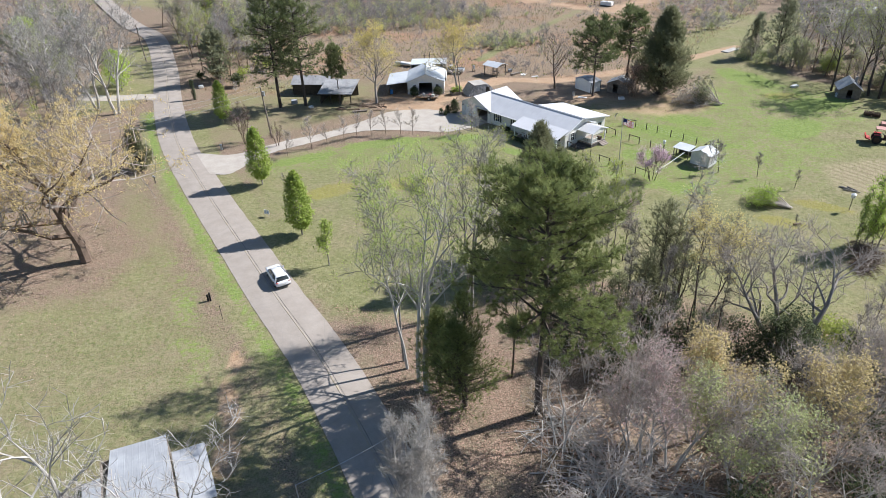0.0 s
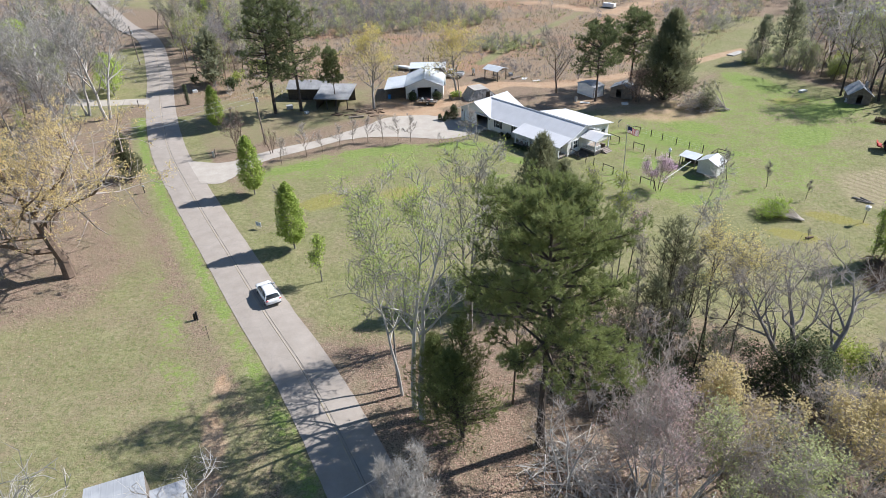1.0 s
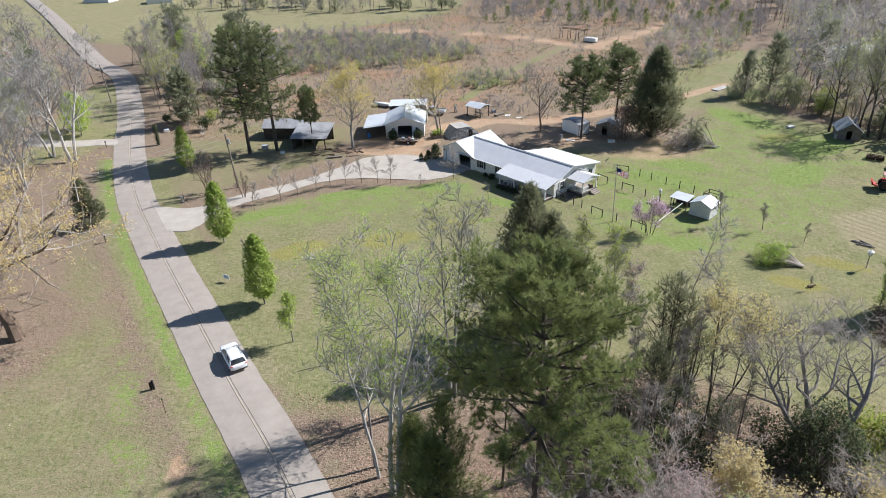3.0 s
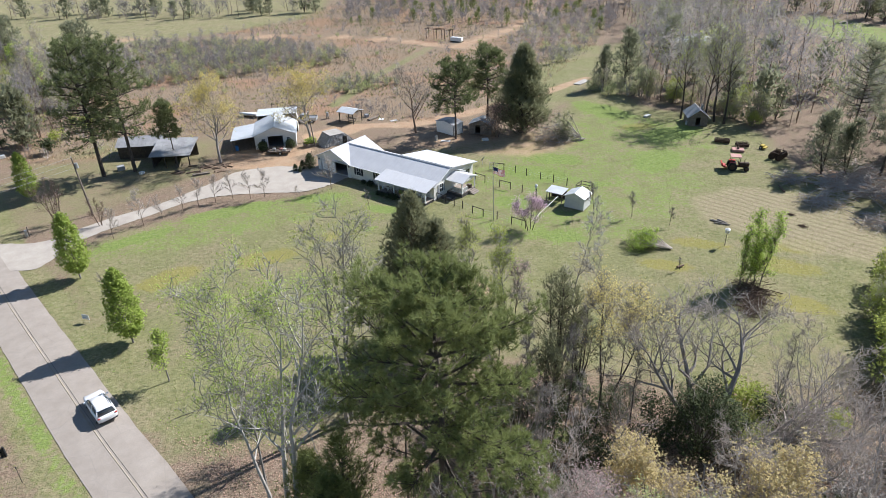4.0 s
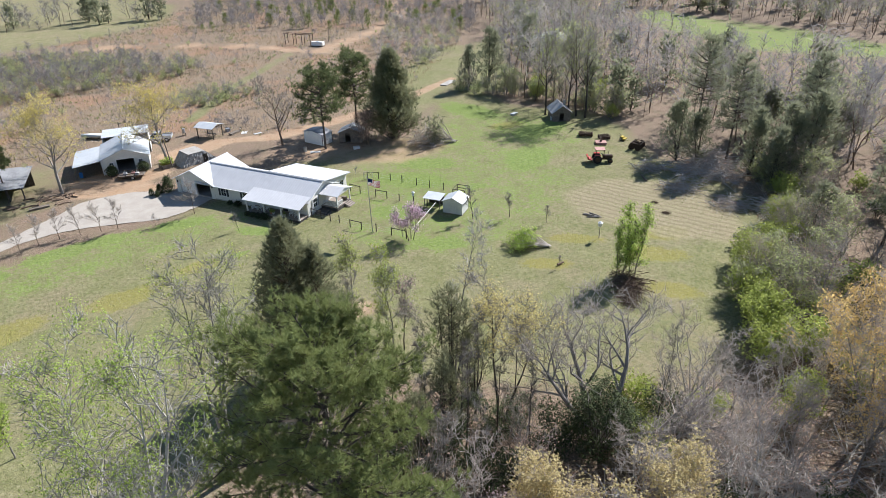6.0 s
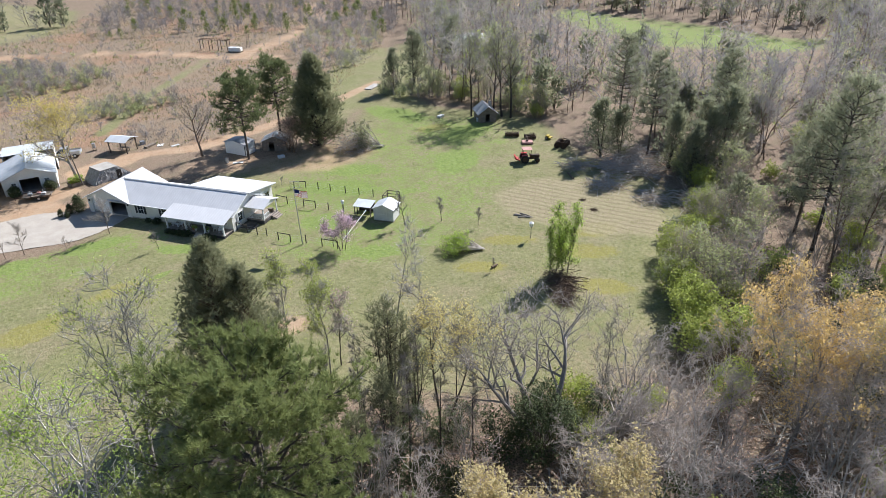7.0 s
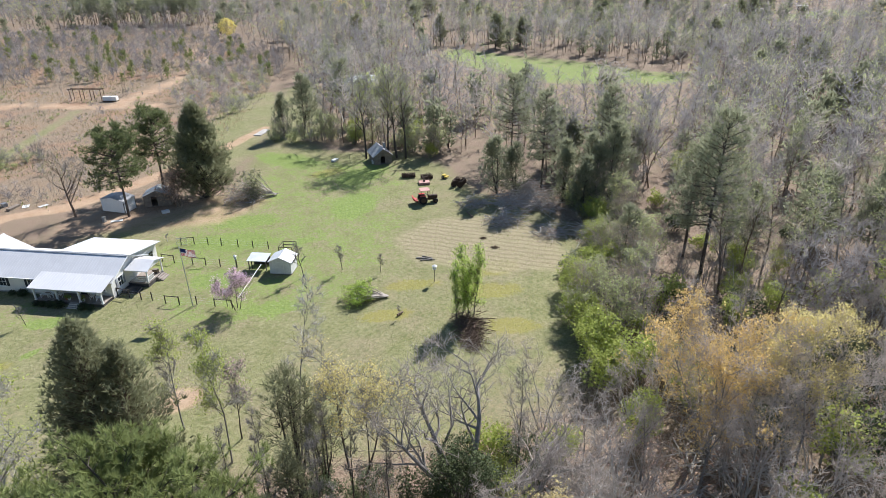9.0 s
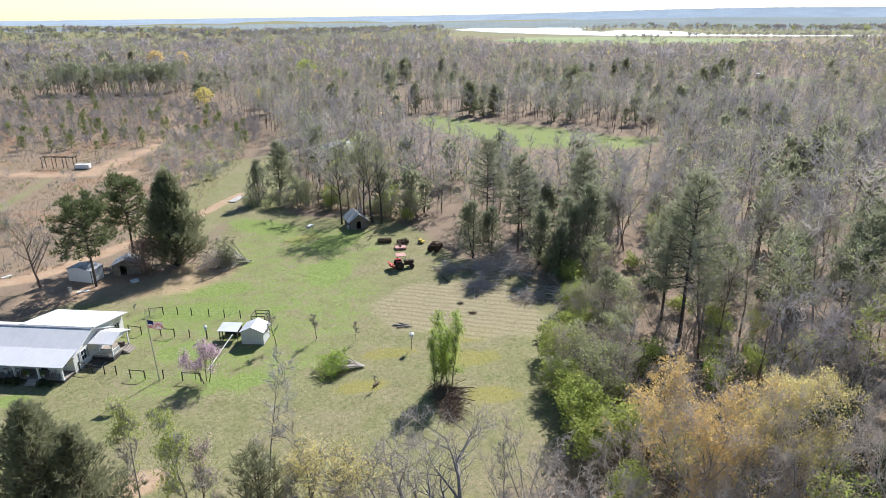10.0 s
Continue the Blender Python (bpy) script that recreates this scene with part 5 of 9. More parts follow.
# old stone well house with a slab roof and planters
st = thing("stone_cellar", pose(6.2, 132.0, 0, 0, 0, 22), "low rough-stone cellar with a flat pale lid", "cellar")
part("stone_slope", prism([(-3.2, -1.9, 0), (3.6, -1.9, 0), (1.6, -1.5, 1.9), (-1.4, -1.5, 1.9)], (0, 3.6, 0)), STONE, st)
part("lid", boxes((-1.6, 1.2, -1.6, 1.9, 1.92, 2.04), bevel=0.02), CONCRETE, st)
part("door", boxes((0.9, 1.7, -1.98, -1.92, 0.05, 1.5)), WOODDARK, st)
rock_rng = np.random.default_rng(210)
rock_bm = bmesh.new()
bmesh.ops.create_icosphere(rock_bm, subdivisions=1, radius=0.3)
for v in rock_bm.verts:
    v.co *= 1 + 0.25 * math.sin(v.co.x * 17 + v.co.y * 11 + v.co.z * 7)
rock_mesh = bpy.data.meshes.new("rock")
rock_bm.to_mesh(rock_mesh), rock_bm.free()
rock_mesh.materials.append(STONE)
for k in range(46):
    o = part("stone", rock_mesh, None, st, m=pose(rock_rng.uniform(-3.0, 3.2), -1.92 + rock_rng.uniform(0, 0.06), 0.15, 0, 0, rock_rng.uniform(0, 360)) @ Matrix.Diagonal((1.1, 0.5, rock_rng.uniform(0.6, 1.0), 1)))
    u = o.matrix_basis.translation
    u.z = rock_rng.uniform(0.1, max(0.2, 1.7 - max(0, abs(u.x - 0.1) - 1.4) * 1.0))
    u.y = -1.88 + 0.21 * u.z
    o.matrix_basis.translation = u
pl = thing("planter", pose(1.6, 131.2, 0, 0, 0, 22), "timber planter box full of green plants", "planter")
part("side_board", boxes((-1.2, 1.2, -0.8, -0.72, 0, 0.6), (-1.2, 1.2, 0.72, 0.8, 0, 0.6)), WOODGREY, pl)
for x in (-1.2, 1.12):
    part("end_board", boxes((x, x + 0.08, -0.72, 0.72, 0, 0.6)), WOODGREY, pl)
part("soil", boxes((-1.12, 1.12, -0.72, 0.72, 0, 0.52)), MULCH, pl)
prng = np.random.default_rng(211)
part("greenery", mesh_of("greenery", *leaves_at(prng.uniform((-1.1, -0.7, 0.55), (1.1, 0.7, 1.5), (700, 3)), 0.25, prng), [LEAF_GREEN]), None, pl)

# tumbledown sheds under the tall pines
os1 = thing("old_shed", pose(-26.2, 127.4, 0, 0, 0, -8), "old open-fronted shed with rusty grey roof", "shed")
part("roof", roof_plane((-0.4, -0.6, 2.2), (6.8, -0.6, 2.2), (6.8, 6.4, 3.3), (-0.4, 6.4, 3.3), 0.06, 0.3), ROOF_OLD, os1)
for u in (0, 2.1, 4.2, 6.3):
    part("post", boxes((u, u + 0.16, -0.3, -0.14, 0, 2.15)), WOODDARK, os1)
for u in np.arange(0, 6.4, 0.4):
    part("wall_board", boxes((u, u + 0.38, 5.9, 5.95, 0, 3.1)), WOODDARK, os1)
for v in np.arange(0, 5.8, 0.4):
    part("wall_board", boxes((0, 0.05, v, v + 0.38, 0, 2.3 + v * 0.15)), WOODDARK, os1)
os2 = thing("old_shed", pose(-33.2, 134.0, 0, 0, 0, -6), "second old shed with pale patched roof", "shed")
part("roof_slope", roof_plane((-0.3, -0.4, 2.3), (8.0, -0.4, 2.3), (8.0, 2.6, 3.4), (-0.3, 2.6, 3.4), 0.06, 0.3), ROOF_OLD, os2)
part("roof_slope", roof_plane((8.0, 5.6, 2.3), (-0.3, 5.6, 2.3), (-0.3, 2.6, 3.4), (8.0, 2.6, 3.4), 0.06, 0.3), ROOF_OLD, os2)
for u in np.arange(0, 7.6, 0.4):
    part("wall_board", boxes((u, u + 0.38, 0, 0.05, 0, 2.3)), WOODDARK, os2)
    part("wall_board", boxes((u, u + 0.38, 5.1, 5.15, 0, 2.3)), WOODDARK, os2)
for v in np.arange(0.1, 5.0, 0.4):
    part("wall_board", boxes((0, 0.05, v, v + 0.38, 0, 2.4)), WOODDARK, os2)
    part("wall_board", boxes((7.6, 7.65, v, v + 0.38, 0, 2.4)), WOODDARK, os2)

# metal-roofed building beside the road, near the start
ms = thing("metal_barn", pose(-26.3, 30.9, 0, 0, 0, 27), "low barn with weathered silver metal roof", "barn")
part("roof_main", roof_plane((0, -4.5, 2.7), (5.0, -4.5, 2.9), (5.0, 3.0, 2.9), (0.9, 3.6, 2.7), 0.06, 0.6, 0.004), ROOF_GALV, ms)
part("roof_side", roof_plane((5.15, -4.5, 2.6), (7.6, -4.5, 2.45), (7.6, 1.2, 2.45), (5.15, 1.2, 2.6), 0.06, 0.6, 0.004), ROOF_GALV, ms)
part("roof_left", roof_plane((-1.2, -4.5, 2.5), (-0.05, -4.5, 2.6), (0.2, 1.2, 2.6), (-1.2, 1.2, 2.5), 0.06, 0.6, 0.004), ROOF_GALV, ms)
part("wall", boxes((0.2, 4.9, 2.7, 2.8, 0, 2.6), (4.9, 5.0, -4.3, 2.8, 0, 2.7), (0.1, 0.2, -4.3, 2.8, 0, 2.6), (0.2, 4.9, -4.3, -4.2, 0, 2.6)), WOODGREY, ms)
for u, v in ((7.4, 1.0), (7.4, -4.2)):
    part("post", boxes((u, u + 0.12, v, v + 0.12, 0, 2.4)), WOODGREY, ms)

# far buildings
gable_shed("far_barn", pose(107, 182, 0, 0, 0, -30), 14, 8, 2.8, 4.4, SHEDWHITE, ROOF_BLUE, "pale metal-roofed building half hidden in woods", 0.5)
for x, y, a, w in ((-140, 352, 20, 12), (-178, 366, -10, 14)):
    gable_shed("farmhouse", pose(x, y, 0, 0, 0, a), w, 9, 3, 5, SHEDWHITE, ROOF_WHITE, "white farmhouse beyond the pale field", 0.5)


# ---- vehicles ----
def loft(sections):
    """A closed skin through rings of equal count."""
    bm = bmesh.new()
    rings = [[bm.verts.new(p) for p in s] for s in sections]
    n = len(rings[0])
    for a, b in zip(rings[:-1], rings[1:]):
        for k in range(n):
            bm.faces.new((a[k], a[(k + 1) % n], b[(k + 1) % n], b[k]))
    bm.faces.new(rings[0][::-1]), bm.faces.new(rings[-1])
    for f in bm.faces:
        f.smooth = True
    return bm


def car(m):
    c = thing("car", m, "white hatchback car on the asphalt road", "car")
    ring = []
    for y, w, lo, hi in ((-2.28, 0.62, 0.42, 0.78), (-2.2, 0.82, 0.3, 0.95), (-1.9, 0.9, 0.22, 1.0), (-1.2, 0.92, 0.2, 1.0), (0, 0.92, 0.2, 0.97), (1.0, 0.92, 0.2, 0.95), (1.6, 0.9, 0.22, 0.86), (2.1, 0.82, 0.28, 0.76), (2.26, 0.6, 0.4, 0.64)):
        ring.append([(-w * 0.92, y, lo), (-w, y, (lo + hi) / 2), (-w * 0.96, y, hi - 0.06), (-w * 0.8, y, hi), (w * 0.8, y, hi), (w * 0.96, y, hi - 0.06), (w, y, (lo + hi) / 2), (w * 0.92, y, lo)])
    body = part("body", loft(ring), CARWHITE, c)
    glass = [[(-a, y, 0.93), (-b, y2, z), (b, y2, z), (a, y, 0.93)] for y, y2, a, b, z in ((-2.12, -1.72, 0.78, 0.62, 1.44), (-0.6, -0.6, 0.83, 0.66, 1.5), (0.3, 0.15, 0.83, 0.66, 1.49), (1.12, 0.42, 0.8, 0.64, 1.46))]
    part("windows", loft(glass), GLASS, c, "dark tinted glass")
    part("roof", loft([[(-0.6, y, z), (-0.64, y, z - 0.03), (0.64, y, z - 0.03), (0.6, y, z)] for y, z in ((-1.86, 1.45), (-1.2, 1.53), (-0.3, 1.545), (0.4, 1.49))]), CARWHITE, c)
    for s in (-1, 1):
        part("pillar", rods([((s * 0.8, 1.08, 0.95), (s * 0.645, 0.42, 1.48), 0.035), ((s * 0.82, -0.62, 0.95), (s * 0.665, -0.6, 1.5), 0.04), ((s * 0.79, -2.0, 0.97), (s * 0.63, -1.7, 1.46), 0.06)], 6), CARWHITE, c)
        part("roof_rail", rods([((s * 0.58, -1.5, 1.56), (s * 0.58, 0.1, 1.56), 0.02)], 6), STEEL, c)
        part("headlight", boxes((s * 0.62 - 0.16, s * 0.62 + 0.16, 2.0, 2.18, 0.62, 0.74), bevel=0.03), STEEL, c)
        part("tail_light", boxes((s * 0.72 - 0.13, s * 0.72 + 0.13, -2.27, -2.14, 0.82, 0.94), bevel=0.03), RED, c)
        part("mirror", boxes((s * 1.0 - 0.1, s * 1.0 + 0.1, 0.72, 0.86, 0.95, 1.08), bevel=0.03), CARWHITE, c)
        for y in (-1.38, 1.38):
            w = wheel(c, s * 0.82, y, 0.34, 0.22)
    part("rear_window_wiper", rods([((0, -2.1, 1.0), (0.25, -1.98, 1.14), 0.012)], 5), BLACK, c)
    part("number_plate", boxes((-0.26, 0.26, -2.3, -2.27, 0.55, 0.67)), SHEDWHITE, c)
    part("bumper", boxes((-0.78, 0.78, -2.3, -2.12, 0.3, 0.46), bevel=0.05), BLACK, c)


car(pose(-20.5, 62.2, 0.1, 0, 0, 30.5))


def tractor(m):
    t = thing("tractor", m, "old dark tractor with faded red canopy and bucket", "tractor")
    part("hood", boxes((-0.35, 0.35, 0.4, 2.0, 0.75, 1.35), bevel=0.08), IRON, t)
    part("chassis", boxes((-0.25, 0.25, -0.9, 1.9, 0.5, 0.8), bevel=0.04), IRON, t)
    part("seat", boxes((-0.25, 0.25, -0.7, -0.3, 1.05, 1.15), (-0.25, 0.25, -0.78, -0.7, 1.15, 1.5), bevel=0.03), BLACK, t)
    part("steering_wheel", rods([((0, 0.1, 1.55), (0, 0.12, 1.58), 0.2), ((0, 0.35, 1.2), (0, 0.1, 1.56), 0.03)], 12), BLACK, t)
    part("canopy", boxes((-0.85, 0.85, -1.1, 0.6, 2.4, 2.48), bevel=0.03), PINKROOF, t, "faded red sheet canopy")
    for x in (-0.65, 0.6):
        for y in (-0.95, 0.4):
            part("canopy_post", boxes((x, x + 0.06, y, y + 0.06, 0.8, 2.4)), IRON, t)
        part("fender", boxes((x - 0.25, x + 0.3, -1.15, -0.1, 1.4, 1.46), bevel=0.02), RED, t)
    for s in (-1, 1):
        wheel(t, s * 0.8, -0.62, 0.72, 0.4, "rear_wheel", IRON)
        wheel(t, s * 0.62, 1.6, 0.42, 0.24, "front_wheel", IRON)
    part("exhaust", rods([((0.2, 1.2, 1.35), (0.2, 1.2, 2.0), 0.04)], 8), IRON, t)
    bucket = prism([(-0.8, -1.5, 0.5), (-0.8, -2.3, 0.7), (-0.8, -2.4, 1.2), (-0.8, -2.2, 1.2), (-0.8, -2.1, 0.8), (-0.8, -1.5, 0.65)], (1.6, 0, 0))
    part("bucket", bucket, RED, t, "bright red rear bucket")
    part("hitch_arm", rods([((-0.4, -0.9, 0.6), (-0.5, -1.6, 0.6), 0.05), ((0.4, -0.9, 0.6), (0.5, -1.6, 0.6), 0.05)], 6), IRON, t)


tractor(pose(70.4, 98.6, 0, 0, 0, -118))


def frame_machine(name, m, label, seed, long, wide, high, paint=IRON):
    """A farm implement: frame bars, discs or tines and a hitch."""
    rng = random.Random(seed)
    t = thing(name, m, label, "farm implement")
    for y in (-wide / 2, wide / 2):
        part("frame_bar", boxes((-long / 2, long / 2, y - 0.05, y + 0.05, high * 0.6, high * 0.6 + 0.1)), paint, t)
    for x in (-long / 2, 0, long / 2 - 0.1):
        part("cross_bar", boxes((x, x + 0.1, -wide / 2, wide / 2, high * 0.6 + 0.1, high * 0.6 + 0.2)), paint, t)
    n = max(4, int(long / 0.3))
    for k in range(n):
        x = -long / 2 + long * (k + 0.5) / n
        for y in (-wide / 3, wide / 3):
            part("disc", rods([((x - 0.02, y, high * 0.32), (x + 0.02, y + 0.03, high * 0.32), high * 0.32)], 12), IRON, t)
    for k in range(4):
        x, y = rng.uniform(-long / 2, long / 2), rng.uniform(-wide / 2, wide / 2)
        part("lever", rods([((x, y, high * 0.6), (x + rng.uniform(-0.4, 0.4), y + 0.2, high * rng.uniform(0.9, 1.2)), 0.03)], 6), paint, t)
    part("hitch", rods([((0, -wide / 2, high * 0.5), (0, -wide / 2 - 1.0, high * 0.3), 0.05)], 6), paint, t)
    return t


frame_machine("disc_harrow", pose(76.2, 111.0, 0, 0, 0, -35), "rusty disc harrow resting on the grass", 1, 2.6, 1.2, 1.0)
frame_machine("disc_plough", pose(78.3, 108.0, 0, 0, 0, -20), "rusty disc plough beside the mower deck", 2, 2.0, 1.4, 1.0)
frame_machine("hay_rake", pose(80.3, 101.0, 0, 0, 0, 30), "tangled rusty rake in the wood's shade", 3, 2.4, 1.8, 1.9)
mower = thing("rotary_mower", pose(76.2, 106.2, 0, 0, 0, -30), "faded red rotary mower deck on the grass", "mower")
part("deck", boxes((-1.0, 1.0, -0.75, 0.75, 0.3, 0.42), bevel=0.05), PINKROOF, mower)
part("skirt", boxes((-1.0, 1.0, -0.78, -0.74, 0.06, 0.34), (-1.0, 1.0, 0.74, 0.78, 0.06, 0.34), (-1.02, -0.98, -0.7, 0.7, 0.06, 0.34), (0.98, 1.02, -0.7, 0.7, 0.06, 0.34)), PINKROOF, mower)
part("gearbox", boxes((-0.18, 0.18, -0.18, 0.18, 0.42, 0.75), bevel=0.04), IRON, mower)
part("tow_frame", rods([((-0.5, 0.6, 0.42), (0, 1.6, 0.9), 0.04), ((0.5, 0.6, 0.42), (0, 1.6, 0.9), 0.04), ((0, 0, 0.7), (0, 1.6, 0.9), 0.04)], 6), IRON, mower)
ym = thing("yellow_tiller", pose(81.0, 106.0, 0, 0, 0, 20), "small yellow garden tiller on the grass", "tiller")
part("hood", boxes((-0.45, 0.45, -0.3, 0.3, 0.4, 0.75), bevel=0.06), YELLOW, ym)
part("tine_cover", boxes((-0.5, 0.5, -0.8, -0.3, 0.25, 0.5), bevel=0.04), YELLOW, ym)
part("handlebar", rods([((-0.3, 0.3, 0.7), (-0.35, 1.1, 1.05), 0.03), ((0.3, 0.3, 0.7), (0.35, 1.1, 1.05), 0.03)], 6), IRON, ym)
for s in (-0.5, 0.5):
    wheel(ym, s, 0.0, 0.3, 0.14)

tr = thing("utility_trailer", pose(-4.2, 128.6, 0, 0, 0, 78), "black flat utility trailer parked on the dirt", "trailer")
part("bed", boxes((-0.95, 0.95, -2.1, 2.1, 0.55, 0.62)), WOODGREY, tr)
for x in (-1.0, 0.93):
    part("side_rail", boxes((x, x + 0.07, -2.1, 2.1, 0.62, 0.7), (x, x + 0.07, -2.1, 2.1, 1.0, 1.06), *[(x, x + 0.06, y, y + 0.06, 0.7, 1.0) for y in (-2.1, -0.7, 0.7, 2.03)]), IRON, tr)
part("tongue", rods([((-0.6, 2.1, 0.55), (0, 3.3, 0.5), 0.05), ((0.6, 2.1, 0.55), (0, 3.3, 0.5), 0.05), ((0, 3.2, 0), (0, 3.2, 0.6), 0.04)], 6), IRON, tr)
for s in (-1.05, 1.05):
    wheel(tr, s, -0.3, 0.33, 0.2)
for k, (x, y, h, mt) in enumerate(((-0.3, -1.0, 0.8, SHEDWHITE), (0.35, -0.2, 0.5, PINKROOF), (0.1, 1.0, 0.7, SHEDWHITE))):
    part("cargo", boxes((x - 0.25, x + 0.25, y - 0.3, y + 0.3, 0.62, 0.62 + h * 0.5), (x - 0.06, x + 0.06, y - 0.06, y + 0.06, 0.62 + h * 0.5, 0.62 + h), bevel=0.02), mt, tr)


def pickup(m):
    t = thing("pickup_truck", m, "silver pickup truck parked behind the garage", "truck")
    part("body", boxes((-0.95, 0.95, -2.7, 2.6, 0.45, 1.0), bevel=0.12), STEEL, t)
    part("cab", loft([[(-a, y, 0.98), (-b, y2, z), (b, y2, z), (a, y, 0.98)] for y, y2, a, b, z in ((-0.75, -0.55, 0.88, 0.72, 1.72), (0.5, 0.4, 0.88, 0.72, 1.74), (1.3, 0.7, 0.86, 0.7, 1.7))]), GLASS, t)
    part("cab_roof", boxes((-0.72, 0.72, -0.55, 0.65, 1.7, 1.78), bevel=0.04), STEEL, t)
    part("bed_side", boxes((-0.95, -0.87, -2.65, -0.8, 1.0, 1.2), (0.87, 0.95, -2.65, -0.8, 1.0, 1.2), (-0.87, 0.87, -2.68, -2.6, 1.0, 1.2)), STEEL, t)
    for s in (-0.85, 0.85):
        for y in (-1.75, 1.7):
            wheel(t, s, y, 0.38, 0.26)


pickup(pose(1.0, 147.0, 0, 0, 0, 75))
boat = thing("covered_boat", pose(-10.6, 154.6, 0, 0, 0, 60), "small white boat on blocks behind the garage", "boat")
part("hull", loft([[(-w, y, 0.75), (-w * 0.7, y, 0.3), (w * 0.7, y, 0.3), (w, y, 0.75)] for y, w in ((-2.4, 0.7), (-1.0, 0.85), (0.8, 0.8), (2.0, 0.45), (2.6, 0.1))]), SHEDWHITE, boat)
part("cradle", boxes((-0.6, 0.6, -1.4, -1.2, 0, 0.34), (-0.5, 0.5, 0.9, 1.1, 0, 0.34)), WOODDARK, boat)
part("outboard", boxes((-0.2, 0.2, -2.75, -2.4, 0.5, 1.1), bevel=0.05), BLACK, boat)
rack = thing("pole_stand", pose(-4.4, 152.6, 0, 0, 0, 5), "old grey timber pole frame behind the garage", "frame")
for x in (-1.2, 0.0, 1.2):
    part("pole", rods([((x, 0, 0), (x + 0.08, 0, 3.6 - abs(x) * 0.3), 0.09)], 8), WOODGREY, rack)
part("crossbeam", rods([((-1.4, 0, 2.8), (1.5, 0, 3.0), 0.07)], 8), WOODGREY, rack)
lp = thing("light_pole", pose(2.4, 130.4, 0, 0, -5, 0), "leaning grey wooden yard pole by the planter", "pole")
part("pole", rods([((0, 0, 0), (0, 0, 7.2), 0.11, 0.08)], 8), WOODGREY, lp)
part("lamp_head", boxes((-0.12, 0.12, -0.5, 0.05, 6.9, 7.05), bevel=0.03), STEEL, lp)
sw = thing("barrel_stand", pose(5.9, 148.0, 0), "blue-grey drum on a stand by the field", "drum")
part("drum", rods([((0, 0, 0.5), (0, 0, 1.4), 0.3)], 12), STEEL, sw)
part("stand", boxes((-0.3, -0.2, -0.3, 0.3, 0, 0.5), (0.2, 0.3, -0.3, 0.3, 0, 0.5)), WOODDARK, sw)

# ---- poles, wires, posts ----
def utility_pole(x, y, lean=(0, 0)):
    p = thing("utility_pole", pose(x, y, 0, lean[0], lean[1], 0), "weathered wooden utility pole beside the road", "utility pole", "utility poles")
    part("pole", rods([((0, 0, 0), (0, 0, 9.3), 0.15, 0.1)], 10), WOODGREY, p)
    part("transformer", rods([((0.32, 0, 7.6), (0.32, 0, 8.4), 0.22)], 12), STEEL, p)
    part("bracket", boxes((0.05, 0.3, -0.04, 0.04, 7.9, 8.0)), STEEL, p)
    part("insulator", rods([((0, 0, 9.3), (0, 0, 9.48), 0.06, 0.03)], 8), SHEDWHITE, p)
    return p


utility_pole(-32.1, 108.9, (0, -3))
utility_pole(-77.9, 166.2, (0, -2))
utility_pole(-74.0, 78.0)


def cable(a, b, sag, r=0.014):
    a, b = np.array(a), np.array(b)
    t = np.linspace(0, 1, 17)
    pts = a + (b - a) * t[:, None] - np.stack([0 * t, 0 * t, 4 * sag * t * (1 - t)], 1)
    v, f = tubes(pts[:-1], pts[1:], np.full(16, r), np.full(16, r), 4)
    return mesh_of("wire", v, f, [STEEL])


for k, (a, b) in enumerate((((-32.5, 108.9, 9.3), (-74, 78, 9.3)), ((-32.5, 108.9, 8.5), (-74, 78, 8.5)), ((-32.5, 108.9, 7.7), (-74, 78, 7.7)), ((-78.2, 166.2, 9.3), (-120, 178, 9.0)), ((-78.2, 166.2, 8.4), (-120, 178, 8.2)))):
    tagged(new("power_cable", cable(a, b, 0.7)), "thin grey overhead power cable between poles", "cable", "overhead cables")
service = thing("service_mast", pose(-11.6, 30.2, 0), "thin galvanised mast with an overhead wire", "mast")
part("mast", rods([((0, 0, 0), (0, 0, 3.6), 0.05)], 8), STEEL, service)
part("wire", cable((0, 0, 3.6), (7.5, 4.6, 4.2), 0.25, 0.02), None, service)
end_post = thing("wire_post", pose(-4.1, 34.8, 0), "thin grey post holding the service wire", "post")
part("post", rods([((0, 0, 0), (0, 0, 4.25), 0.06)], 8), WOODGREY, end_post)


def mailbox(x, y, turn, paint, label):
    m = thing("mailbox", pose(x, y, 0, 0, 0, turn), label, "mailbox")
    part("post", boxes((-0.05, 0.05, -0.05, 0.05, 0, 1.05), (-0.04, 0.04, -0.3, 0.3, 0.98, 1.06)), WOODDARK, m)
    part("box", loft([[(-0.09, y, 1.06), (-0.09, y, 1.2), (-0.05, y, 1.27), (0.05, y, 1.27), (0.09, y, 1.2), (0.09, y, 1.06)] for y in (-0.25, 0.25)]), paint, m)
    part("flag", boxes((0.09, 0.11, 0.0, 0.04, 1.15, 1.4)), RED, m)
    return m


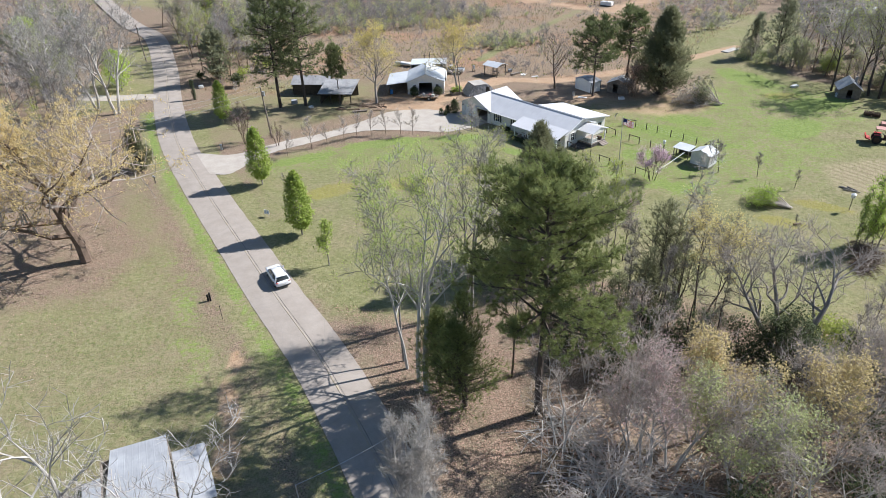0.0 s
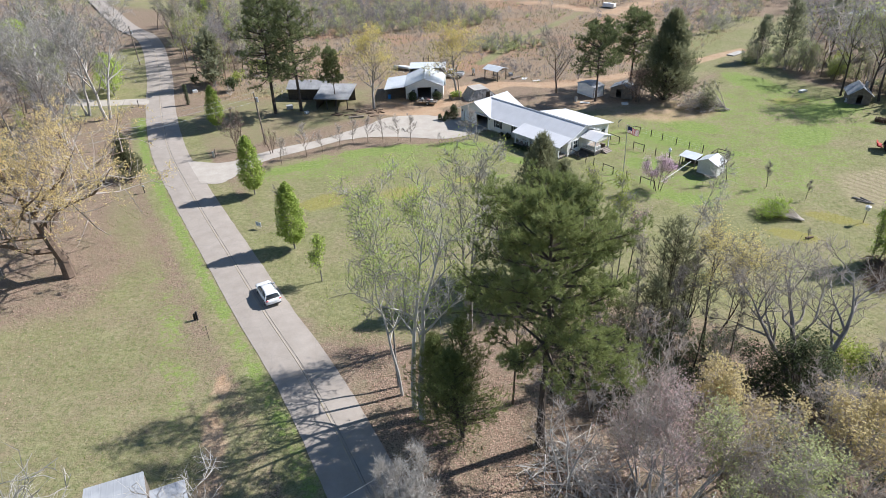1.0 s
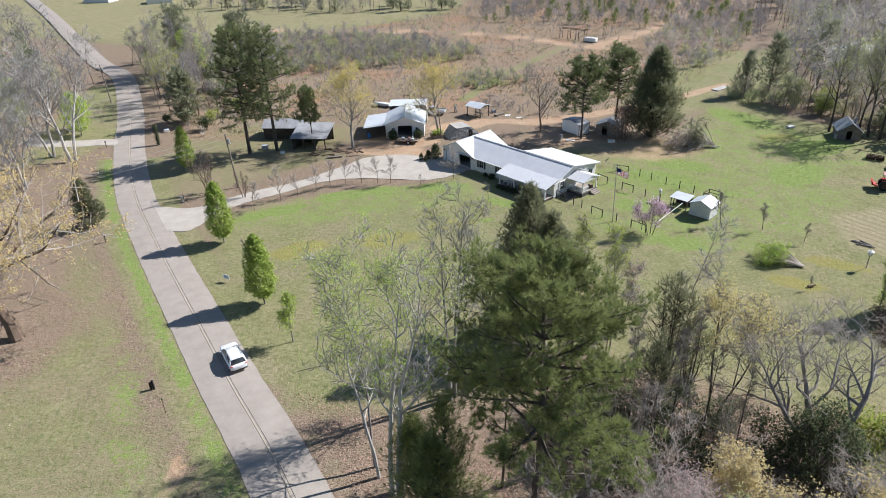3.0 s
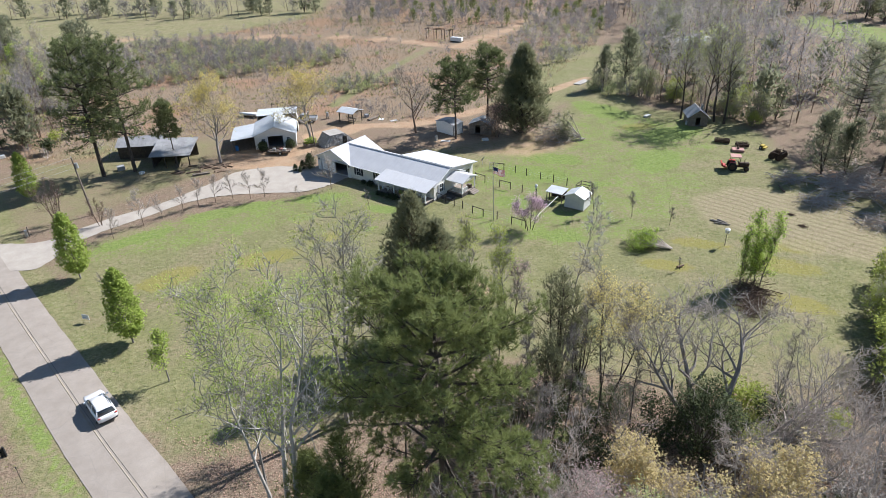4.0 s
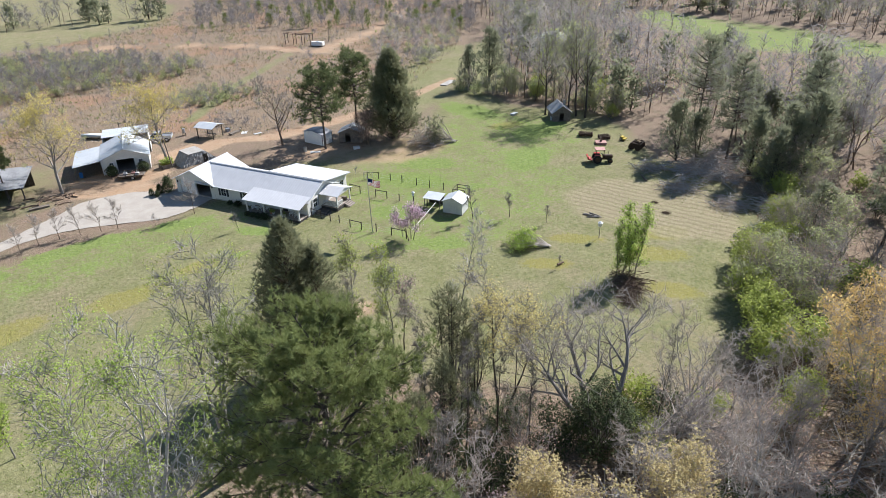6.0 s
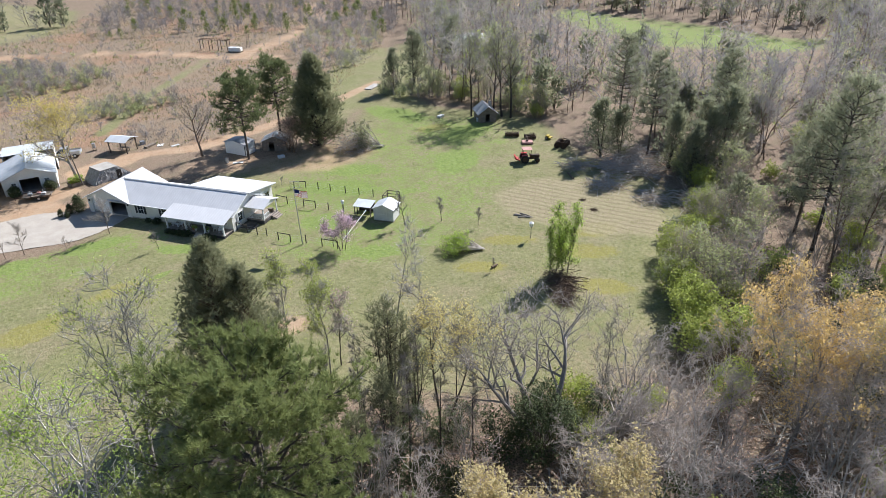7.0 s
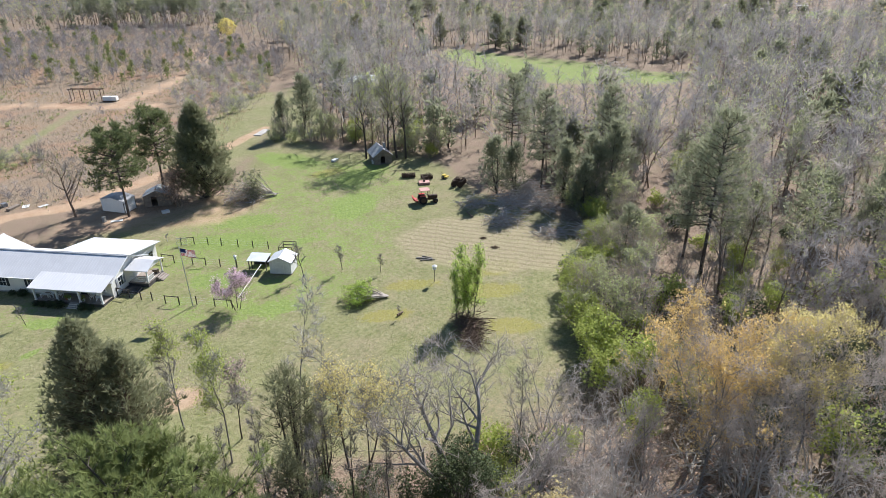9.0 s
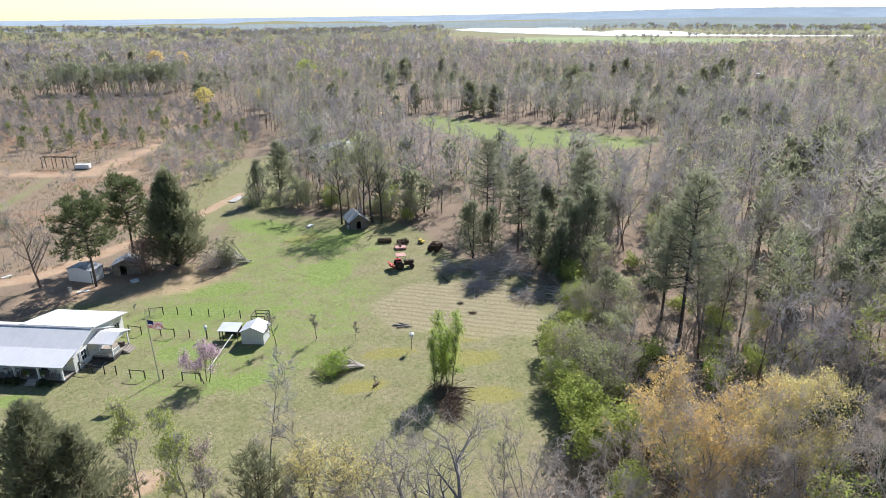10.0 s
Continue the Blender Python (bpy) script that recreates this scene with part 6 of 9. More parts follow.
mailbox(-64.2, 132.2, 20, BLACK, "black mailbox on a dark wooden post")
mailbox(-46.0, 90.4, 60, SHEDWHITE, "white mailbox on a post by the road")
sg = thing("yard_sign", pose(-25.6, 78.2, 0, 0, 0, -25), "small white yard sign on wire legs", "sign")
part("board", boxes((-0.45, 0.45, -0.015, 0.015, 0.4, 1.05)), WHITE, sg)
for x in (-0.3, 0.3):
    part("leg", rods([((x, 0, 0), (x, 0, 0.45), 0.012)], 6), STEEL, sg)
for z in (0.6, 0.72, 0.85):
    part("text_bar", boxes((-0.32, 0.32, -0.02, -0.015, z, z + 0.05)), BLUE, sg)
stub = thing("gate_stub", pose(-27.4, 58.3, 0), "pair of short dark posts in the verge", "post")
for x in (-0.13, 0.13):
    part("post", boxes((x - 0.09, x + 0.09, -0.09, 0.09, 0, 0.95 + x), bevel=0.015), BLACK, stub)
stake = thing("marker_stake", pose(-24.9, 54.8, 0), "thin dark stake with a small cap", "stake")
part("rod", rods([((0, 0, 0), (0.03, 0, 1.7), 0.03, 0.02)], 6), WOODDARK, stake)
part("cap", rods([((0.03, 0, 1.66), (0.03, 0, 1.78), 0.06)], 8), BLACK, stake)
ped = thing("utility_pedestal", pose(-39.6, 103.6, 0), "grey-green cable pedestal and short post", "pedestal")
part("cabinet", boxes((-0.15, 0.15, -0.15, 0.15, 0, 0.9), (-0.17, 0.17, -0.17, 0.17, 0.9, 0.98), bevel=0.02), STEEL, ped)
part("post", boxes((0.3, 0.42, -0.06, 0.06, 0, 1.5)), WOODGREY, ped)
snag = thing("ivy_stump", pose(-54.0, 132.6, 0), "tall dead stump wrapped in dark ivy", "stump")
part("stump", rods([((0, 0, 0), (0.1, 0, 4.3), 0.22, 0.16)], 8), BARK_DARK, snag)
srng = np.random.default_rng(220)
sa, sz = srng.uniform(0, 6.283, 900), srng.uniform(0.1, 4.3, 900)
part("ivy", mesh_of("ivy", *leaves_at(np.stack([np.cos(sa) * 0.33, np.sin(sa) * 0.33, sz], 1), 0.2, srng), [LEAF_DARK]), None, snag)
wb = thing("white_box", pose(-55.4, 141.0, 0, 0, 0, 30), "low white utility box on the verge", "box")
part("body", boxes((-0.5, 0.5, -0.4, 0.4, 0, 0.6), bevel=0.05), SHEDWHITE, wb)

# ---- yard fence ----
def fence_row(label, posts, braces):
    f = thing("fence", pose(0, 0, 0), label, "fence", "yard fences")
    for x, y in posts:
        part("post", rods([((x, y, 0), (x, y, 1.25), 0.07)], 8), WOODDARK, f)
    for a, b in braces:
        part("brace_rail", rods([((*a, 1.15), (*b, 1.15), 0.055)], 8), WOODDARK, f)
    for (ax, ay), (bx, by) in zip(posts[:-1], posts[1:]):
        for z in (0.35, 0.7, 1.05):
            part("strand", mesh_of("strand", *tubes([(ax, ay, z)], [(bx, by, z)], np.array([0.007]), np.array([0.007]), 3), [STEEL]), None, f)


fence_row("dark wooden post and wire fence before the house", [(19.6, 100.2), (20.6, 98.6), (21.6, 97.2), (22.6, 96.0), (23.6, 94.0), (24.8, 92.5), (26.5, 91.1), (28.0, 89.0), (29.5, 87.2)], [((19.6, 100.2), (20.6, 98.6)), ((23.6, 94.0), (24.8, 92.5)), ((28.0, 89.0), (29.5, 87.2))])
fence_row("dark post and wire fence across the side yard", [(27.5, 106.4), (28.6, 104.7), (30.4, 102.4), (31.7, 100.9), (33.1, 99.2), (34.7, 97.2), (36.2, 95.5)], [((27.5, 106.4), (28.6, 104.7)), ((30.4, 102.4), (31.7, 100.9))])
fence_row("dark post and wire fence at the yard's back", [(31.6, 110.0), (33.2, 109.0), (34.7, 107.4), (36.1, 105.7), (37.8, 103.6), (39.3, 101.7), (40.9, 99.9)], [((31.6, 110.0), (33.2, 109.0))])
gate = thing("wire_gate", pose(31.0, 110.2, 0, 0, 0, -30), "small mesh panel gate leaning at the corner", "gate")
part("gate_frame", rods([((0, 0, 0.1), (1.5, 0, 0.1), 0.03), ((0, 0, 1.2), (1.5, 0, 1.2), 0.03), ((0, 0, 0.1), (0, 0, 1.2), 0.03), ((1.5, 0, 0.1), (1.5, 0, 1.2), 0.03)], 6), STEEL, gate)
part("mesh_panel", rods([((x, 0, 0.1), (x, 0, 1.2), 0.008) for x in np.arange(0.1, 1.5, 0.1)], 4), STEEL, gate)


def post_box(name, x, y, high, label, category, r=0.22):
    b = thing(name, pose(x, y, 0), label, category)
    part("post", rods([((0, 0, 0), (0, 0, high), 0.045)], 8), WOODGREY, b)
    part("house", rods([((0, 0, high), (0, 0, high + 0.45), r)], 8), WHITE, b)
    part("roof", rods([((0, 0, high + 0.45), (0, 0, high + 0.68), r * 1.35, 0.03)], 8), WHITE, b)
    part("entry", rods([((0, -r - 0.01, high + 0.22), (0, -r + 0.05, high + 0.22), 0.05)], 8), DARK, b)


post_box("bird_house", 53.0, 75.6, 1.9, "white round bird house on a post", "bird house", 0.28)
post_box("bird_house", 29.2, 88.0, 1.7, "white bird house on a fence post", "bird house")
post_box("post_lamp", 34.7, 97.4, 1.35, "white capped lamp on a fence post", "lamp", 0.2)
beam = thing("white_pole", pose(0, 0, 0), "long white pole propped against the shed run", "pole")
part("pole", rods([((30.9, 88.6, 0.35), (36.6, 93.2, 1.5), 0.045)], 8), WHITE, beam)
fp = thing("flagpole", pose(26.0, 91.2, 0, 0, -1.5, 0), "tall steel flagpole with striped flag", "flagpole")
part("pole", rods([((0, 0, 0), (0, 0, 8.2), 0.07, 0.04)], 10), STEEL, fp)
part("finial", rods([((0, 0, 8.2), (0, 0, 8.34), 0.07)], 8), STEEL, fp)


def cloth(x0, x1, z0, z1):
    """A wind-blown strip of the flag."""
    bm = bmesh.new()
    n = 10
    rows = [[bm.verts.new((x0 + (x1 - x0) * k / n, 0.12 * math.sin((x0 + (x1 - x0) * k / n) * 4.2), z - 0.16 * (x0 + (x1 - x0) * k / n))) for k in range(n + 1)] for z in (z0, z1)]
    for k in range(n):
        bm.faces.new((rows[0][k], rows[0][k + 1], rows[1][k + 1], rows[1][k]))
    bmesh.ops.solidify(bm, geom=bm.faces[:], thickness=0.006)
    return bm


flag = part("flag", cloth(0.06, 1.75, 8.1 - 1.0, 8.1 - 0.993), WHITE, fp, m=pose(0, 0, 0, 0, 0, -40))
for k in range(13):
    z = 8.1 - 1.0 / 13 * (k + 1)
    part("stripe", cloth(0.72 if k < 7 else 0.06, 1.75, z, z + 1.0 / 13), FLAGRED if k % 2 == 0 else WHITE, flag)
part("canton", cloth(0.06, 0.72, 8.1 - 7 / 13, 8.1), FLAGBLUE, flag)
dish = thing("satellite_dish", pose(30.4, 112.6, 0, 0, 0, 40), "small grey satellite dish on a short mast", "dish")
part("mast", rods([((0, 0, 0), (0, 0, 1.0), 0.04)], 8), STEEL, dish)
part("reflector", rods([((0, -0.1, 1.1), (0, 0.0, 1.15), 0.42, 0.2)], 14), STEEL, dish)

# ---- far field things ----
tank = thing("water_tank", pose(52.6, 220.8, 0, 0, 0, -42), "white box tank on skids in the field", "tank")
part("body", boxes((-2.0, 2.0, -0.8, 0.8, 0.2, 1.4), bevel=0.1), WHITE, tank)
part("skid", boxes((-2.1, 2.1, -0.7, -0.5, 0, 0.2), (-2.1, 2.1, 0.5, 0.7, 0, 0.2)), IRON, tank)
part("lid", boxes((-0.4, 0.4, -0.3, 0.3, 1.4, 1.5), bevel=0.03), ROOF_BLUE, tank)
arbor = thing("timber_rack", pose(48.0, 226.5, 0, 0, 0, -42), "long rust-brown pole rack in the field", "rack")
for x in (-4.5, -1.5, 1.5, 4.5):
    for y in (-0.9, 0.9):
        part("pole", rods([((x, y, 0), (x, y, 3.2), 0.09)], 6), IRON, arbor)
    part("tie", rods([((x, -1.1, 3.2), (x, 1.1, 3.2), 0.07)], 6), IRON, arbor)
for y in (-0.9, 0.9):
    part("beam", rods([((-5, y, 3.3), (5, y, 3.3), 0.08)], 6), IRON, arbor)
ladder = thing("ladder_frame", pose(57.5, 224.5, 0, 0, 0, -42), "leaning grey ladder stand beside the tank", "stand")
for x in (-0.5, 0.5):
    part("rail", rods([((x, 0, 0), (x * 0.8, 0.8, 4.0), 0.06)], 6), WOODGREY, ladder)
for k in range(7):
    part("rung", rods([((-0.5, 0.1 + 0.1 * k, 0.5 + 0.5 * k), (0.5, 0.1 + 0.1 * k, 0.5 + 0.5 * k), 0.04)], 6), WOODGREY, ladder)
stand = thing("hunting_stand", pose(406.8, 174.4, float(ground_height(np.array(406.8), np.array(174.4)))), "dark box hunting stand on tall legs", "stand")
part("cabin", boxes((-2.0, 2.0, -2.0, 2.0, 3.0, 5.6), bevel=0.05), WOODDARK, stand)
part("roof", boxes((-2.3, 2.3, -2.3, 2.3, 5.6, 5.8)), ROOF_GALV, stand)
for x in (-1.8, 1.6):
    for y in (-1.8, 1.6):
        part("leg", boxes((x, x + 0.2, y, y + 0.2, -0.5, 3.0)), WOODDARK, stand)
slab_ob = thing("track_slab", pose(69.5, 159.5, 0, 0, 0, 38), "pale concrete ford slab on the dirt track", "slab")
part("slab", boxes((-2.6, 2.6, -0.9, 0.9, 0.0, 0.22), bevel=0.04), CONCRETE, slab_ob)

# ---- loose clutter ----
log_bm = rods([((-1, 0, 0), (1, 0.04, 0.02), 0.16, 0.12)], 9)
log_mesh = bpy.data.meshes.new("log")
log_bm.to_mesh(log_mesh), log_bm.free()
log_mesh.materials.append(BARK_BROWN)
pole_mesh = log_mesh.copy()
pole_mesh.name = "pole"
pole_mesh.materials[0] = BARK_GREY
crng = random.Random(77)
for k in range(34):
    o = new("log", log_mesh)
    s = crng.uniform(0.35, 0.9)
    o.matrix_basis = pose(crng.uniform(-22.5, -13.0), crng.uniform(121.8, 126.6), 0.14 * s, 0, crng.uniform(-4, 4), crng.uniform(0, 180)) @ Matrix.Diagonal((s, s, s, 1))
    tagged(o, "cut brown log lying by the old shed", "log", "scattered logs")
for x, y, a, s in ((74.6, 46.2, 40, 3.0), (75.4, 45.8, 52, 2.6), (74.0, 46.9, 32, 2.2), (72.2, 89.4, 70, 1.2), (44.4, 72.0, 10, 0.5), (60.5, 48.5, 140, 2.2)):
    o = new("log", log_mesh)
    o.matrix_basis = pose(x, y, 0.16, 0, 0, a) @ Matrix.Diagonal((s, 1, 1, 1))
    tagged(o, "long fallen log lying on dry leaves", "log", "fallen logs")
for x, y, a, s in ((56.3, 81.7, -62, 1.15), (56.6, 81.3, -55, 1.0), (56.0, 82.0, -48, 0.9), (56.8, 81.8, -70, 0.8), (56.0, 81.3, -36, 0.7)):
    o = new("pole", pole_mesh)
    o.matrix_basis = pose(x, y, 0.1, 0, 0, a) @ Matrix.Diagonal((s, 0.6, 0.6, 1))
    tagged(o, "thin grey pole lying in a heap on the lawn", "pole", "poles heaped on the lawn")
SCRAPS = [("board_stack", 15.2, 144.6, 40, (-1.2, 1.2, -0.4, 0.4, 0, 0.3), WOODGREY, "stack of weathered boards by the drive"), ("loose_sheet", 17.0, 144.0, 70, (-0.7, 0.7, -0.5, 0.5, 0, 0.08), SHEDWHITE, "white panel lying in the weeds"), ("scrap_crate", 14.2, 146.6, 20, (-0.4, 0.4, -0.4, 0.4, 0, 0.6), ROOF_GALV, "grey metal crate near the shelter"), ("loose_sheet", 19.4, 142.2, 15, (-0.8, 0.8, -0.3, 0.3, 0, 0.06), SHEDWHITE, "white panel lying in the weeds"), ("stone_block", 25.4, 127.4, 30, (-0.25, 0.25, -0.2, 0.2, 0, 0.9), CONCRETE, "pale upright stone by the bare tree"), ("loose_sheet", 27.0, 126.4, -20, (-0.9, 0.9, -0.35, 0.35, 0, 0.06), SHEDWHITE, "white panel lying in the weeds"), ("white_tub", 34.4, 124.6, 0, (-0.6, 0.6, -0.35, 0.35, 0, 0.4), SHEDWHITE, "white tub by the old outbuilding"), ("stone_block", 71.0, 129.3, 25, (-0.8, 0.8, -0.4, 0.4, 0, 0.35), SHEDWHITE, "pale flat stone on the lawn"), ("scrap_crate", -31.8, 128.0, 20, (-0.6, 0.6, -0.5, 0.5, 0, 0.7), ROOF_GALV, "grey metal crate under the pines"), ("white_tub", -27.8, 124.8, 50, (-0.4, 0.4, -0.3, 0.3, 0, 0.4), SHEDWHITE, "white tub under the pines"), ("white_tub", 76.2, 122.6, 50, (-0.5, 0.5, -0.4, 0.4, 0, 0.6), SHEDWHITE, "white tub beside the cabin"), ("board_stack", -17.6, 121.6, 10, (-1.4, 1.4, -0.3, 0.3, 0, 0.25), WOODGREY, "stack of weathered boards by the drive")]
for name, x, y, a, b, mt, label in SCRAPS:
    t = thing(name, pose(x, y, 0, 0, 0, a), label, name.replace("_", " "))
    x0, x1, y0, y1, z0, z1 = b
    part("body", boxes((x0, x1, y0, y1, z0, z1), bevel=0.02), mt, t)
    part("top_edge", boxes((x0 - 0.03, x1 + 0.03, y0 - 0.03, y0 + 0.03, z1, z1 + 0.04), (x0 - 0.03, x1 + 0.03, y1 - 0.03, y1 + 0.03, z1, z1 + 0.04)), mt, t)


# trees of the near line and the yard
plant("pine_tree", pine_tree(11, 22.4, 5.6, 0.36, 0.42, 15, 0.4, 20, BARK_DARK, LEAF_PINE, 1.9, 0.018, 34, 0.95, 4, -0.02), 7.0, 40.2, "tall dark green pine with a full crown", turn=40)
plant("cedar_tree", cedar_tree(12, 17.6, 6.6, 0.28, BARK_BROWN, LEAF_CEDAR, 0.05, 5200, 0.5, 14, 5, 0.032, 0.9), 9.4, 63.4, "dark multi-spired red cedar behind the pine")
for seed, x, y, h, r, bm_, tilt in ((21, -4.6, 46.3, 19.0, 0.2, BARK_PALE, (-0.09, 0.12)), (221, -3.4, 44.6, 20.0, 0.28, BARK_PALE, (-0.06, 0.12)), (222, -2.7, 43.4, 20.5, 0.32, BARK_PALE, (0.0, 0.16)), (223, -5.0, 47.4, 17.0, 0.15, BARK_GREY, (-0.12, 0.06))):
    plant("sweetgum_tree", bare_tree(seed, h, 5.6, r, bm_, BARK_PALE, LEAF_SPRING, 4, 0.15, 2, 0.9, 0.014, stout=1.25, kids=(10, 5, 4), base=0.3, up=0.65, bend=0.16, lean=tilt, gaps=0.2), x, y, "pale grey leaning tree budding lime green", "tree", 0, 1.0, "pale roadside trees")
W2 = bare_tree(22, 20.5, 4.4, 0.22, BARK_GREY, BARK_PALE, LEAF_LIME, 1, 0.17, 2, 0.9, 0.011, stems=3, kids=(9, 6, 4), base=0.4, up=0.8, bend=0.1, splay=0.06)
plant("sweetgum_tree", W2, 1.6, 55.5, "slender pale grey tree with lime green top")
plant("cedar_tree", cedar_tree(23, 12.0, 4.8, 0.17, BARK_DARK, LEAF_PINE, 0.1, 1300, 0.6, 12, 3, 0.022, 1.0), 0.8, 41.2, "wispy green cedar beside the pale trees")
plant("cedar_tree", cedar_tree(24, 9.0, 3.2, 0.14, BARK_DARK, LEAF_PINE, 0.1, 700, 0.55, 12, 2, 0.022, 1.0), -1.4, 43.2, "young green cedar under the roadside trees")
plant("cedar_tree", cedar_tree(25, 12.0, 3.6, 0.16, BARK_DARK, LEAF_CEDAR, 0.3, 420, 0.6, 12, 5, 0.026, 1.0), 21.6, 55.8, "scrubby dark cedar among bare trunks")
SCRUB = cedar_tree(250, 9.5, 2.8, 0.14, BARK_DARK, LEAF_CEDAR, 0.3, 300, 0.6, 12, 4, 0.026, 1.0)
for x, y, z in ((18.6, 51.0, 1.0), (23.4, 54.8, 0.85), (15.2, 48.6, 0.9)):
    plant("cedar_tree", SCRUB, x, y, "scrubby cedar in the tangled tree line", "tree", x * 50, z, "scrub cedars")
plant("maple_tree", bare_tree(26, 13.8, 4.4, 0.14, BARK_DARK, BARK_GREY, LEAF_GOLD, 3, 0.176, 2, 0.8, 0.016, stems=2, kids=(8, 5, 4), base=0.45, up=0.8), 24.4, 51.4, "dark-stemmed tree with yellow-tan spring buds")
plant("oak_tree", bare_tree(27, 13.0, 6.6, 0.46, BARK_GREY, BARK_TWIG, None, 0, 0.1, 2, 0.9, 0.016, stems=5, kids=(8, 6, 4), base=0.35, up=0.7, bend=0.2, splay=0.75), 30.6, 45.2, "broken spreading bare oak with dark limbs")
plant("ivy_thicket", bush(28, 8.6, 3.2, LEAF_DARK, 8000, 0.16, 30, BARK_DARK), 29.8, 44.6, "dark ivy mass round the oak trunk", "shrub")
for x, y, z in ((33.2, 42.4, 0.8), (34.6, 44.6, 0.7), (32.4, 39.6, 0.75)):
    plant("vine_shrub", bush(280, 5.6, 2.6, LEAF_LIME, 1500, 0.22, 20), x, y, "fresh green vine tangle beside the ivied oak", "shrub", x * 40, z, "green vine tangle")
plant("sweetgum_tree", bare_tree(29, 13.5, 2.6, 0.11, BARK_GREY, BARK_PALE, LEAF_LIME, 2, 0.189, 2, 0.7, 0.011, kids=(12, 5, 4), base=0.35, up=0.9), 18.2, 62.2, "slim bare tree with a squirrel nest and lime buds")
plant("sweetgum_tree", bare_tree(30, 10.5, 2.2, 0.1, BARK_GREY, BARK_GREY, LEAF_LIME, 3, 0.189, 2, 0.7, 0.011, kids=(12, 5, 4), base=0.25, up=0.9), 16.6, 69.2, "slim young tree budding yellow green")
plant("sweetgum_tree", bare_tree(31, 16.2, 2.8, 0.13, BARK_GREY, BARK_PALE, None, 0, 0.135, 2, 0.8, 0.011, kids=(10, 5, 4), base=0.45, up=0.6), 23.2, 58.6, "tall thin bare pale-twigged tree")
plant("sapling", bare_tree(32, 9.5, 2.2, 0.09, BARK_DARK, BARK_GREY, LEAF_ROSE, 1, 0.162, 2, 0.7, 0.011, kids=(10, 5, 4), base=0.3, up=0.8), 20.2, 64.5, "slim bare sapling with rosy buds")
plant("maple_tree", bare_tree(33, 13.0, 6.4, 0.2, BARK_GREY, BARK_TWIG, LEAF_ORANGE, 8, 0.16, 2, 0.9, 0.016, stems=4, kids=(8, 5, 4), base=0.12, up=0.75, gaps=0.1), 50.6, 35.6, "wide-crowned tree flushed golden orange")
plant("maple_tree", bare_tree(34, 12.5, 5.6, 0.18, BARK_GREY, BARK_TWIG, LEAF_GOLD, 8, 0.16, 2, 0.9, 0.016, stems=3, kids=(8, 5, 4), base=0.12, up=0.75, gaps=0.2), 57.0, 31.4, "golden budding tree at the wood's edge")
plant("maple_tree", bare_tree(35, 8.6, 3.6, 0.14, BARK_GREY, BARK_TWIG, LEAF_STRAW, 4, 0.189, 2, 0.8, 0.009, stout=0.55, stems=2, kids=(10, 6, 4), base=0.35, up=0.8, gaps=0.5), 20.8, 36.8, "tree covered with pale tan spring tassels")
plant("maple_tree", bare_tree(36, 8.6, 3.8, 0.16, BARK_GREY, BARK_TWIG, LEAF_STRAW, 4, 0.189, 2, 0.8, 0.009, stout=0.55, stems=2, kids=(10, 6, 4), base=0.3, up=0.8, gaps=0.4), 27.2, 34.4, "lower tree with tan spring tassels")
plant("sweetgum_tree", bare_tree(37, 9.2, 4.2, 0.16, BARK_PALE, BARK_TWIG, LEAF_HAZE, 3, 0.17, 2, 0.8, 0.01, stout=0.7, stems=3, kids=(10, 6, 4), base=0.35, up=0.8, gaps=0.4), 20.4, 30.8, "bushy tree in fresh yellow-green leaf")
plant("plum_tree", bare_tree(38, 9.4, 5.2, 0.16, BARK_PALE, BARK_TWIG, LEAF_ROSE, 1, 0.14, 2, 0.8, 0.009, stout=0.55, stems=3, kids=(10, 7, 4), base=0.3, up=0.9), 14.6, 33.8, "grey-twigged tree with rosy buds")
plant("oak_tree", bare_tree(41, 17.5, 14.5, 0.8, BARK_BROWN, BARK_TWIG, LEAF_OAK, 9, 0.22, 3, 0.9, 0.016, kids=(17, 8, 5), base=0.22, up=0.2, bend=0.2, gaps=-0.3), -45.8, 67.6, "broad old oak with gold-tan young leaves")
plant("sycamore_tree", bare_tree(42, 19.5, 7.4, 0.34, BARK_PALE, BARK_PALE, None, 0, 0.135, 1, 0.9, 0.012, stout=1.1, stems=3, kids=(8, 5, 3), base=0.3, up=0.9, bend=0.2, splay=0.26), -26.5, 24.0, "tall bare white-barked tree by the metal roof")
plant("sycamore_tree", bare_tree(43, 14.8, 4.6, 0.16, BARK_PALE, BARK_PALE, None, 0, 0.135, 1, 0.9, 0.012, stout=0.9, stems=3, kids=(7, 5, 3), base=0.35, up=0.9, bend=0.2, splay=0.24), -18.4, 24.6, "white-barked bare tree leaning over the metal roof")
ROADBARE = bare_tree(421, 20.0, 7.5, 0.34, BARK_PALE, BARK_PALE, None, 0, 0.1, 2, 1.1, 0.028, stems=2, kids=(11, 6, 4), base=0.25, up=0.7, bend=0.16, splay=0.12)
for x, y, z in ((-67.0, 124.6, 1.0), (-72.5, 127.5, 0.95), (-77.0, 121.5, 0.9), (-84.0, 131.0, 0.95), (-69.0, 112.0, 0.75)):
    plant("sycamore_tree", ROADBARE, x, y, "tall pale bare tree beside the country road", "tree", x * 41, z, "pale roadside trees")
LIMETREE = leafy_tree(422, 9.0, 3.0, 0.14, BARK_GREY, LEAF_SPRING, 0.12, 2600, 0.3, "ball")
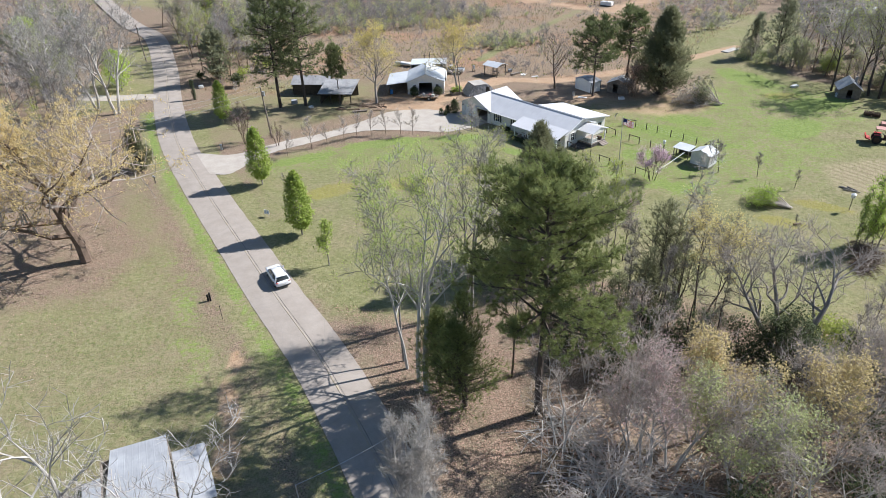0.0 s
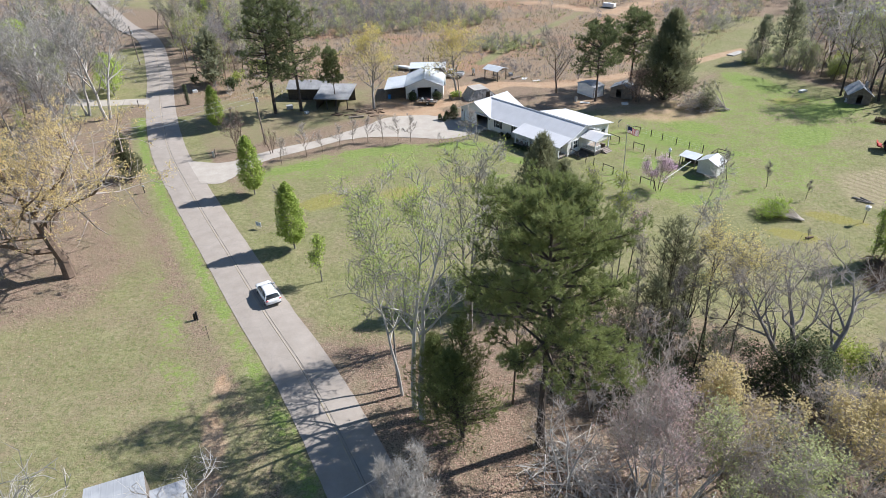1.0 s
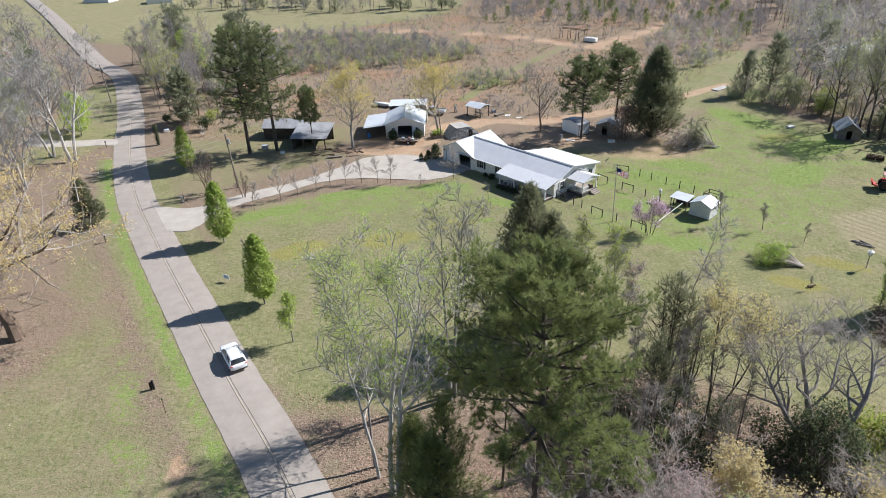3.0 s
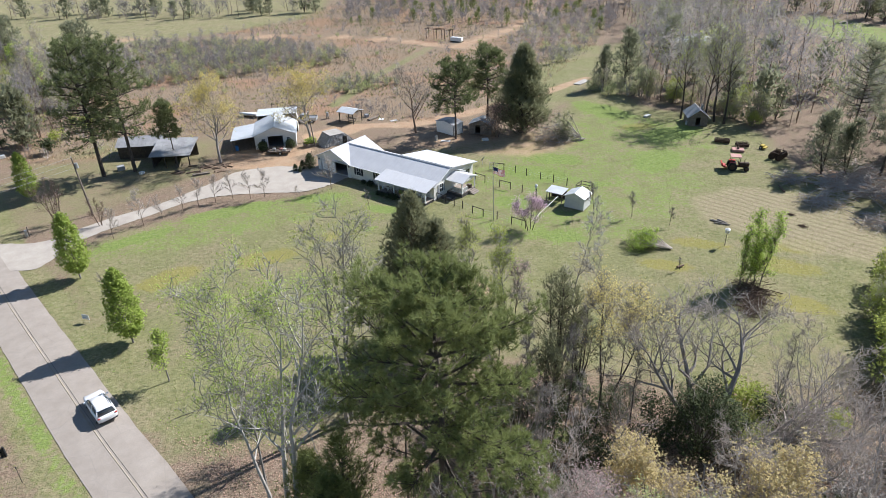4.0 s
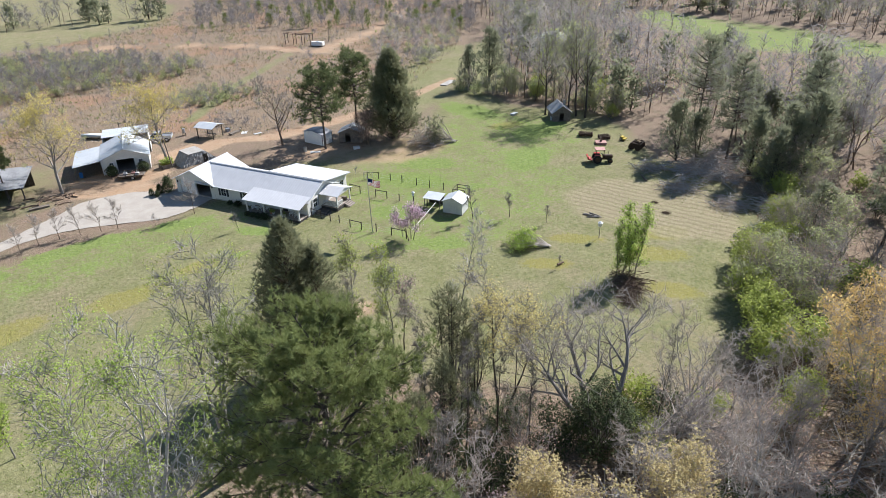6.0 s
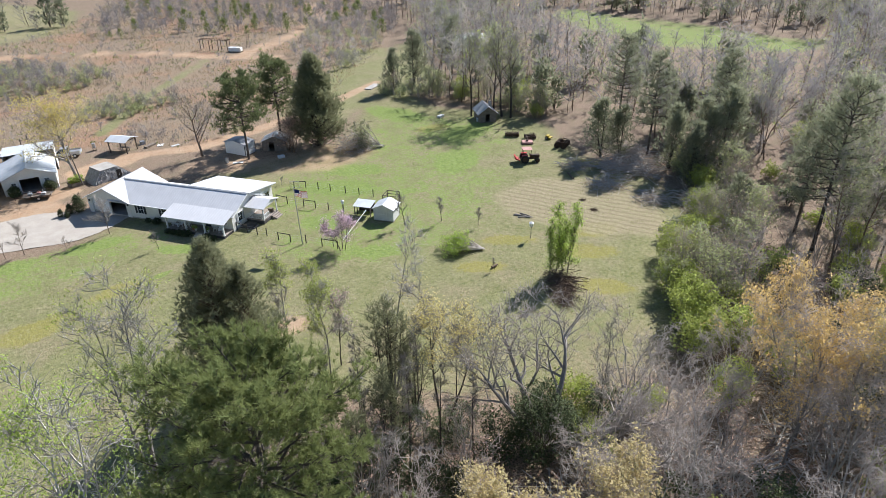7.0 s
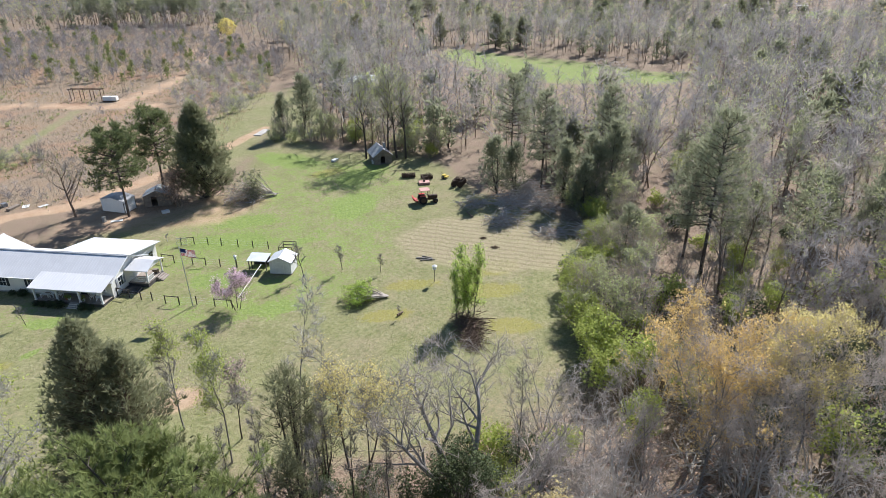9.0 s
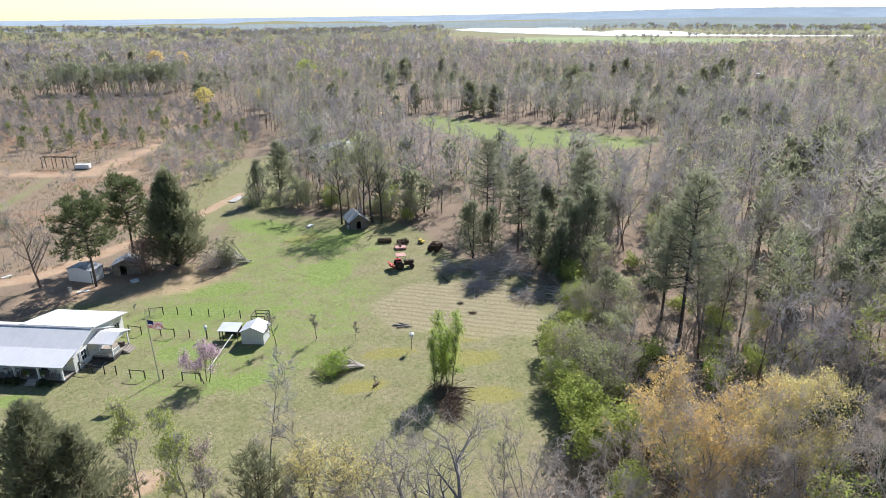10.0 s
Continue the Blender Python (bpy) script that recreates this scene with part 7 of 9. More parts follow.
for x, y, z in ((-73.0, 140.5, 1.0), (-75.5, 145.0, 0.9), (-66.0, 192.0, 1.4), (-92.0, 152.0, 1.1), (-108.0, 168.0, 1.3)):
    plant("budding_tree", LIMETREE, x, y, "roundish tree in bright spring leaf by the road", "tree", x * 13, z, "lime roadside trees")
GREYBUSH = bare_tree(44, 10.4, 2.9, 0.12, BARK_PALE, BARK_PALE, None, 0, 0.135, 4, 0.7, 0.009, stout=0.55, stems=4, kids=(9, 7, 4), base=0.35, up=1.3, splay=0.1)
plant("grey_tree", GREYBUSH, -3.1, 27.6, "dense pale grey bare-twigged tree")
GREYLOW = bare_tree(45, 9.0, 3.6, 0.1, BARK_PALE, BARK_TWIG, None, 0, 0.1, 1, 0.8, 0.012, stout=0.7, stems=3, kids=(6, 5, 3), base=0.2, up=0.7, bend=0.22)
GREYLOW2 = bare_tree(46, 6.0, 3.4, 0.08, BARK_TWIG, BARK_TWIG, LEAF_DEAD, 1, 0.13, 2, 0.7, 0.009, stout=0.55, stems=4, kids=(5, 4), levels=2, base=0.15, up=0.6, bend=0.24)
GREENLOW = bush(47, 5.6, 3.0, LEAF_LIME, 1700, 0.24, 16)
DARKLOW = bush(470, 4.2, 2.4, LEAF_DARK, 2600, 0.15, 16, BARK_DARK)
spot_rng = random.Random(3)
THICKET = [(8.5, 36.2, 0), (14, 36, 0), (21, 34, 1), (9, 27.5, 0), (13.5, 20.5, 0), (22, 43, 1), (25, 31, 0), (30, 37, 0), (33, 30, 2), (36, 40, 0), (40, 43, 2), (38, 33, 1), (44, 44, 0), (48, 40, 2), (28, 24, 0), (34, 22, 1), (40, 26, 0), (15, 47, 1), (18, 50, 1), (12.5, 52, 1), (24, 47.5, 1), (35, 47, 2), (20, 20, 2), (52, 36, 0), (57, 41, 1), (55, 45, 2), (60, 36, 0), (12, 44, 1), (27, 20, 0), (48, 22, 1), (62, 30, 0), (10, 15, 1), (11, 30, 0), (16.5, 33.5, 0), (15, 39.5, 0), (19, 37, 0), (28, 33.5, 0), (31, 41, 0), (22.5, 38.5, 1), (9, 21, 0), (24, 27, 0), (36, 35, 0), (42, 38.5, 0), (38, 46, 0), (42, 47, 0), (46, 40, 0)]
brush_rng = np.random.default_rng(39)
THICKET += [(58, 27, 2), (62, 24, 0), (66, 30, 1), (70, 28, 0), (61, 31, 1), (67, 23, 0), (73, 25, 2), (56, 26, 1)]
for k in range(38):
    x = brush_rng.uniform(40, 90)
    y = brush_rng.uniform(20, 48) + max(0, x - 62) * 0.5
    THICKET.append((x, y, (2, 0, 1, 2, 0)[k % 5]))
for k, (x, y, kind) in enumerate(THICKET):
    name, pieces, label = (("bare_tree", GREYLOW, "bare pale-twigged understorey tree"), ("brush_shrub", GREYLOW2, "brown-twigged brush with a few dry leaves"), ("green_shrub", GREENLOW, "understorey shrub in fresh green leaf"))[kind]
    plant(name, pieces, x, y, label, "shrub" if kind else "tree", spot_rng.uniform(0, 360), spot_rng.uniform(0.75, 1.2), "understorey of the near tree line")
for x, y, z in ((27, 47, 1.0), (18, 49, 0.95), (21, 52, 0.9), (24, 50, 1.0), (20, 46, 0.9), (16, 52, 0.8), (26, 51.5, 0.8), (13.5, 50, 0.8), (23, 55, 0.7), (10, 52, 0.8), (33, 48, 0.9), (36, 44, 1.1), (33, 34, 1.2), (40, 30, 1.2), (56, 33, 1.3), (61, 41, 1.2), (63, 47, 1.0), (22, 45, 0.8), (14, 45, 0.8), (11, 48, 0.9), (17, 42, 1.0), (24, 37, 1.0), (29, 29, 1.1), (20, 28, 1.1), (13, 26, 0.9), (66, 38, 1.3), (70, 50, 1.2), (74, 44, 1.3), (60, 26, 1.5), (64, 29, 1.4), (68, 26, 1.5), (57, 22, 1.4), (72, 31, 1.4), (64, 34, 1.3), (69, 33, 1.4)):
    plant("evergreen_shrub", DARKLOW, x, y, "dark evergreen undergrowth shrub under bare trees", "shrub", spot_rng.uniform(0, 360), z * spot_rng.uniform(0.8, 1.15), "dark undergrowth")
GREYSTEM = bare_tree(481, 12.5, 2.4, 0.13, BARK_GREY, BARK_TWIG, None, 0, 0.1, 1, 0.8, 0.012, stout=0.8, kids=(10, 4, 3), base=0.4, up=0.9, bend=0.14)
for x, y, z in ((45.0, 33.0, 0.9), (47.5, 30.5, 1.0), (49.5, 34.5, 0.95), (53.0, 33.0, 1.0), (55.5, 36.0, 0.85), (58.5, 33.5, 1.0), (43.0, 37.0, 0.75), (61.5, 38.0, 0.9), (52.0, 28.5, 1.0), (57.0, 28.0, 0.95), (40.5, 41.0, 0.65), (62.5, 44.0, 0.9), (66.5, 41.0, 1.0), (64.0, 51.0, 0.85)):
    plant("slim_tree", GREYSTEM, x, y, "slim grey bare tree below the golden crowns", "tree", x * 37, z, "slim grey stems")
STICK = bare_tree(48, 13.0, 1.6, 0.11, BARK_DARK, BARK_GREY, None, 0, 0.135, 2, 0.7, 0.011, kids=(9, 4, 3), base=0.5, up=0.8)
for x, y, s in ((15.5, 55.5, 0.8), (18.2, 54.6, 0.85), (16.8, 50.5, 0.8), (19.4, 48.6, 0.9), (5.2, 44.8, 1.1), (14.6, 42.6, 0.95), (22.6, 49.2, 0.8), (27, 53.5, 0.7), (8.8, 46.2, 1.0), (38.2, 46.4, 0.75), (34.5, 43.4, 0.7), (20.4, 51.6, 0.8), (22.6, 53.0, 0.85), (17.4, 53.0, 0.75), (24.6, 47.0, 0.8), (14.2, 53.6, 0.75), (12.6, 47.6, 0.9), (19.0, 45.0, 0.8)):
    plant("slim_tree", STICK, x, y, "slender dark-trunked bare tree", "tree", spot_rng.uniform(0, 360), s, "slender trunks of the near tree line")

PEAR = leafy_tree(51, 9.0, 2.05, 0.13, BARK_GREY, LEAF_GREEN, 0.13, 5200, 0.28)
YOUNGPEAR = bare_tree(510, 6.2, 1.5, 0.09, BARK_GREY, BARK_GREY, LEAF_GREEN, 3, 0.26, 2, 0.5, 0.011, kids=(12, 4), levels=2, base=0.25, up=1.1, gaps=-1.2)
for x, y, s, w in ((-28.9, 88.9, 1.0, 1.0), (-19.7, 72.8, 1.0, 1.0), (-43.0, 117.2, 0.9, 1.0)):
    plant("pear_tree", PEAR, x, y, "upright pear tree in fresh green leaf beside the road", "tree", x * 7, s * w, "roadside pear trees", 0, 1 / w)
plant("pear_tree", YOUNGPEAR, -15.0, 65.2, "thin young pear tree in sparse green leaf", "tree", 40)
YARDBARE = bare_tree(52, 4.2, 1.8, 0.06, BARK_BROWN, BARK_TWIG, None, 0, 0.1, 5, 0.5, 0.011, kids=(9, 5), levels=2, base=0.25, up=1.1)
for x, y, s in ((-27.2, 99.5, 1.0), (-23.7, 102.6, 1.2), (-21.3, 104.2, 0.8), (-18.7, 106.7, 0.9), (-16.6, 107.9, 1.0), (-14.1, 108.7, 0.95), (-11.5, 108.9, 0.95), (-8.8, 108.6, 1.0), (-6.6, 108.4, 1.05), (3.9, 108.9, 1.25), (-1.6, 106.5, 0.45)):
    plant("young_tree", YARDBARE, x, y, "small bare ornamental tree lining the drive", "tree", x * 31, s, "young trees along the drive")
PURPLE = bare_tree(53, 7.0, 2.0, 0.1, BARK_BROWN, BARK_BROWN, LEAF_ROSE, 1, 0.135, 2, 0.6, 0.011, stems=3, kids=(9, 6), levels=2, base=0.15, up=1.1)
plant("plum_tree", PURPLE, -36.0, 106.2, "purplish bare-twigged plum tree by the drive mouth")
plant("plum_tree", PURPLE, -30.0, 104.6, "small purplish bare tree beside the drive", "tree", 90, 0.6)
YELLOWTREE = bare_tree(54, 13.0, 8.6, 0.32, BARK_GREY, BARK_TWIG, LEAF_YELLOW, 4, 0.24, 2, 0.9, 0.02, stems=1, kids=(16, 6, 4), base=0.25, up=0.35, gaps=-0.3)
plant("maple_tree", YELLOWTREE, -14.7, 126.6, "tree in golden yellow bud by the woodpile")
plant("maple_tree", YELLOWTREE, 1.8, 134.2, "tree in golden yellow bud beside the garage", "tree", 100, 0.95)
TALLPINE = pine_tree(55, 22.5, 5.0, 0.36, 0.3, 15, 0.55, 9, BARK_DARK, LEAF_PINEDARK, 0.8, 0.05, 10, 0.75, 3)
plant("pine_tree", TALLPINE, -34.1, 125.5, "tall old pine in the side yard")
plant("pine_tree", TALLPINE, -29.2, 126.5, "tall old pine in the side yard", "tree", 130, 0.98)
plant("slim_pine", pine_tree(56, 11, 1.8, 0.13, 0.45, 8, 0.45, 10, BARK_DARK, LEAF_PINEDARK, 0.8, 0.05, 4), -22.6, 128.6, "thin young pine beside the old shed", "tree")
YARDPINE = pine_tree(57, 14.2, 4.4, 0.24, 0.42, 11, 0.5, 9, BARK_DARK, LEAF_PINEDARK, 1.05, 0.05, 3, 0.9, 3)
plant("pine_tree", YARDPINE, 29.2, 127.2, "round-crowned pine behind the house")
plant("pine_tree", YARDPINE, 38.3, 136.4, "pine behind the round-crowned one", "tree", 70, 1.0)
plant("cedar_tree", cedar_tree(58, 16.0, 5.7, 0.3, BARK_DARK, LEAF_CEDAR, 0.03, 3400, 0.85, 8, 1, 0.07, 0.7), 42.6, 127.0, "large dark evergreen at the yard's far edge")
plant("oak_tree", bare_tree(59, 11.5, 6.2, 0.26, BARK_BROWN, BARK_GREY, None, 0, 0.135, 2, 0.9, 0.011, kids=(13, 6, 4), base=0.22, up=0.55), 22.4, 133.2, "bare spreading tree beside the dirt drive")
plant("brown_shrub", bare_tree(60, 5.4, 3.2, 0.1, BARK_BROWN, BARK_BROWN, LEAF_DEAD, 2, 0.27, 2, 0.6, 0.011, stems=4, kids=(9, 6), levels=2, base=0.1, up=0.8), 37.2, 126.0, "brown-leaved bush over the old outbuilding", "shrub")
plant("cedar_tree", cedar_tree(61, 7.2, 2.8, 0.12, BARK_DARK, LEAF_CEDAR, 0.02, 900, 0.45, 12, 2, 0.06, 0.8), -50.2, 95.6, "dense dark roadside cedar")
plant("redbud_tree", bare_tree(62, 4.4, 2.2, 0.07, BARK_DARK, BARK_GREY, LEAF_PINK, 4, 0.18, 2, 0.4, 0.011, stems=3, kids=(9, 5), levels=2, base=0.25, up=0.8, gaps=-1.2), 29.9, 86.6, "small pink-flowering redbud by the fence")
FRUIT = bare_tree(63, 3.6, 1.1, 0.05, BARK_DARK, BARK_GREY, None, 0, 0.135, 2, 0.5, 0.011, kids=(9, 5), levels=2, base=0.3, up=0.9)
for x, y, s in ((45.5, 86.8, 1.1), (49.2, 82.8, 0.8), (40.4, 88.6, 1.4), (9.0, 100.2, 0.8), (44.0, 71.5, 0.5)):
    plant("fruit_tree", FRUIT, x, y, "small bare fruit tree on the lawn", "tree", x * 11, s, "small yard trees")
POPLAR = bare_tree(64, 8.0, 0.8, 0.08, BARK_GREY, BARK_GREY, LEAF_SPRING, 3, 0.2, 3, 0.5, 0.016, stems=2, kids=(15, 4), levels=2, base=0.08, up=2.1, splay=0.07, gaps=-1.6)
plant("poplar_tree", POPLAR, 49.2, 66.4, "young tree in bright green leaf over dead brush")
plant("poplar_tree", POPLAR, 51.0, 66.2, "taller young tree in bright green leaf over dead brush", "tree", 120, 1.2)


def pile(seed, n, length, spread_r, high, bark_m, leaf_m=None, leaf_n=0, leaf_s=0.2, rise=0.3):
    """A heap of cut branches."""
    rng = np.random.default_rng(seed)
    a = rng.uniform(0, 6.283, n)
    c = np.stack([np.cos(a), np.sin(a), np.zeros(n)], 1) * spread_r * rng.uniform(0, 1, (n, 1))
    c[:, 2] = high * rng.uniform(0.05, 0.7, n) * (1 - np.hypot(c[:, 0], c[:, 1]) / (spread_r * 1.25))
    d = rng.normal(size=(n, 3)) * np.array([1, 1, rise])
    d /= np.linalg.norm(d, axis=1)[:, None]
    half = d * length * rng.uniform(0.3, 0.6, (n, 1))
    p, q = c - half, c + half
    p[:, 2], q[:, 2] = np.maximum(p[:, 2], 0.02), np.maximum(q[:, 2], 0.02)
    wood = tubes(p, q, rng.uniform(0.025, 0.06, n), np.full(n, 0.012), 4)
    k = rng.integers(0, n, n * 6)
    at = p[k] + (q[k] - p[k]) * rng.uniform(0, 1, (len(k), 1))
    e = at + rng.normal(size=at.shape) * 0.4
    e[:, 2] = np.maximum(e[:, 2], 0.02)
    out = [("branchwork", mesh_of("branchwork", *join(wood, spikes(at, e, np.full(len(at), 0.02))), [bark_m]))]
    if leaf_m:
        k = rng.integers(0, len(e), leaf_n)
        at = e[k] + rng.normal(size=(leaf_n, 3)) * 0.12
        at[:, 2] = np.maximum(at[:, 2], 0.05)
        out.append(("foliage", mesh_of("foliage", *leaves_at(at, leaf_s, rng), [leaf_m])))
    return out


def felled(seed, long, wide, high, stems, leaf_m, leaf_n, leaf_s, bark_m, droop=0.0):
    """A tree lying on its side: stems fanning from the cut end, leaves on the far half."""
    rng = np.random.default_rng(seed)
    end = np.stack([long * rng.uniform(0.5, 1.0, stems), rng.normal(size=stems) * wide * 0.5, np.abs(rng.normal(size=stems)) * high * 0.6 + 0.15], 1)
    foot = rng.normal(size=(stems, 3)) * np.array([0.25, 0.22, 0.05]) + np.array([0, 0, 0.2])
    mid = foot * 0.5 + end * 0.5 + np.array([0, 0, 0.25])
    wood = join(tubes(foot, mid, np.full(stems, 0.07), np.full(stems, 0.05), 5), tubes(mid, end, np.full(stems, 0.05), np.full(stems, 0.015), 4))
    k = rng.integers(0, stems, stems * 14)
    t = rng.uniform(0.15, 1.0, (len(k), 1))
    at = mid[k] + (end[k] - mid[k]) * t
    tip = at + rng.normal(size=at.shape) * np.array([0.55, 0.55, 0.4]) + np.array([0.35, 0, 0.05 - droop])
    tip[:, 2] = np.maximum(tip[:, 2], 0.05)
    k = rng.integers(0, len(tip), leaf_n)
    p = at[k] + (tip[k] - at[k]) * rng.uniform(0.4, 1.1, (leaf_n, 1)) + rng.normal(size=(leaf_n, 3)) * 0.1
    p[:, 2] = np.maximum(p[:, 2], 0.06)
    return [("trunk", mesh_of("trunk", *wood, [bark_m])), ("branchwork", mesh_of("branchwork", *spikes(at, tip, np.full(len(at), 0.016)), [thin(bark_m)])), ("foliage", mesh_of("foliage", *leaves_at(p, leaf_s, rng, 0.6, 0.3), [leaf_m]))]


plant("felled_tree", felled(71, 5.2, 3.2, 1.6, 20, LEAF_SPRING, 4200, 0.2, BARK_TWIG), 45.6, 76.6, "freshly felled young tree in bright green leaf", "felled tree", 143)
plant("fallen_tree", pile(72, 130, 4.6, 3.8, 4.6, BARK_TWIG, LEAF_DEAD, 500, 0.26, 0.6), 47.6, 121.4, "uprooted dead tree heap against the evergreen", "brush pile")
plant("fallen_tree", felled(722, 6.0, 3.4, 5.2, 20, LEAF_CEDAR, 3000, 0.28, BARK_TWIG, 0.3), 52.2, 119.6, "broken cedar top leaning out of the heap", "felled tree", 158)
DEADPILE = pile(73, 80, 4.6, 3.2, 1.3, BARK_PALE, LEAF_DEAD, 300, 0.2)
for x, y, s in ((74.6, 83.6, 1.0), (76.5, 75.5, 0.9), (80.0, 88.5, 1.1), (88, 92, 1.2), (80, 71, 1.2), (92, 84, 1.0), (68, 60, 0.9), (76, 92.5, 0.9), (83, 84, 1.2), (86, 88, 1.3), (70.5, 63.8, 0.7)):
    plant("brush_pile", DEADPILE, x, y, "grey heap of dead branches on the ground", "brush pile", x * 17, s, "dead brush piles")

DARKPILE = pile(74, 70, 2.6, 1.9, 0.8, BARK_BROWN)
for x, y, s in ((49.4, 65.2, 1.1), (48.4, 63.8, 1.0), (47.4, 62.6, 0.9), (46.6, 61.4, 0.8)):
    plant("brush_pile", DARKPILE, x, y, "dark heap of dead brush below the young tree", "brush pile", x * 17, s, "dead brush piles")

# dead branchwood lying in the near tree line
for x, y, s in ((9, 38, 1.1), (11, 33, 1.2), (27, 38, 1.2), (35, 28, 1.3), (42, 34, 1.2), (50, 33, 1.3), (17, 31, 1.1), (38, 38, 1.1), (57, 37, 1.3)):
    plant("brush_pile", DEADPILE, x, y, "pale dead branches fallen under the trees", "brush pile", x * 29, s, "fallen branches")
for x, y, s in ((66.4, 77.6, 0.3), (67.4, 81.2, 0.26)):
    plant("brush_pile", DARKPILE, x, y, "small dark clump of brush on the tilled plot", "brush pile", x * 13, s, "dead brush piles")

# placed trees along the wood's edge
EDGECEDAR = cedar_tree(230, 12.5, 4.6, 0.2, BARK_DARK, LEAF_SAGE, 0.05, 520, 0.8, 8, 2, 0.07, 1.1)
EDGEPINE = pine_tree(231, 17.5, 3.6, 0.22, 0.3, 14, 0.6, 7, BARK_DARK, LEAF_SAGE, 0.8, 0.035, 8, 0.6, 2)
for x, y, s in ((82.5, 93.2, 0.85), (85.5, 91.5, 0.75), (88.4, 83.0, 0.9), (90.6, 79.4, 1.0), (87.0, 77.2, 0.8), (94.0, 77.4, 1.15), (72.5, 153.6, 0.8), (79.0, 155.6, 1.05), (104, 98, 0.9), (76.5, 62.0, 0.7)):
    plant("cedar_tree", EDGECEDAR, x, y, "dark full evergreen at the wood's edge", "tree", x * 23, s, "edge evergreens")
for x, y, s in ((90.2, 89.4, 1.0), (81.8, 53.2, 1.25), (84.4, 57.4, 0.95), (101.5, 84.0, 1.0), (87.0, 150.5, 0.9), (97.5, 104.0, 1.0)):
    plant("pine_tree", EDGEPINE, x, y, "tall open-crowned pine at the wood's edge", "tree", x * 19, s, "edge pines")
CABINOAK = bare_tree(232, 17.0, 6.4, 0.3, BARK_DARK, BARK_GREY, LEAF_LIME, 1, 0.189, 2, 0.9, 0.011, kids=(12, 6, 4), base=0.3, up=0.7, bend=0.13)
for x, y, s in ((80.3, 122.8, 0.95), (82.0, 122.4, 1.05), (83.0, 120.6, 1.0), (76.8, 126.2, 0.9)):
    plant("oak_tree", CABINOAK, x, y, "large bare oak standing over the cabin", "tree", x * 57, s, "cabin oaks")
EDGEGREEN = bush(233, 6.2, 3.2, LEAF_LIME, 2000, 0.27, 18)
EDGEGREY = bare_tree(234, 6.4, 2.8, 0.07, BARK_GREY, BARK_TWIG, LEAF_HAZE, 2, 0.24, 2, 0.6, 0.014, stems=4, kids=(8, 5), levels=2, base=0.1, up=0.8, bend=0.18, gaps=-0.6)
for x, y, s in ((54.0, 50.6, 1.15), (56.5, 53.0, 0.9), (73.5, 61.8, 0.9), (68.5, 60.5, 0.7), (59.5, 57.0, 0.7), (84.5, 142.0, 0.9), (91.0, 128.0, 0.9), (87.0, 117.5, 0.6), (95.0, 132.0, 1.0), (81.0, 137.0, 0.8), (51.5, 47.0, 1.0), (58.5, 54.5, 0.9), (63.5, 60, 0.8), (66, 62, 0.9), (71, 63.5, 0.8), (78.5, 69, 0.8), (84, 73, 0.9)):
    plant("green_shrub", EDGEGREEN, x, y, "rounded shrub in fresh green leaf", "shrub", x * 13, s, "edge shrubs")

for x, y, s in ((58, 56, 0.7), (63.5, 56.5, 1.0), (75, 64, 0.9), (69, 56, 1.1), (60, 51, 1.1), (88, 72, 1.1), (77, 58, 1.2)):
    plant("budding_shrub", EDGEGREY, x, y, "grey-twigged shrub in thin pale leaf", "shrub", x * 23, s, "edge shrubs")

EDGEHAZE = bush(235, 5.0, 3.0, LEAF_HAZE, 1300, 0.24, 16)
edge_rng = random.Random(236)
for k in range(26):
    t = k / 25
    x, y = (68 + 14 * t * 2, 150 - 26 * t) if t < 0.5 else (82 + 8 * (t - 0.5) * 2, 137 - 22 * (t - 0.5) * 2)
    kind = k % 3
    plant(("green_shrub", "budding_shrub", "brush_shrub")[kind], (EDGEHAZE, EDGEGREY, GREYLOW2)[kind], x + edge_rng.uniform(-1.5, 1.5), y + edge_rng.uniform(0, 3), "shrub thickening the wood's edge in pale bud", "shrub", edge_rng.uniform(0, 360), edge_rng.uniform(0.6, 1.0), "edge shrubs")

# ---- woods ----
WOODS_RIGHT = [(74, 18), (74, 36), (77, 47), (82, 55), (92, 64), (98, 84), (95, 108), (89, 120), (78, 138), (82, 152), (88, 170), (100, 190), (112, 214), (125, 250), (135, 330), (150, 420), (700, 420), (700, -60), (90, -40)]
WOODS_LEFT = [(-62, 100), (-70, 122), (-82, 130), (-74, 143), (-92, 188), (-112, 212), (-150, 262), (-260, 330), (-330, 180), (-200, 40), (-66, 40), (-56, 80)]
WOODS_ROAD = [(-62, 152), (-56, 142), (-44, 140), (-40, 152), (-50, 190), (-78, 222), (-94, 212), (-78, 188), (-66, 166)]
KINDS = []


def woods_kind(name, label, pieces, weight):
    KINDS.append((name, label, pieces, weight))


for s in range(3):
    woods_kind("bare_tree", "bare grey-brown woodland tree", bare_tree(80 + s, 11.5 + s, 3.4, 0.13, BARK_BROWN, (BARK_MAUVE, BARK_GREY, BARK_MAUVE)[s], None, 0, 0.1, 3, 1.1, 0.026, cheap=True, kids=(16, 5), levels=2, base=0.28, up=0.8, bend=0.16, stems=1 + (s == 2)), 2.6)
woods_kind("bare_tree", "bare pale-limbed woodland tree", bare_tree(83, 13.5, 4.0, 0.16, BARK_GREY, BARK_TWIG, None, 0, 0.1, 3, 1.1, 0.026, cheap=True, kids=(14, 5), levels=2, base=0.32, up=0.7, bend=0.2), 1.6)
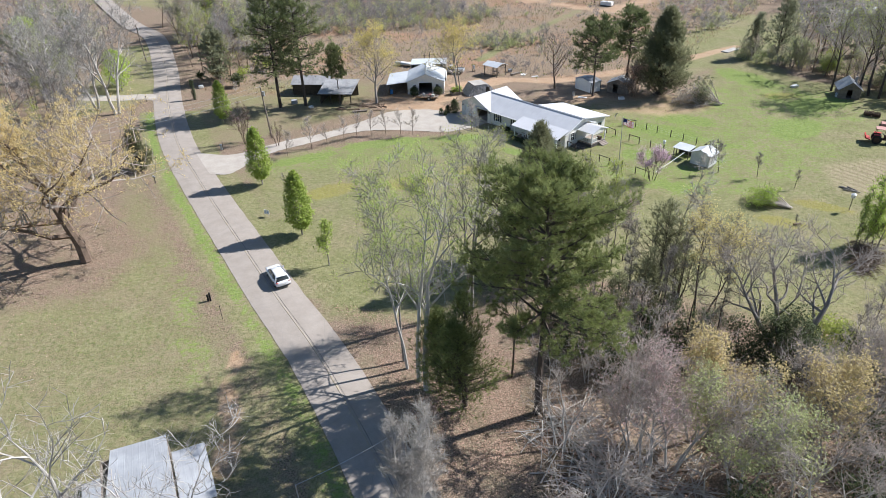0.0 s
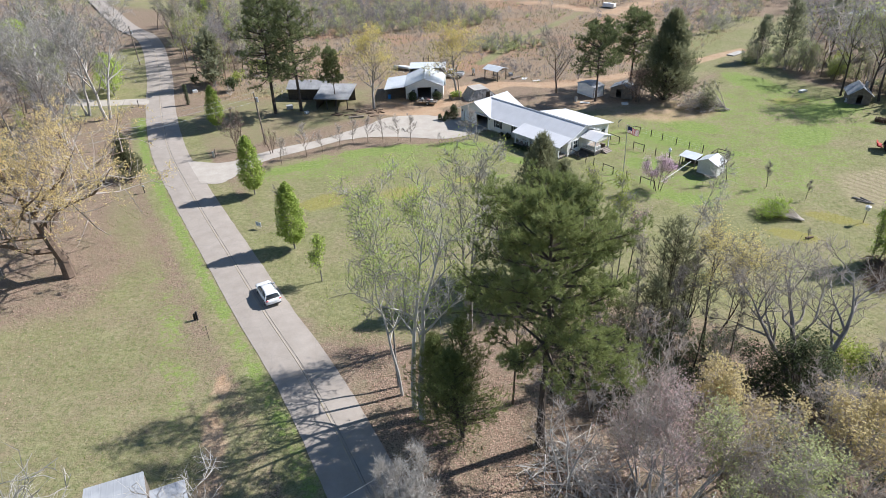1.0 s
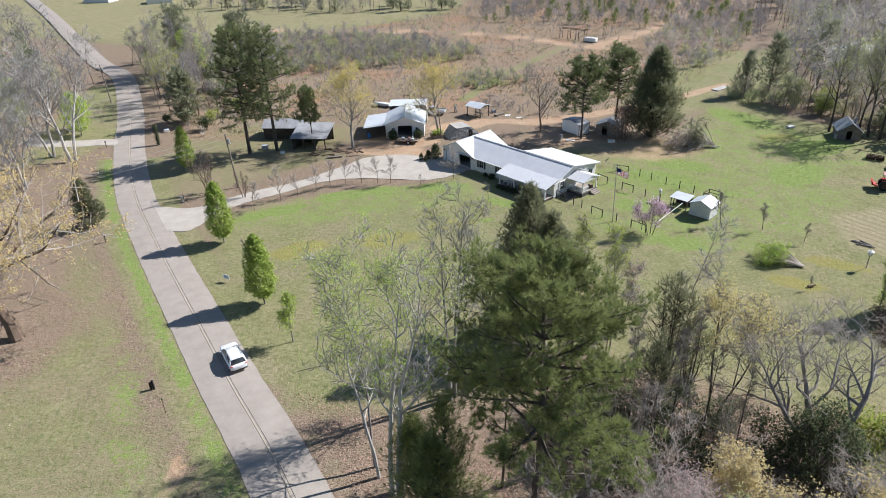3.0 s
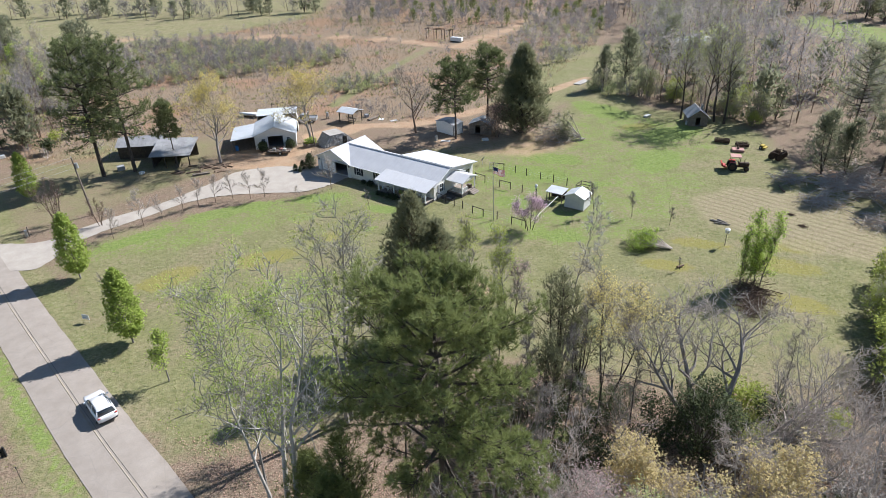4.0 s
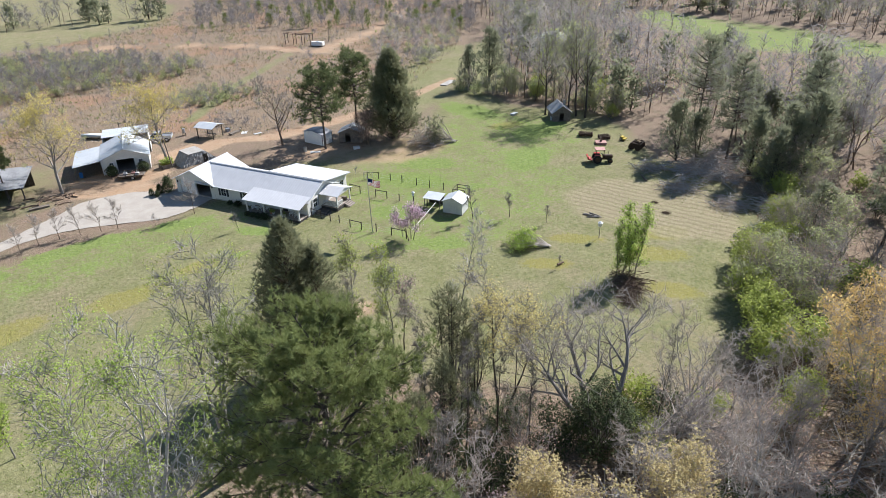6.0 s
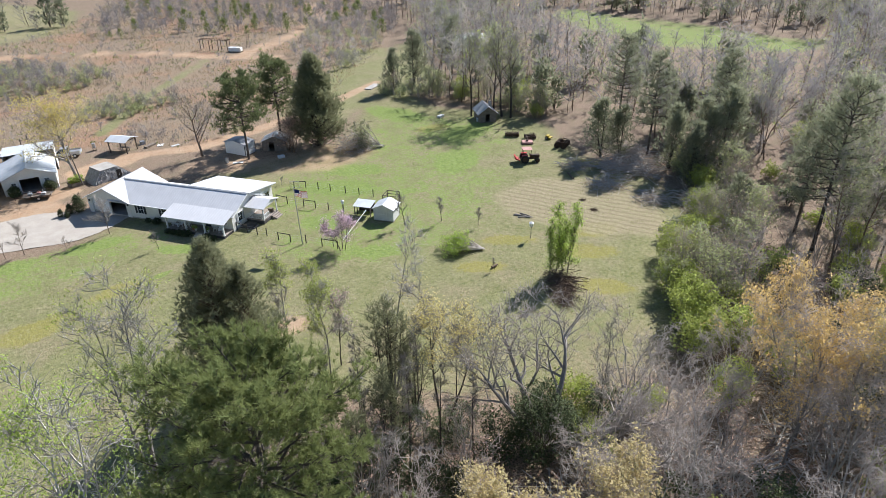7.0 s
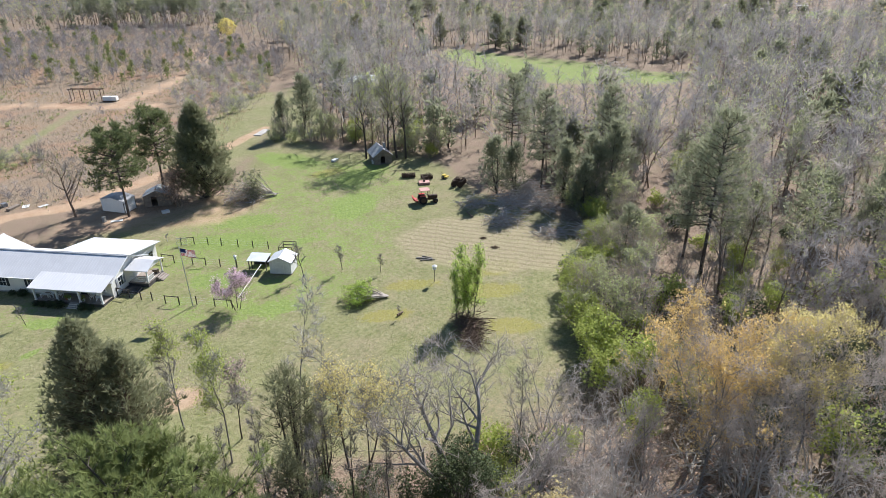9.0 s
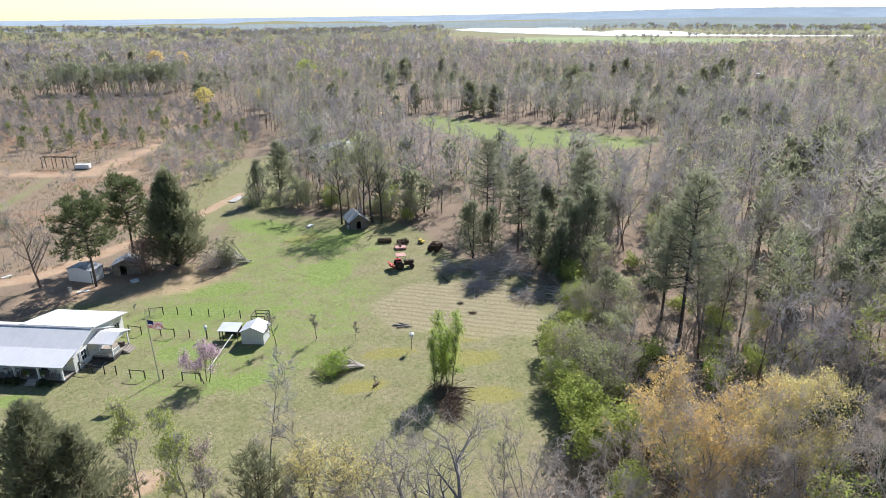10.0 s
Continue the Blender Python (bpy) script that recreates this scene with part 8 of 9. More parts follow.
for s in range(2):
    woods_kind("budding_tree", "woodland tree in pale yellow-green bud", bare_tree(84 + s, 12.0 + s, 3.6, 0.13, BARK_BROWN, BARK_TWIG, LEAF_HAZE, 5, 0.2, 2, 1.0, 0.025, cheap=True, kids=(14, 5), levels=2, base=0.3, up=0.9, gaps=-0.4), 3.4)
woods_kind("budding_tree", "woodland tree with fresh lime leaves", bare_tree(86, 11, 3.2, 0.12, BARK_BROWN, BARK_TWIG, LEAF_LIME, 5, 0.2, 2, 1.0, 0.025, cheap=True, kids=(13, 5), levels=2, base=0.3, up=1.0, gaps=-0.2), 1.6)
woods_kind("budding_tree", "woodland tree with tan-orange buds", bare_tree(861, 13, 3.8, 0.15, BARK_BROWN, BARK_TWIG, LEAF_STRAW, 3, 0.2, 2, 1.0, 0.025, cheap=True, kids=(13, 5), levels=2, base=0.35, up=1.0, gaps=0.1), 0.7)
woods_kind("pine_tree", "grey-green pine standing in woodland", pine_tree(87, 15, 3.4, 0.18, 0.35, 10, 0.8, 6, BARK_DARK, LEAF_SAGE, 0.6, 0.07, 3, 0.7, 2), 0.3)
woods_kind("cedar_tree", "ragged grey-green cedar standing in woodland", cedar_tree(88, 9.5, 2.8, 0.13, BARK_DARK, LEAF_SAGE, 0.08, 260, 0.9, 8, 3, 0.13, 0.9), 0.55)
woods_kind("brush_shrub", "bare twiggy woodland undergrowth", bare_tree(89, 4.5, 2.4, 0.05, BARK_MAUVE, BARK_MAUVE, None, 0, 0.1, 3, 0.9, 0.025, cheap=True, stems=3, kids=(8, 4), levels=2, base=0.1, up=0.8), 1.6)
woods_kind("green_shrub", "woodland shrub in fresh leaf", bush(90, 3.6, 2.2, LEAF_LIME, 500, 0.34, 12), 0.8)
woods_kind("evergreen_shrub", "dark evergreen woodland shrub", bush(900, 3.2, 2.0, LEAF_DARK, 450, 0.36, 10, BARK_DARK), 1.4)


def scatter(seed, poly, step, low=0.0, high=1e9, near_to=(6, 20), keep=None):
    """Jittered points of a grid inside a polygon."""
    rng = np.random.default_rng(seed)
    xs, ys = [p[0] for p in poly], [p[1] for p in poly]
    x, y = np.meshgrid(np.arange(min(xs), max(xs), step), np.arange(min(ys), max(ys), step))
    x, y = x.ravel() + rng.uniform(-0.45, 0.45, x.size) * step, y.ravel() + rng.uniform(-0.45, 0.45, y.size) * step
    d, az = np.hypot(x - near_to[0], y - near_to[1]), np.degrees(np.arctan2(x - 3, y - 8))
    ok = inside(x, y, poly) & (d >= low) & (d < high) & (seg_far(x, y, [tuple(p) for p in ROAD[::6]]) > 5.5) & (az > -43) & (az < 86)
    for clearing in (GREENFIELD, FARGREEN, RIVERLAND, [(190, 226), (160, 218), (138, 180), (132, 158), (136, 132), (146, 106), (158, 98), (212, 128)], [(350, 165), (396, 188), (396, 168), (440, 150), (400, 138)]):
        ok &= ~inside(x, y, clearing)
    ok &= seg_far(x, y, [(178, 240), (200, 262), (250, 310)]) > 5
    return np.stack([x, y], 1)[ok]


def stamp(name, pieces_list, spots, seed, label, category, scale=(0.7, 1.25)):
    """Many far plants joined into one object, from a handful of plants."""
    rng = np.random.default_rng(seed)
    vs, fs, ms, mats, n = [], [], [], [], 0
    choice = rng.integers(0, len(pieces_list), len(spots))
    for c, pieces in enumerate(pieces_list):
        at = spots[choice == c]
        if not len(at):
            continue
        s, a = rng.uniform(*scale, len(at)), rng.uniform(0, 6.283, len(at))
        z = ground_height(at[:, 0], at[:, 1])
        for _, me in pieces:
            v = np.empty(len(me.vertices) * 3, np.float32)
            me.vertices.foreach_get("co", v)
            v = v.reshape(-1, 3)
            f = np.empty(len(me.polygons) * 3, np.int32)
            me.loops.foreach_get("vertex_index", f)
            f = f.reshape(-1, 3)
            ca, sa = np.cos(a)[:, None], np.sin(a)[:, None]
            w = np.stack([(v[None, :, 0] * ca - v[None, :, 1] * sa) * s[:, None] + at[:, :1], (v[None, :, 0] * sa + v[None, :, 1] * ca) * s[:, None] + at[:, 1:], v[None, :, 2] * s[:, None] + z[:, None]], -1)
            mat = me.materials[0]
            if mat not in mats:
                mats.append(mat)
            vs.append(w.reshape(-1, 3)), fs.append((f[None] + (np.arange(len(at)) * len(v))[:, None, None]).reshape(-1, 3) + n)
            ms.append(np.full(len(at) * len(f), mats.index(mat)))
            n += len(at) * len(v)
    ob = new(name, mesh_of(name, np.concatenate(vs), np.concatenate(fs), mats, np.concatenate(ms)))
    return tagged(ob, label, category, kind="stuff")


weights = np.array([k[3] for k in KINDS])
weights /= weights.sum()
near_spots = np.concatenate([scatter(91, WOODS_RIGHT, 4.9, 0, 122), scatter(92, WOODS_LEFT, 6.0, 0, 150), scatter(93, WOODS_ROAD, 4.5, 0, 400)])
pick_rng = np.random.default_rng(94)
near_spots = near_spots[np.argsort(np.hypot(near_spots[:, 0] - 6, near_spots[:, 1] - 20))]
for (x, y), c in zip(near_spots[:300], pick_rng.choice(len(KINDS), 300, p=weights)):
    name, label, pieces, _ = KINDS[c]
    plant(name, pieces, x, y, label, "shrub" if "shrub" in name else "tree", pick_rng.uniform(0, 360), pick_rng.uniform(0.75, 1.25), "woodland plants")


def light_kind(seed, leaf_m=None, height=12.0, crown=3.6, twigs=120, base=0.3, bud=1, twig_m=None, leaf=0.42):
    """A light woodland tree for the distance: stem, limbs, twigs and buds."""
    rng = np.random.default_rng(seed)
    pts = [np.zeros(3)] + [np.array([rng.normal() * 0.25 * k, rng.normal() * 0.25 * k, height * k / 3]) for k in (1, 2, 3)]
    thick = height / 12
    stem = tubes(pts[:3], pts[1:], np.array([0.11, 0.085, 0.06]) * thick, np.array([0.085, 0.06, 0.025]) * thick, 3)
    n = 16
    u = rng.uniform(base, 0.95, n)
    a = rng.uniform(0, 6.283, n)
    p = np.stack([np.zeros(n), np.zeros(n), u * height], 1) + (pts[2] * u[:, None]) * np.array([1, 1, 0])
    q = p + np.stack([np.cos(a), np.sin(a), rng.uniform(0.5, 1.3, n)], 1) * (crown * (1.15 - 0.7 * u))[:, None]
    limbs = spikes(p, q, np.full(n, 0.07))
    k = rng.integers(0, n, twigs)
    at = p[k] + (q[k] - p[k]) * rng.uniform(0.2, 1.0, (twigs, 1))
    end = at + rng.normal(size=at.shape) * np.array([0.9, 0.9, 0.7]) + np.array([0, 0, 0.5])
    out = [("trunk", mesh_of("trunk", *stem, [BARK_BROWN])), ("branchwork", mesh_of("branchwork", *join(limbs, spikes(at, end, np.full(twigs, 0.05))), [thin(twig_m or BARK_MAUVE)]))]
    if leaf_m:
        some = np.repeat(end[(k % 4 != 1)][::bud], 2, 0)
        some = some + rng.normal(size=some.shape) * 0.3
        out.append(("foliage", mesh_of("foliage", *spikes(some, some + rng.normal(size=some.shape) * leaf * 0.55 + np.array([0, 0, 0.25]), np.full(len(some), leaf * 0.16)), [leaf_m])))
    return out


DISTCEDAR = cedar_tree(110, 10, 2.8, 0.14, BARK_DARK, LEAF_SAGE, 0.08, 70, 1.3, 6, 3, 0.24, 0.8)
MIDKINDS = [light_kind(101), light_kind(119, None, 12, 3.6, 130, 0.3, 1, BARK_GREY), light_kind(125, None, 13.5, 3.6, 130, 0.3, 1, BARK_GREY), light_kind(126, LEAF_HAZE, 11, 3.8, 100, 0.25, 1, None, 0.5), DISTCEDAR, light_kind(128, LEAF_HAZE, 12, 4.0, 110, 0.3, 1, BARK_TWIG), light_kind(129, LEAF_LIME, 12, 3.6, 90, 0.3, 2), light_kind(127, LEAF_HAZE, 13, 4.2, 110, 0.3, 2, BARK_GREY), light_kind(102, LEAF_HAZE, 13, 3.4, 110, 0.3, 2), light_kind(103, None, 14), light_kind(104, LEAF_STRAW, 11, 3.4, 110, 0.3, 3), light_kind(105, None, 13, 4.0, 130, 0.3, 1, BARK_TWIG), light_kind(106, LEAF_MAUVE, 12, 3.6, 110, 0.3, 2), light_kind(112, None, 10, 3.4), light_kind(107, LEAF_HAZE, 12, 3.6, 100), light_kind(108, LEAF_LIME, 10, 3.2, 90, 0.25, 2), light_kind(109, None, 4.5, 2.2, 60, 0.05), light_kind(113, LEAF_GREEN, 5.0, 2.2, 50, 0.05), DISTCEDAR, light_kind(115, None, 12.5, 3.6), light_kind(116, None, 13.5, 3.8), light_kind(117, LEAF_HAZE, 12.5, 3.6, 100, 0.3, 2), light_kind(118, None, 12, 3.4, 120, 0.3, 1, BARK_TWIG)]
stamp("mid_woods", MIDKINDS, np.concatenate([near_spots[300:], scatter(95, WOODS_RIGHT, 5.0, 122, 300), scatter(96, WOODS_LEFT, 7.5, 150, 330)]), 97, "grey leafless spring woodland with scattered evergreens", "woodland")
FARLAND = [(-900, 2000), (-500, 560), (-60, 500), (0, 400), (60, 412), (100, 400), (136, 330), (300, -100), (2000, -100), (2000, 2000)]
far_spots = [(scatter(111 + k, FARLAND, step, low, high), low) for k, (low, high, step) in enumerate(((300, 480, 7.6), (480, 800, 14), (800, 1300, 25), (1300, 2000, 40)))]


def clump(seed, leaf_m, size, high, per_head, bit, tint=BARK_MAUVE):
    """Rough far crowns: rounded heads made of many short slivers of twig and leaf over bare stems."""
    rng = np.random.default_rng(seed)
    heads = max(3, int(size / 1.25))
    a, r = rng.uniform(0, 6.283, heads), size * np.sqrt(rng.uniform(0, 1, heads))
    c = np.stack([np.cos(a) * r, np.sin(a) * r, high * rng.uniform(0.5, 0.8, heads)], 1)
    stems = spikes(c * np.array([1, 1, 0]), c + np.array([0, 0, high * 0.25]), np.full(heads, 0.05 + 0.03 * size))

    def bits(n):
        k = np.repeat(np.arange(heads), n)
        o = rng.normal(size=(len(k), 3))
        o *= (rng.uniform(0.35, 1, len(k)) / np.linalg.norm(o, axis=1))[:, None]
        p = c[k] + o * np.array([2.5, 2.5, high * 0.27])
        d = rng.normal(size=p.shape) * 0.55 + o * 0.6 + np.array([0, 0, 0.45])
        return spikes(p, p + d * bit, np.full(len(p), bit * 0.24))

    out = [("branchwork", mesh_of("branchwork", *join(stems, bits(per_head // 2 if leaf_m else per_head)), [thin(tint)]))]
    if leaf_m:
        out.append(("foliage", mesh_of("foliage", *bits(per_head // 2), [leaf_m])))
    return out


FARKINDS = [light_kind(209, LEAF_LIME, 12, 3.4, 60, 0.3, 2, None, 0.7), DISTCEDAR, light_kind(201, None, 12, 3.4, 70, 0.3, 1, BARK_MAUVE), light_kind(202, None, 13, 3.6, 70, 0.3, 1, BARK_GREY), light_kind(203, None, 12, 3.4, 70, 0.3, 1, BARK_MAUVE), light_kind(204, LEAF_HAZE, 12, 3.6, 60, 0.3, 2, None, 0.7), light_kind(205, LEAF_STRAW, 12, 3.6, 60, 0.3, 2, None, 0.7), light_kind(206, LEAF_MAUVE, 12, 3.6, 60, 0.3, 2, None, 0.7), light_kind(207, LEAF_HAZE, 11, 3.2, 60, 0.3, 2, BARK_GREY, 0.7), light_kind(208, None, 11, 3.2, 70, 0.3, 1, BARK_TWIG)]
for k, (spots, low) in enumerate(far_spots):
    s, bit = 2.6 + 2.4 * k, 0.9 + 0.55 * k
    kinds = FARKINDS if k == 0 else [clump(120 + k, None, s, 12, 20, bit), clump(121 + k, LEAF_MAUVE, s, 12, 20, bit), clump(122 + k, None, s, 13, 20, bit, BARK_GREY), clump(140 + k, LEAF_HAZE, s, 12, 20, bit), clump(150 + k, LEAF_STRAW, s, 12, 20, bit), clump(160 + k, LEAF_HAZE, s, 13, 20, bit, BARK_GREY), clump(165 + k, LEAF_LIME, s * 0.7, 11, 20, bit), clump(166 + k, LEAF_MAUVE, s, 12, 20, bit), clump(170 + k, LEAF_CEDAR, s * 0.6, 12, 20, bit)]
    stamp("far_woods", kinds, spots, 180 + k, "distant grey and green spring woodland", "woodland")

# pine stand beyond the cutover, and single trees that stand out in the far woods
STANDPINE = cedar_tree(187, 14, 2.0, 0.16, BARK_BROWN, LEAF_SAGE, 0.45, 46, 1.3, 6, 1, 0.2, 0.8)
stamp("far_pines", [STANDPINE], scatter(185, [(92, 424), (100, 444), (158, 400), (142, 378)], 4.2), 186, "grey-green pine stand beyond the cutover", "woodland", (0.85, 1.15))
FULLCEDAR = cedar_tree(188, 12, 3.6, 0.2, BARK_DARK, LEAF_CEDAR, 0.05, 150, 1.3, 6, 2, 0.22, 0.7)
dark_rng = np.random.default_rng(189)
for x, y, n, r in ((150, 640, 5, 9), (190, 612, 7, 10), (120, 650, 4, 8), (262, 335, 3, 3.5), (190, 234, 1, 0), (447, 150, 1, 0), (385, 184, 2, 3), (367, 236, 4, 6), (288, 321, 2, 3), (290, 230, 3, 5), (330, 170, 3, 6), (250, 150, 3, 6), (206, 208, 2, 3), (160, 250, 2, 3), (230, 95, 3, 6), (170, 70, 2, 4)):
    for _ in range(n):
        px, py = x + dark_rng.normal() * r, y + dark_rng.normal() * r
        plant("cedar_tree", FULLCEDAR, px, py, "dark full evergreen standing out in the woods", "tree", dark_rng.uniform(0, 360), dark_rng.uniform(0.85, 1.2), "far evergreens", float(ground_height(np.array(px), np.array(py))))
BIGROUND = {m.name: leafy_tree(190 + k, 13, 6.0, 0.3, BARK_GREY, m, 0.25, 900, 0.9, "ball") for k, m in enumerate((LEAF_LIME, LEAF_ORANGE, LEAF_YELLOW))}
for x, y, m, s, label in ((220, 371, LEAF_LIME, 1.15, "big round tree in lime green bud"), (213, 348, LEAF_ORANGE, 0.8, "round tree flushed orange tan"), (209, 590, LEAF_ORANGE, 1.2, "round tree flushed orange tan"), (226, 578, LEAF_ORANGE, 1.1, "round tree flushed orange tan"), (132, 319, LEAF_YELLOW, 0.7, "round tree in yellow bud"), (151, 296, LEAF_YELLOW, 0.75, "round tree in yellow bud"), (238, 366, LEAF_LIME, 0.7, "round tree in lime green bud")):
    plant("budding_tree", BIGROUND[m.name], x, y, label, "tree", x * 7, s, "far budding trees", float(ground_height(np.array(float(x)), np.array(float(y)))))


# ---- field growth, litter and distance ----
def scatter_any(seed, poly, step):
    rng = np.random.default_rng(seed)
    xs, ys = [p[0] for p in poly], [p[1] for p in poly]
    x, y = np.meshgrid(np.arange(min(xs), max(xs), step), np.arange(min(ys), max(ys), step))
    x, y = x.ravel() + rng.uniform(-0.6, 0.6, x.size) * step, y.ravel() + rng.uniform(-0.6, 0.6, y.size) * step
    ok = inside(x, y, poly) & (seg_far(x, y, [tuple(p) for p in ROAD[::6]]) > 4.5)
    return np.stack([x, y], 1)[ok]


def tuft_field(name, spots, blades, high, wide, material, label, seed, spread_r=0.3):
    rng = np.random.default_rng(seed)
    p = np.repeat(spots, blades, 0) + rng.normal(size=(len(spots) * blades, 2)) * spread_r
    z = ground_height(p[:, 0], p[:, 1]) - 0.03
    base = np.c_[p, z]
    tip = base + np.stack([rng.normal(size=len(p)) * high * 0.35, rng.normal(size=len(p)) * high * 0.35, high * rng.uniform(0.5, 1.3, len(p))], 1)
    ob = new(name, mesh_of(name, *spikes(base, tip, np.full(len(p), wide)), [material]))
    return tagged(ob, label, "grass", kind="stuff")


patch_rng = np.random.default_rng(301)
field_spots = scatter_any(302, FIELD, 1.5)
dirt_free = seg_far(field_spots[:, 0], field_spots[:, 1], [(8, 158), (20, 181), (44, 217)]) > 2.2
dirt_free &= seg_far(field_spots[:, 0], field_spots[:, 1], [(-60, 262), (-20, 256), (12, 245), (34, 231), (46, 216), (62, 205)]) > 3.5
dirt_free &= seg_far(field_spots[:, 0], field_spots[:, 1], [(52, 214), (80, 240), (95, 260), (110, 300)]) > 4
dirt_free &= ~inside(field_spots[:, 0], field_spots[:, 1], DIRT)
field_spots = field_spots[dirt_free]
wave = np.sin(field_spots[:, 0] * 0.21 + 1.3 * np.sin(field_spots[:, 1] * 0.13)) + np.sin(field_spots[:, 1] * 0.19 + 0.7) + patch_rng.normal(size=len(field_spots)) * 0.5
tuft_field("sedge_grass", field_spots[wave > 0.2], 5, 0.55, 0.05, SEDGE, "dry tan sedge tufts over the field", 303, 0.45)
tuft_field("weed_stalks", field_spots[wave <= 0.2], 5, 0.5, 0.04, BARK_TWIG, "grey-brown dead weed stalks over the field", 304, 0.5)
tuft_field("green_weeds", field_spots[np.abs(wave) < 0.35], 4, 0.5, 0.07, GRASSBLADE, "low green weeds in the dry field", 305, 0.5)
tuft_field("verge_grass", scatter_any(306, LEFTLAWN, 0.85), 2, 0.16, 0.035, GRASSBLADE, "short rough grass beside the road", 307, 0.3)
tuft_field("lawn_grass", scatter_any(308, LAWN, 0.75), 2, 0.13, 0.035, GRASSBLADE, "short uneven lawn grass round the house", 309, 0.3)
THICKET_LINE = [(-62, 196), (-46, 188), (-20, 190), (0, 196), (16, 200), (12, 216), (-2, 230), (-24, 244), (-48, 250), (-70, 240), (-76, 224)]
brush_kinds = [light_kind(310, None, 5.5, 2.2, 80, 0.05), light_kind(311, None, 4.5, 2.0, 80, 0.05, 1, BARK_TWIG), light_kind(312, LEAF_HAZE, 4.0, 2.0, 60, 0.05, 1, None, 0.5), light_kind(313, None, 6.5, 2.4, 80, 0.1), bush(314, 3.4, 2.0, LEAF_HAZE, 340, 0.3, 12)]
stamp("brush_thicket", [brush_kinds[k] for k in (0, 4, 2, 3, 4, 2, 4, 1)], scatter_any(315, THICKET_LINE, 2.5), 316, "grey and green scrub thicket across the field", "scrub", (0.45, 0.95))
GREENPATCH = [(4, 170), (14, 166), (26, 172), (22, 180), (8, 180)]
stamp("green_scrub", [brush_kinds[2], brush_kinds[4]], scatter_any(317, GREENPATCH, 1.6), 318, "low green scrub patch in the field", "scrub", (0.35, 0.6))
YOUNGPINES = [(16, 268), (60, 248), (88, 236), (104, 214), (124, 250), (132, 330), (120, 385), (60, 395), (30, 330)]
pinelet = cedar_tree(319, 4.5, 1.3, 0.06, BARK_DARK, LEAF_PINE, 0.08, 40, 0.8, 6, 1, 0.13)
young = scatter_any(320, YOUNGPINES, 4.8)
stamp("young_growth", [pinelet, brush_kinds[0], brush_kinds[1], brush_kinds[0], brush_kinds[3]], young, 321, "young pines and grey saplings on the cutover", "scrub", (0.5, 1.1))
EDGE_SCRUB = [(10, 150), (24, 140), (30, 142), (20, 152), (12, 156)]
stamp("field_brush", [brush_kinds[0], brush_kinds[1], brush_kinds[3], brush_kinds[2], brush_kinds[4]], scatter_any(351, [(58, 178), (74, 180), (96, 206), (112, 240), (92, 250), (76, 226), (64, 204)], 3.4), 352, "grey brush and green bushes on the cutover", "scrub", (0.4, 0.9))
stamp("drive_scrub", [brush_kinds[1], brush_kinds[0]], scatter_any(322, EDGE_SCRUB, 2.2), 323, "grey brambles beside the dirt drive", "scrub", (0.25, 0.5))
stamp("field_saplings", [brush_kinds[1], brush_kinds[2], brush_kinds[0], brush_kinds[4], brush_kinds[0]], scatter_any(324, FIELD, 7.5), 325, "scattered saplings in the dry field", "scrub", (0.2, 0.5))
stamp("wood_edge_shrubs", [bush(361, 3.4, 2.2, LEAF_HAZE, 420, 0.26, 12), bush(362, 3.0, 2.0, LEAF_LIME, 420, 0.26, 12), bush(363, 3.0, 2.0, LEAF_SAGE, 360, 0.26, 12), GREYLOW2], scatter_any(326, [(50, 40), (54, 52), (64, 63), (82, 70), (90, 84), (96, 84), (90, 66), (70, 54), (58, 40)], 3.0), 327, "shrubs in fresh leaf along the wood's edge", "scrub", (0.7, 1.4))
stamp("far_hedge", [brush_kinds[0], brush_kinds[3], MIDKINDS[0], DISTCEDAR], scatter_any(328, [(-120, 330), (-40, 300), (10, 300), (20, 318), (-40, 325), (-120, 350)], 6.0), 329, "hedgerow trees beyond the pale field", "woodland")

litter_rng = np.random.default_rng(330)
spots = np.concatenate([scatter_any(331, TREELINE, 0.36), scatter_any(341, [(-13, 43), (-17, 57), (-8, 56), (6, 48), (6, 34), (-4, 33), (-8, 37)], 0.2), scatter_any(332, [(-58, 40), (-40, 40), (-38, 60), (-44, 84), (-58, 84)], 0.7), scatter_any(333, [(52, 20), (52, 44), (66, 62), (84, 70), (100, 60), (100, 20)], 0.7)])
tagged(new("leaf_litter", mesh_of("leaf_litter", *leaves_at(np.c_[spots, litter_rng.uniform(0.0, 0.05, len(spots))], 0.13, litter_rng, 0.8), [LEAF_DEAD])), "dry fallen leaves under the near trees", "leaf litter", kind="stuff")

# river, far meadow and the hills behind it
# near-white base colour stands for the sun's glare on the water
GLARE_WATER = Nodes("river_water_glare").done((0.62, 0.64, 0.64), 0.35, 0.0, 0.8)
far_meadow = mottled("far_meadow", (0.17, 0.22, 0.07), (0.24, 0.27, 0.11), 0.01, 0.95, 0, 0.1)


def far_sheet(name, points, z, material, label, category):
    xs, ys = [p[0] for p in points], [p[1] for p in points]
    x, y = np.meshgrid(np.arange(min(xs), max(xs), 10.0), np.arange(min(ys), max(ys), 10.0))
    ok = inside(x, y, points)
    x, y = x[ok], y[ok]
    corners = np.stack([np.stack([x + a, y + b], 1) for a, b in ((-5, -5), (5, -5), (5, 5), (-5, 5))], 1).reshape(-1, 2)
    v = np.c_[corners, ground_height(corners[:, 0], corners[:, 1]) + z]
    ob = new(name, mesh_of(name, v, np.arange(len(v)).reshape(-1, 4), [material]))
    return tagged(ob, label, category, kind="structure")


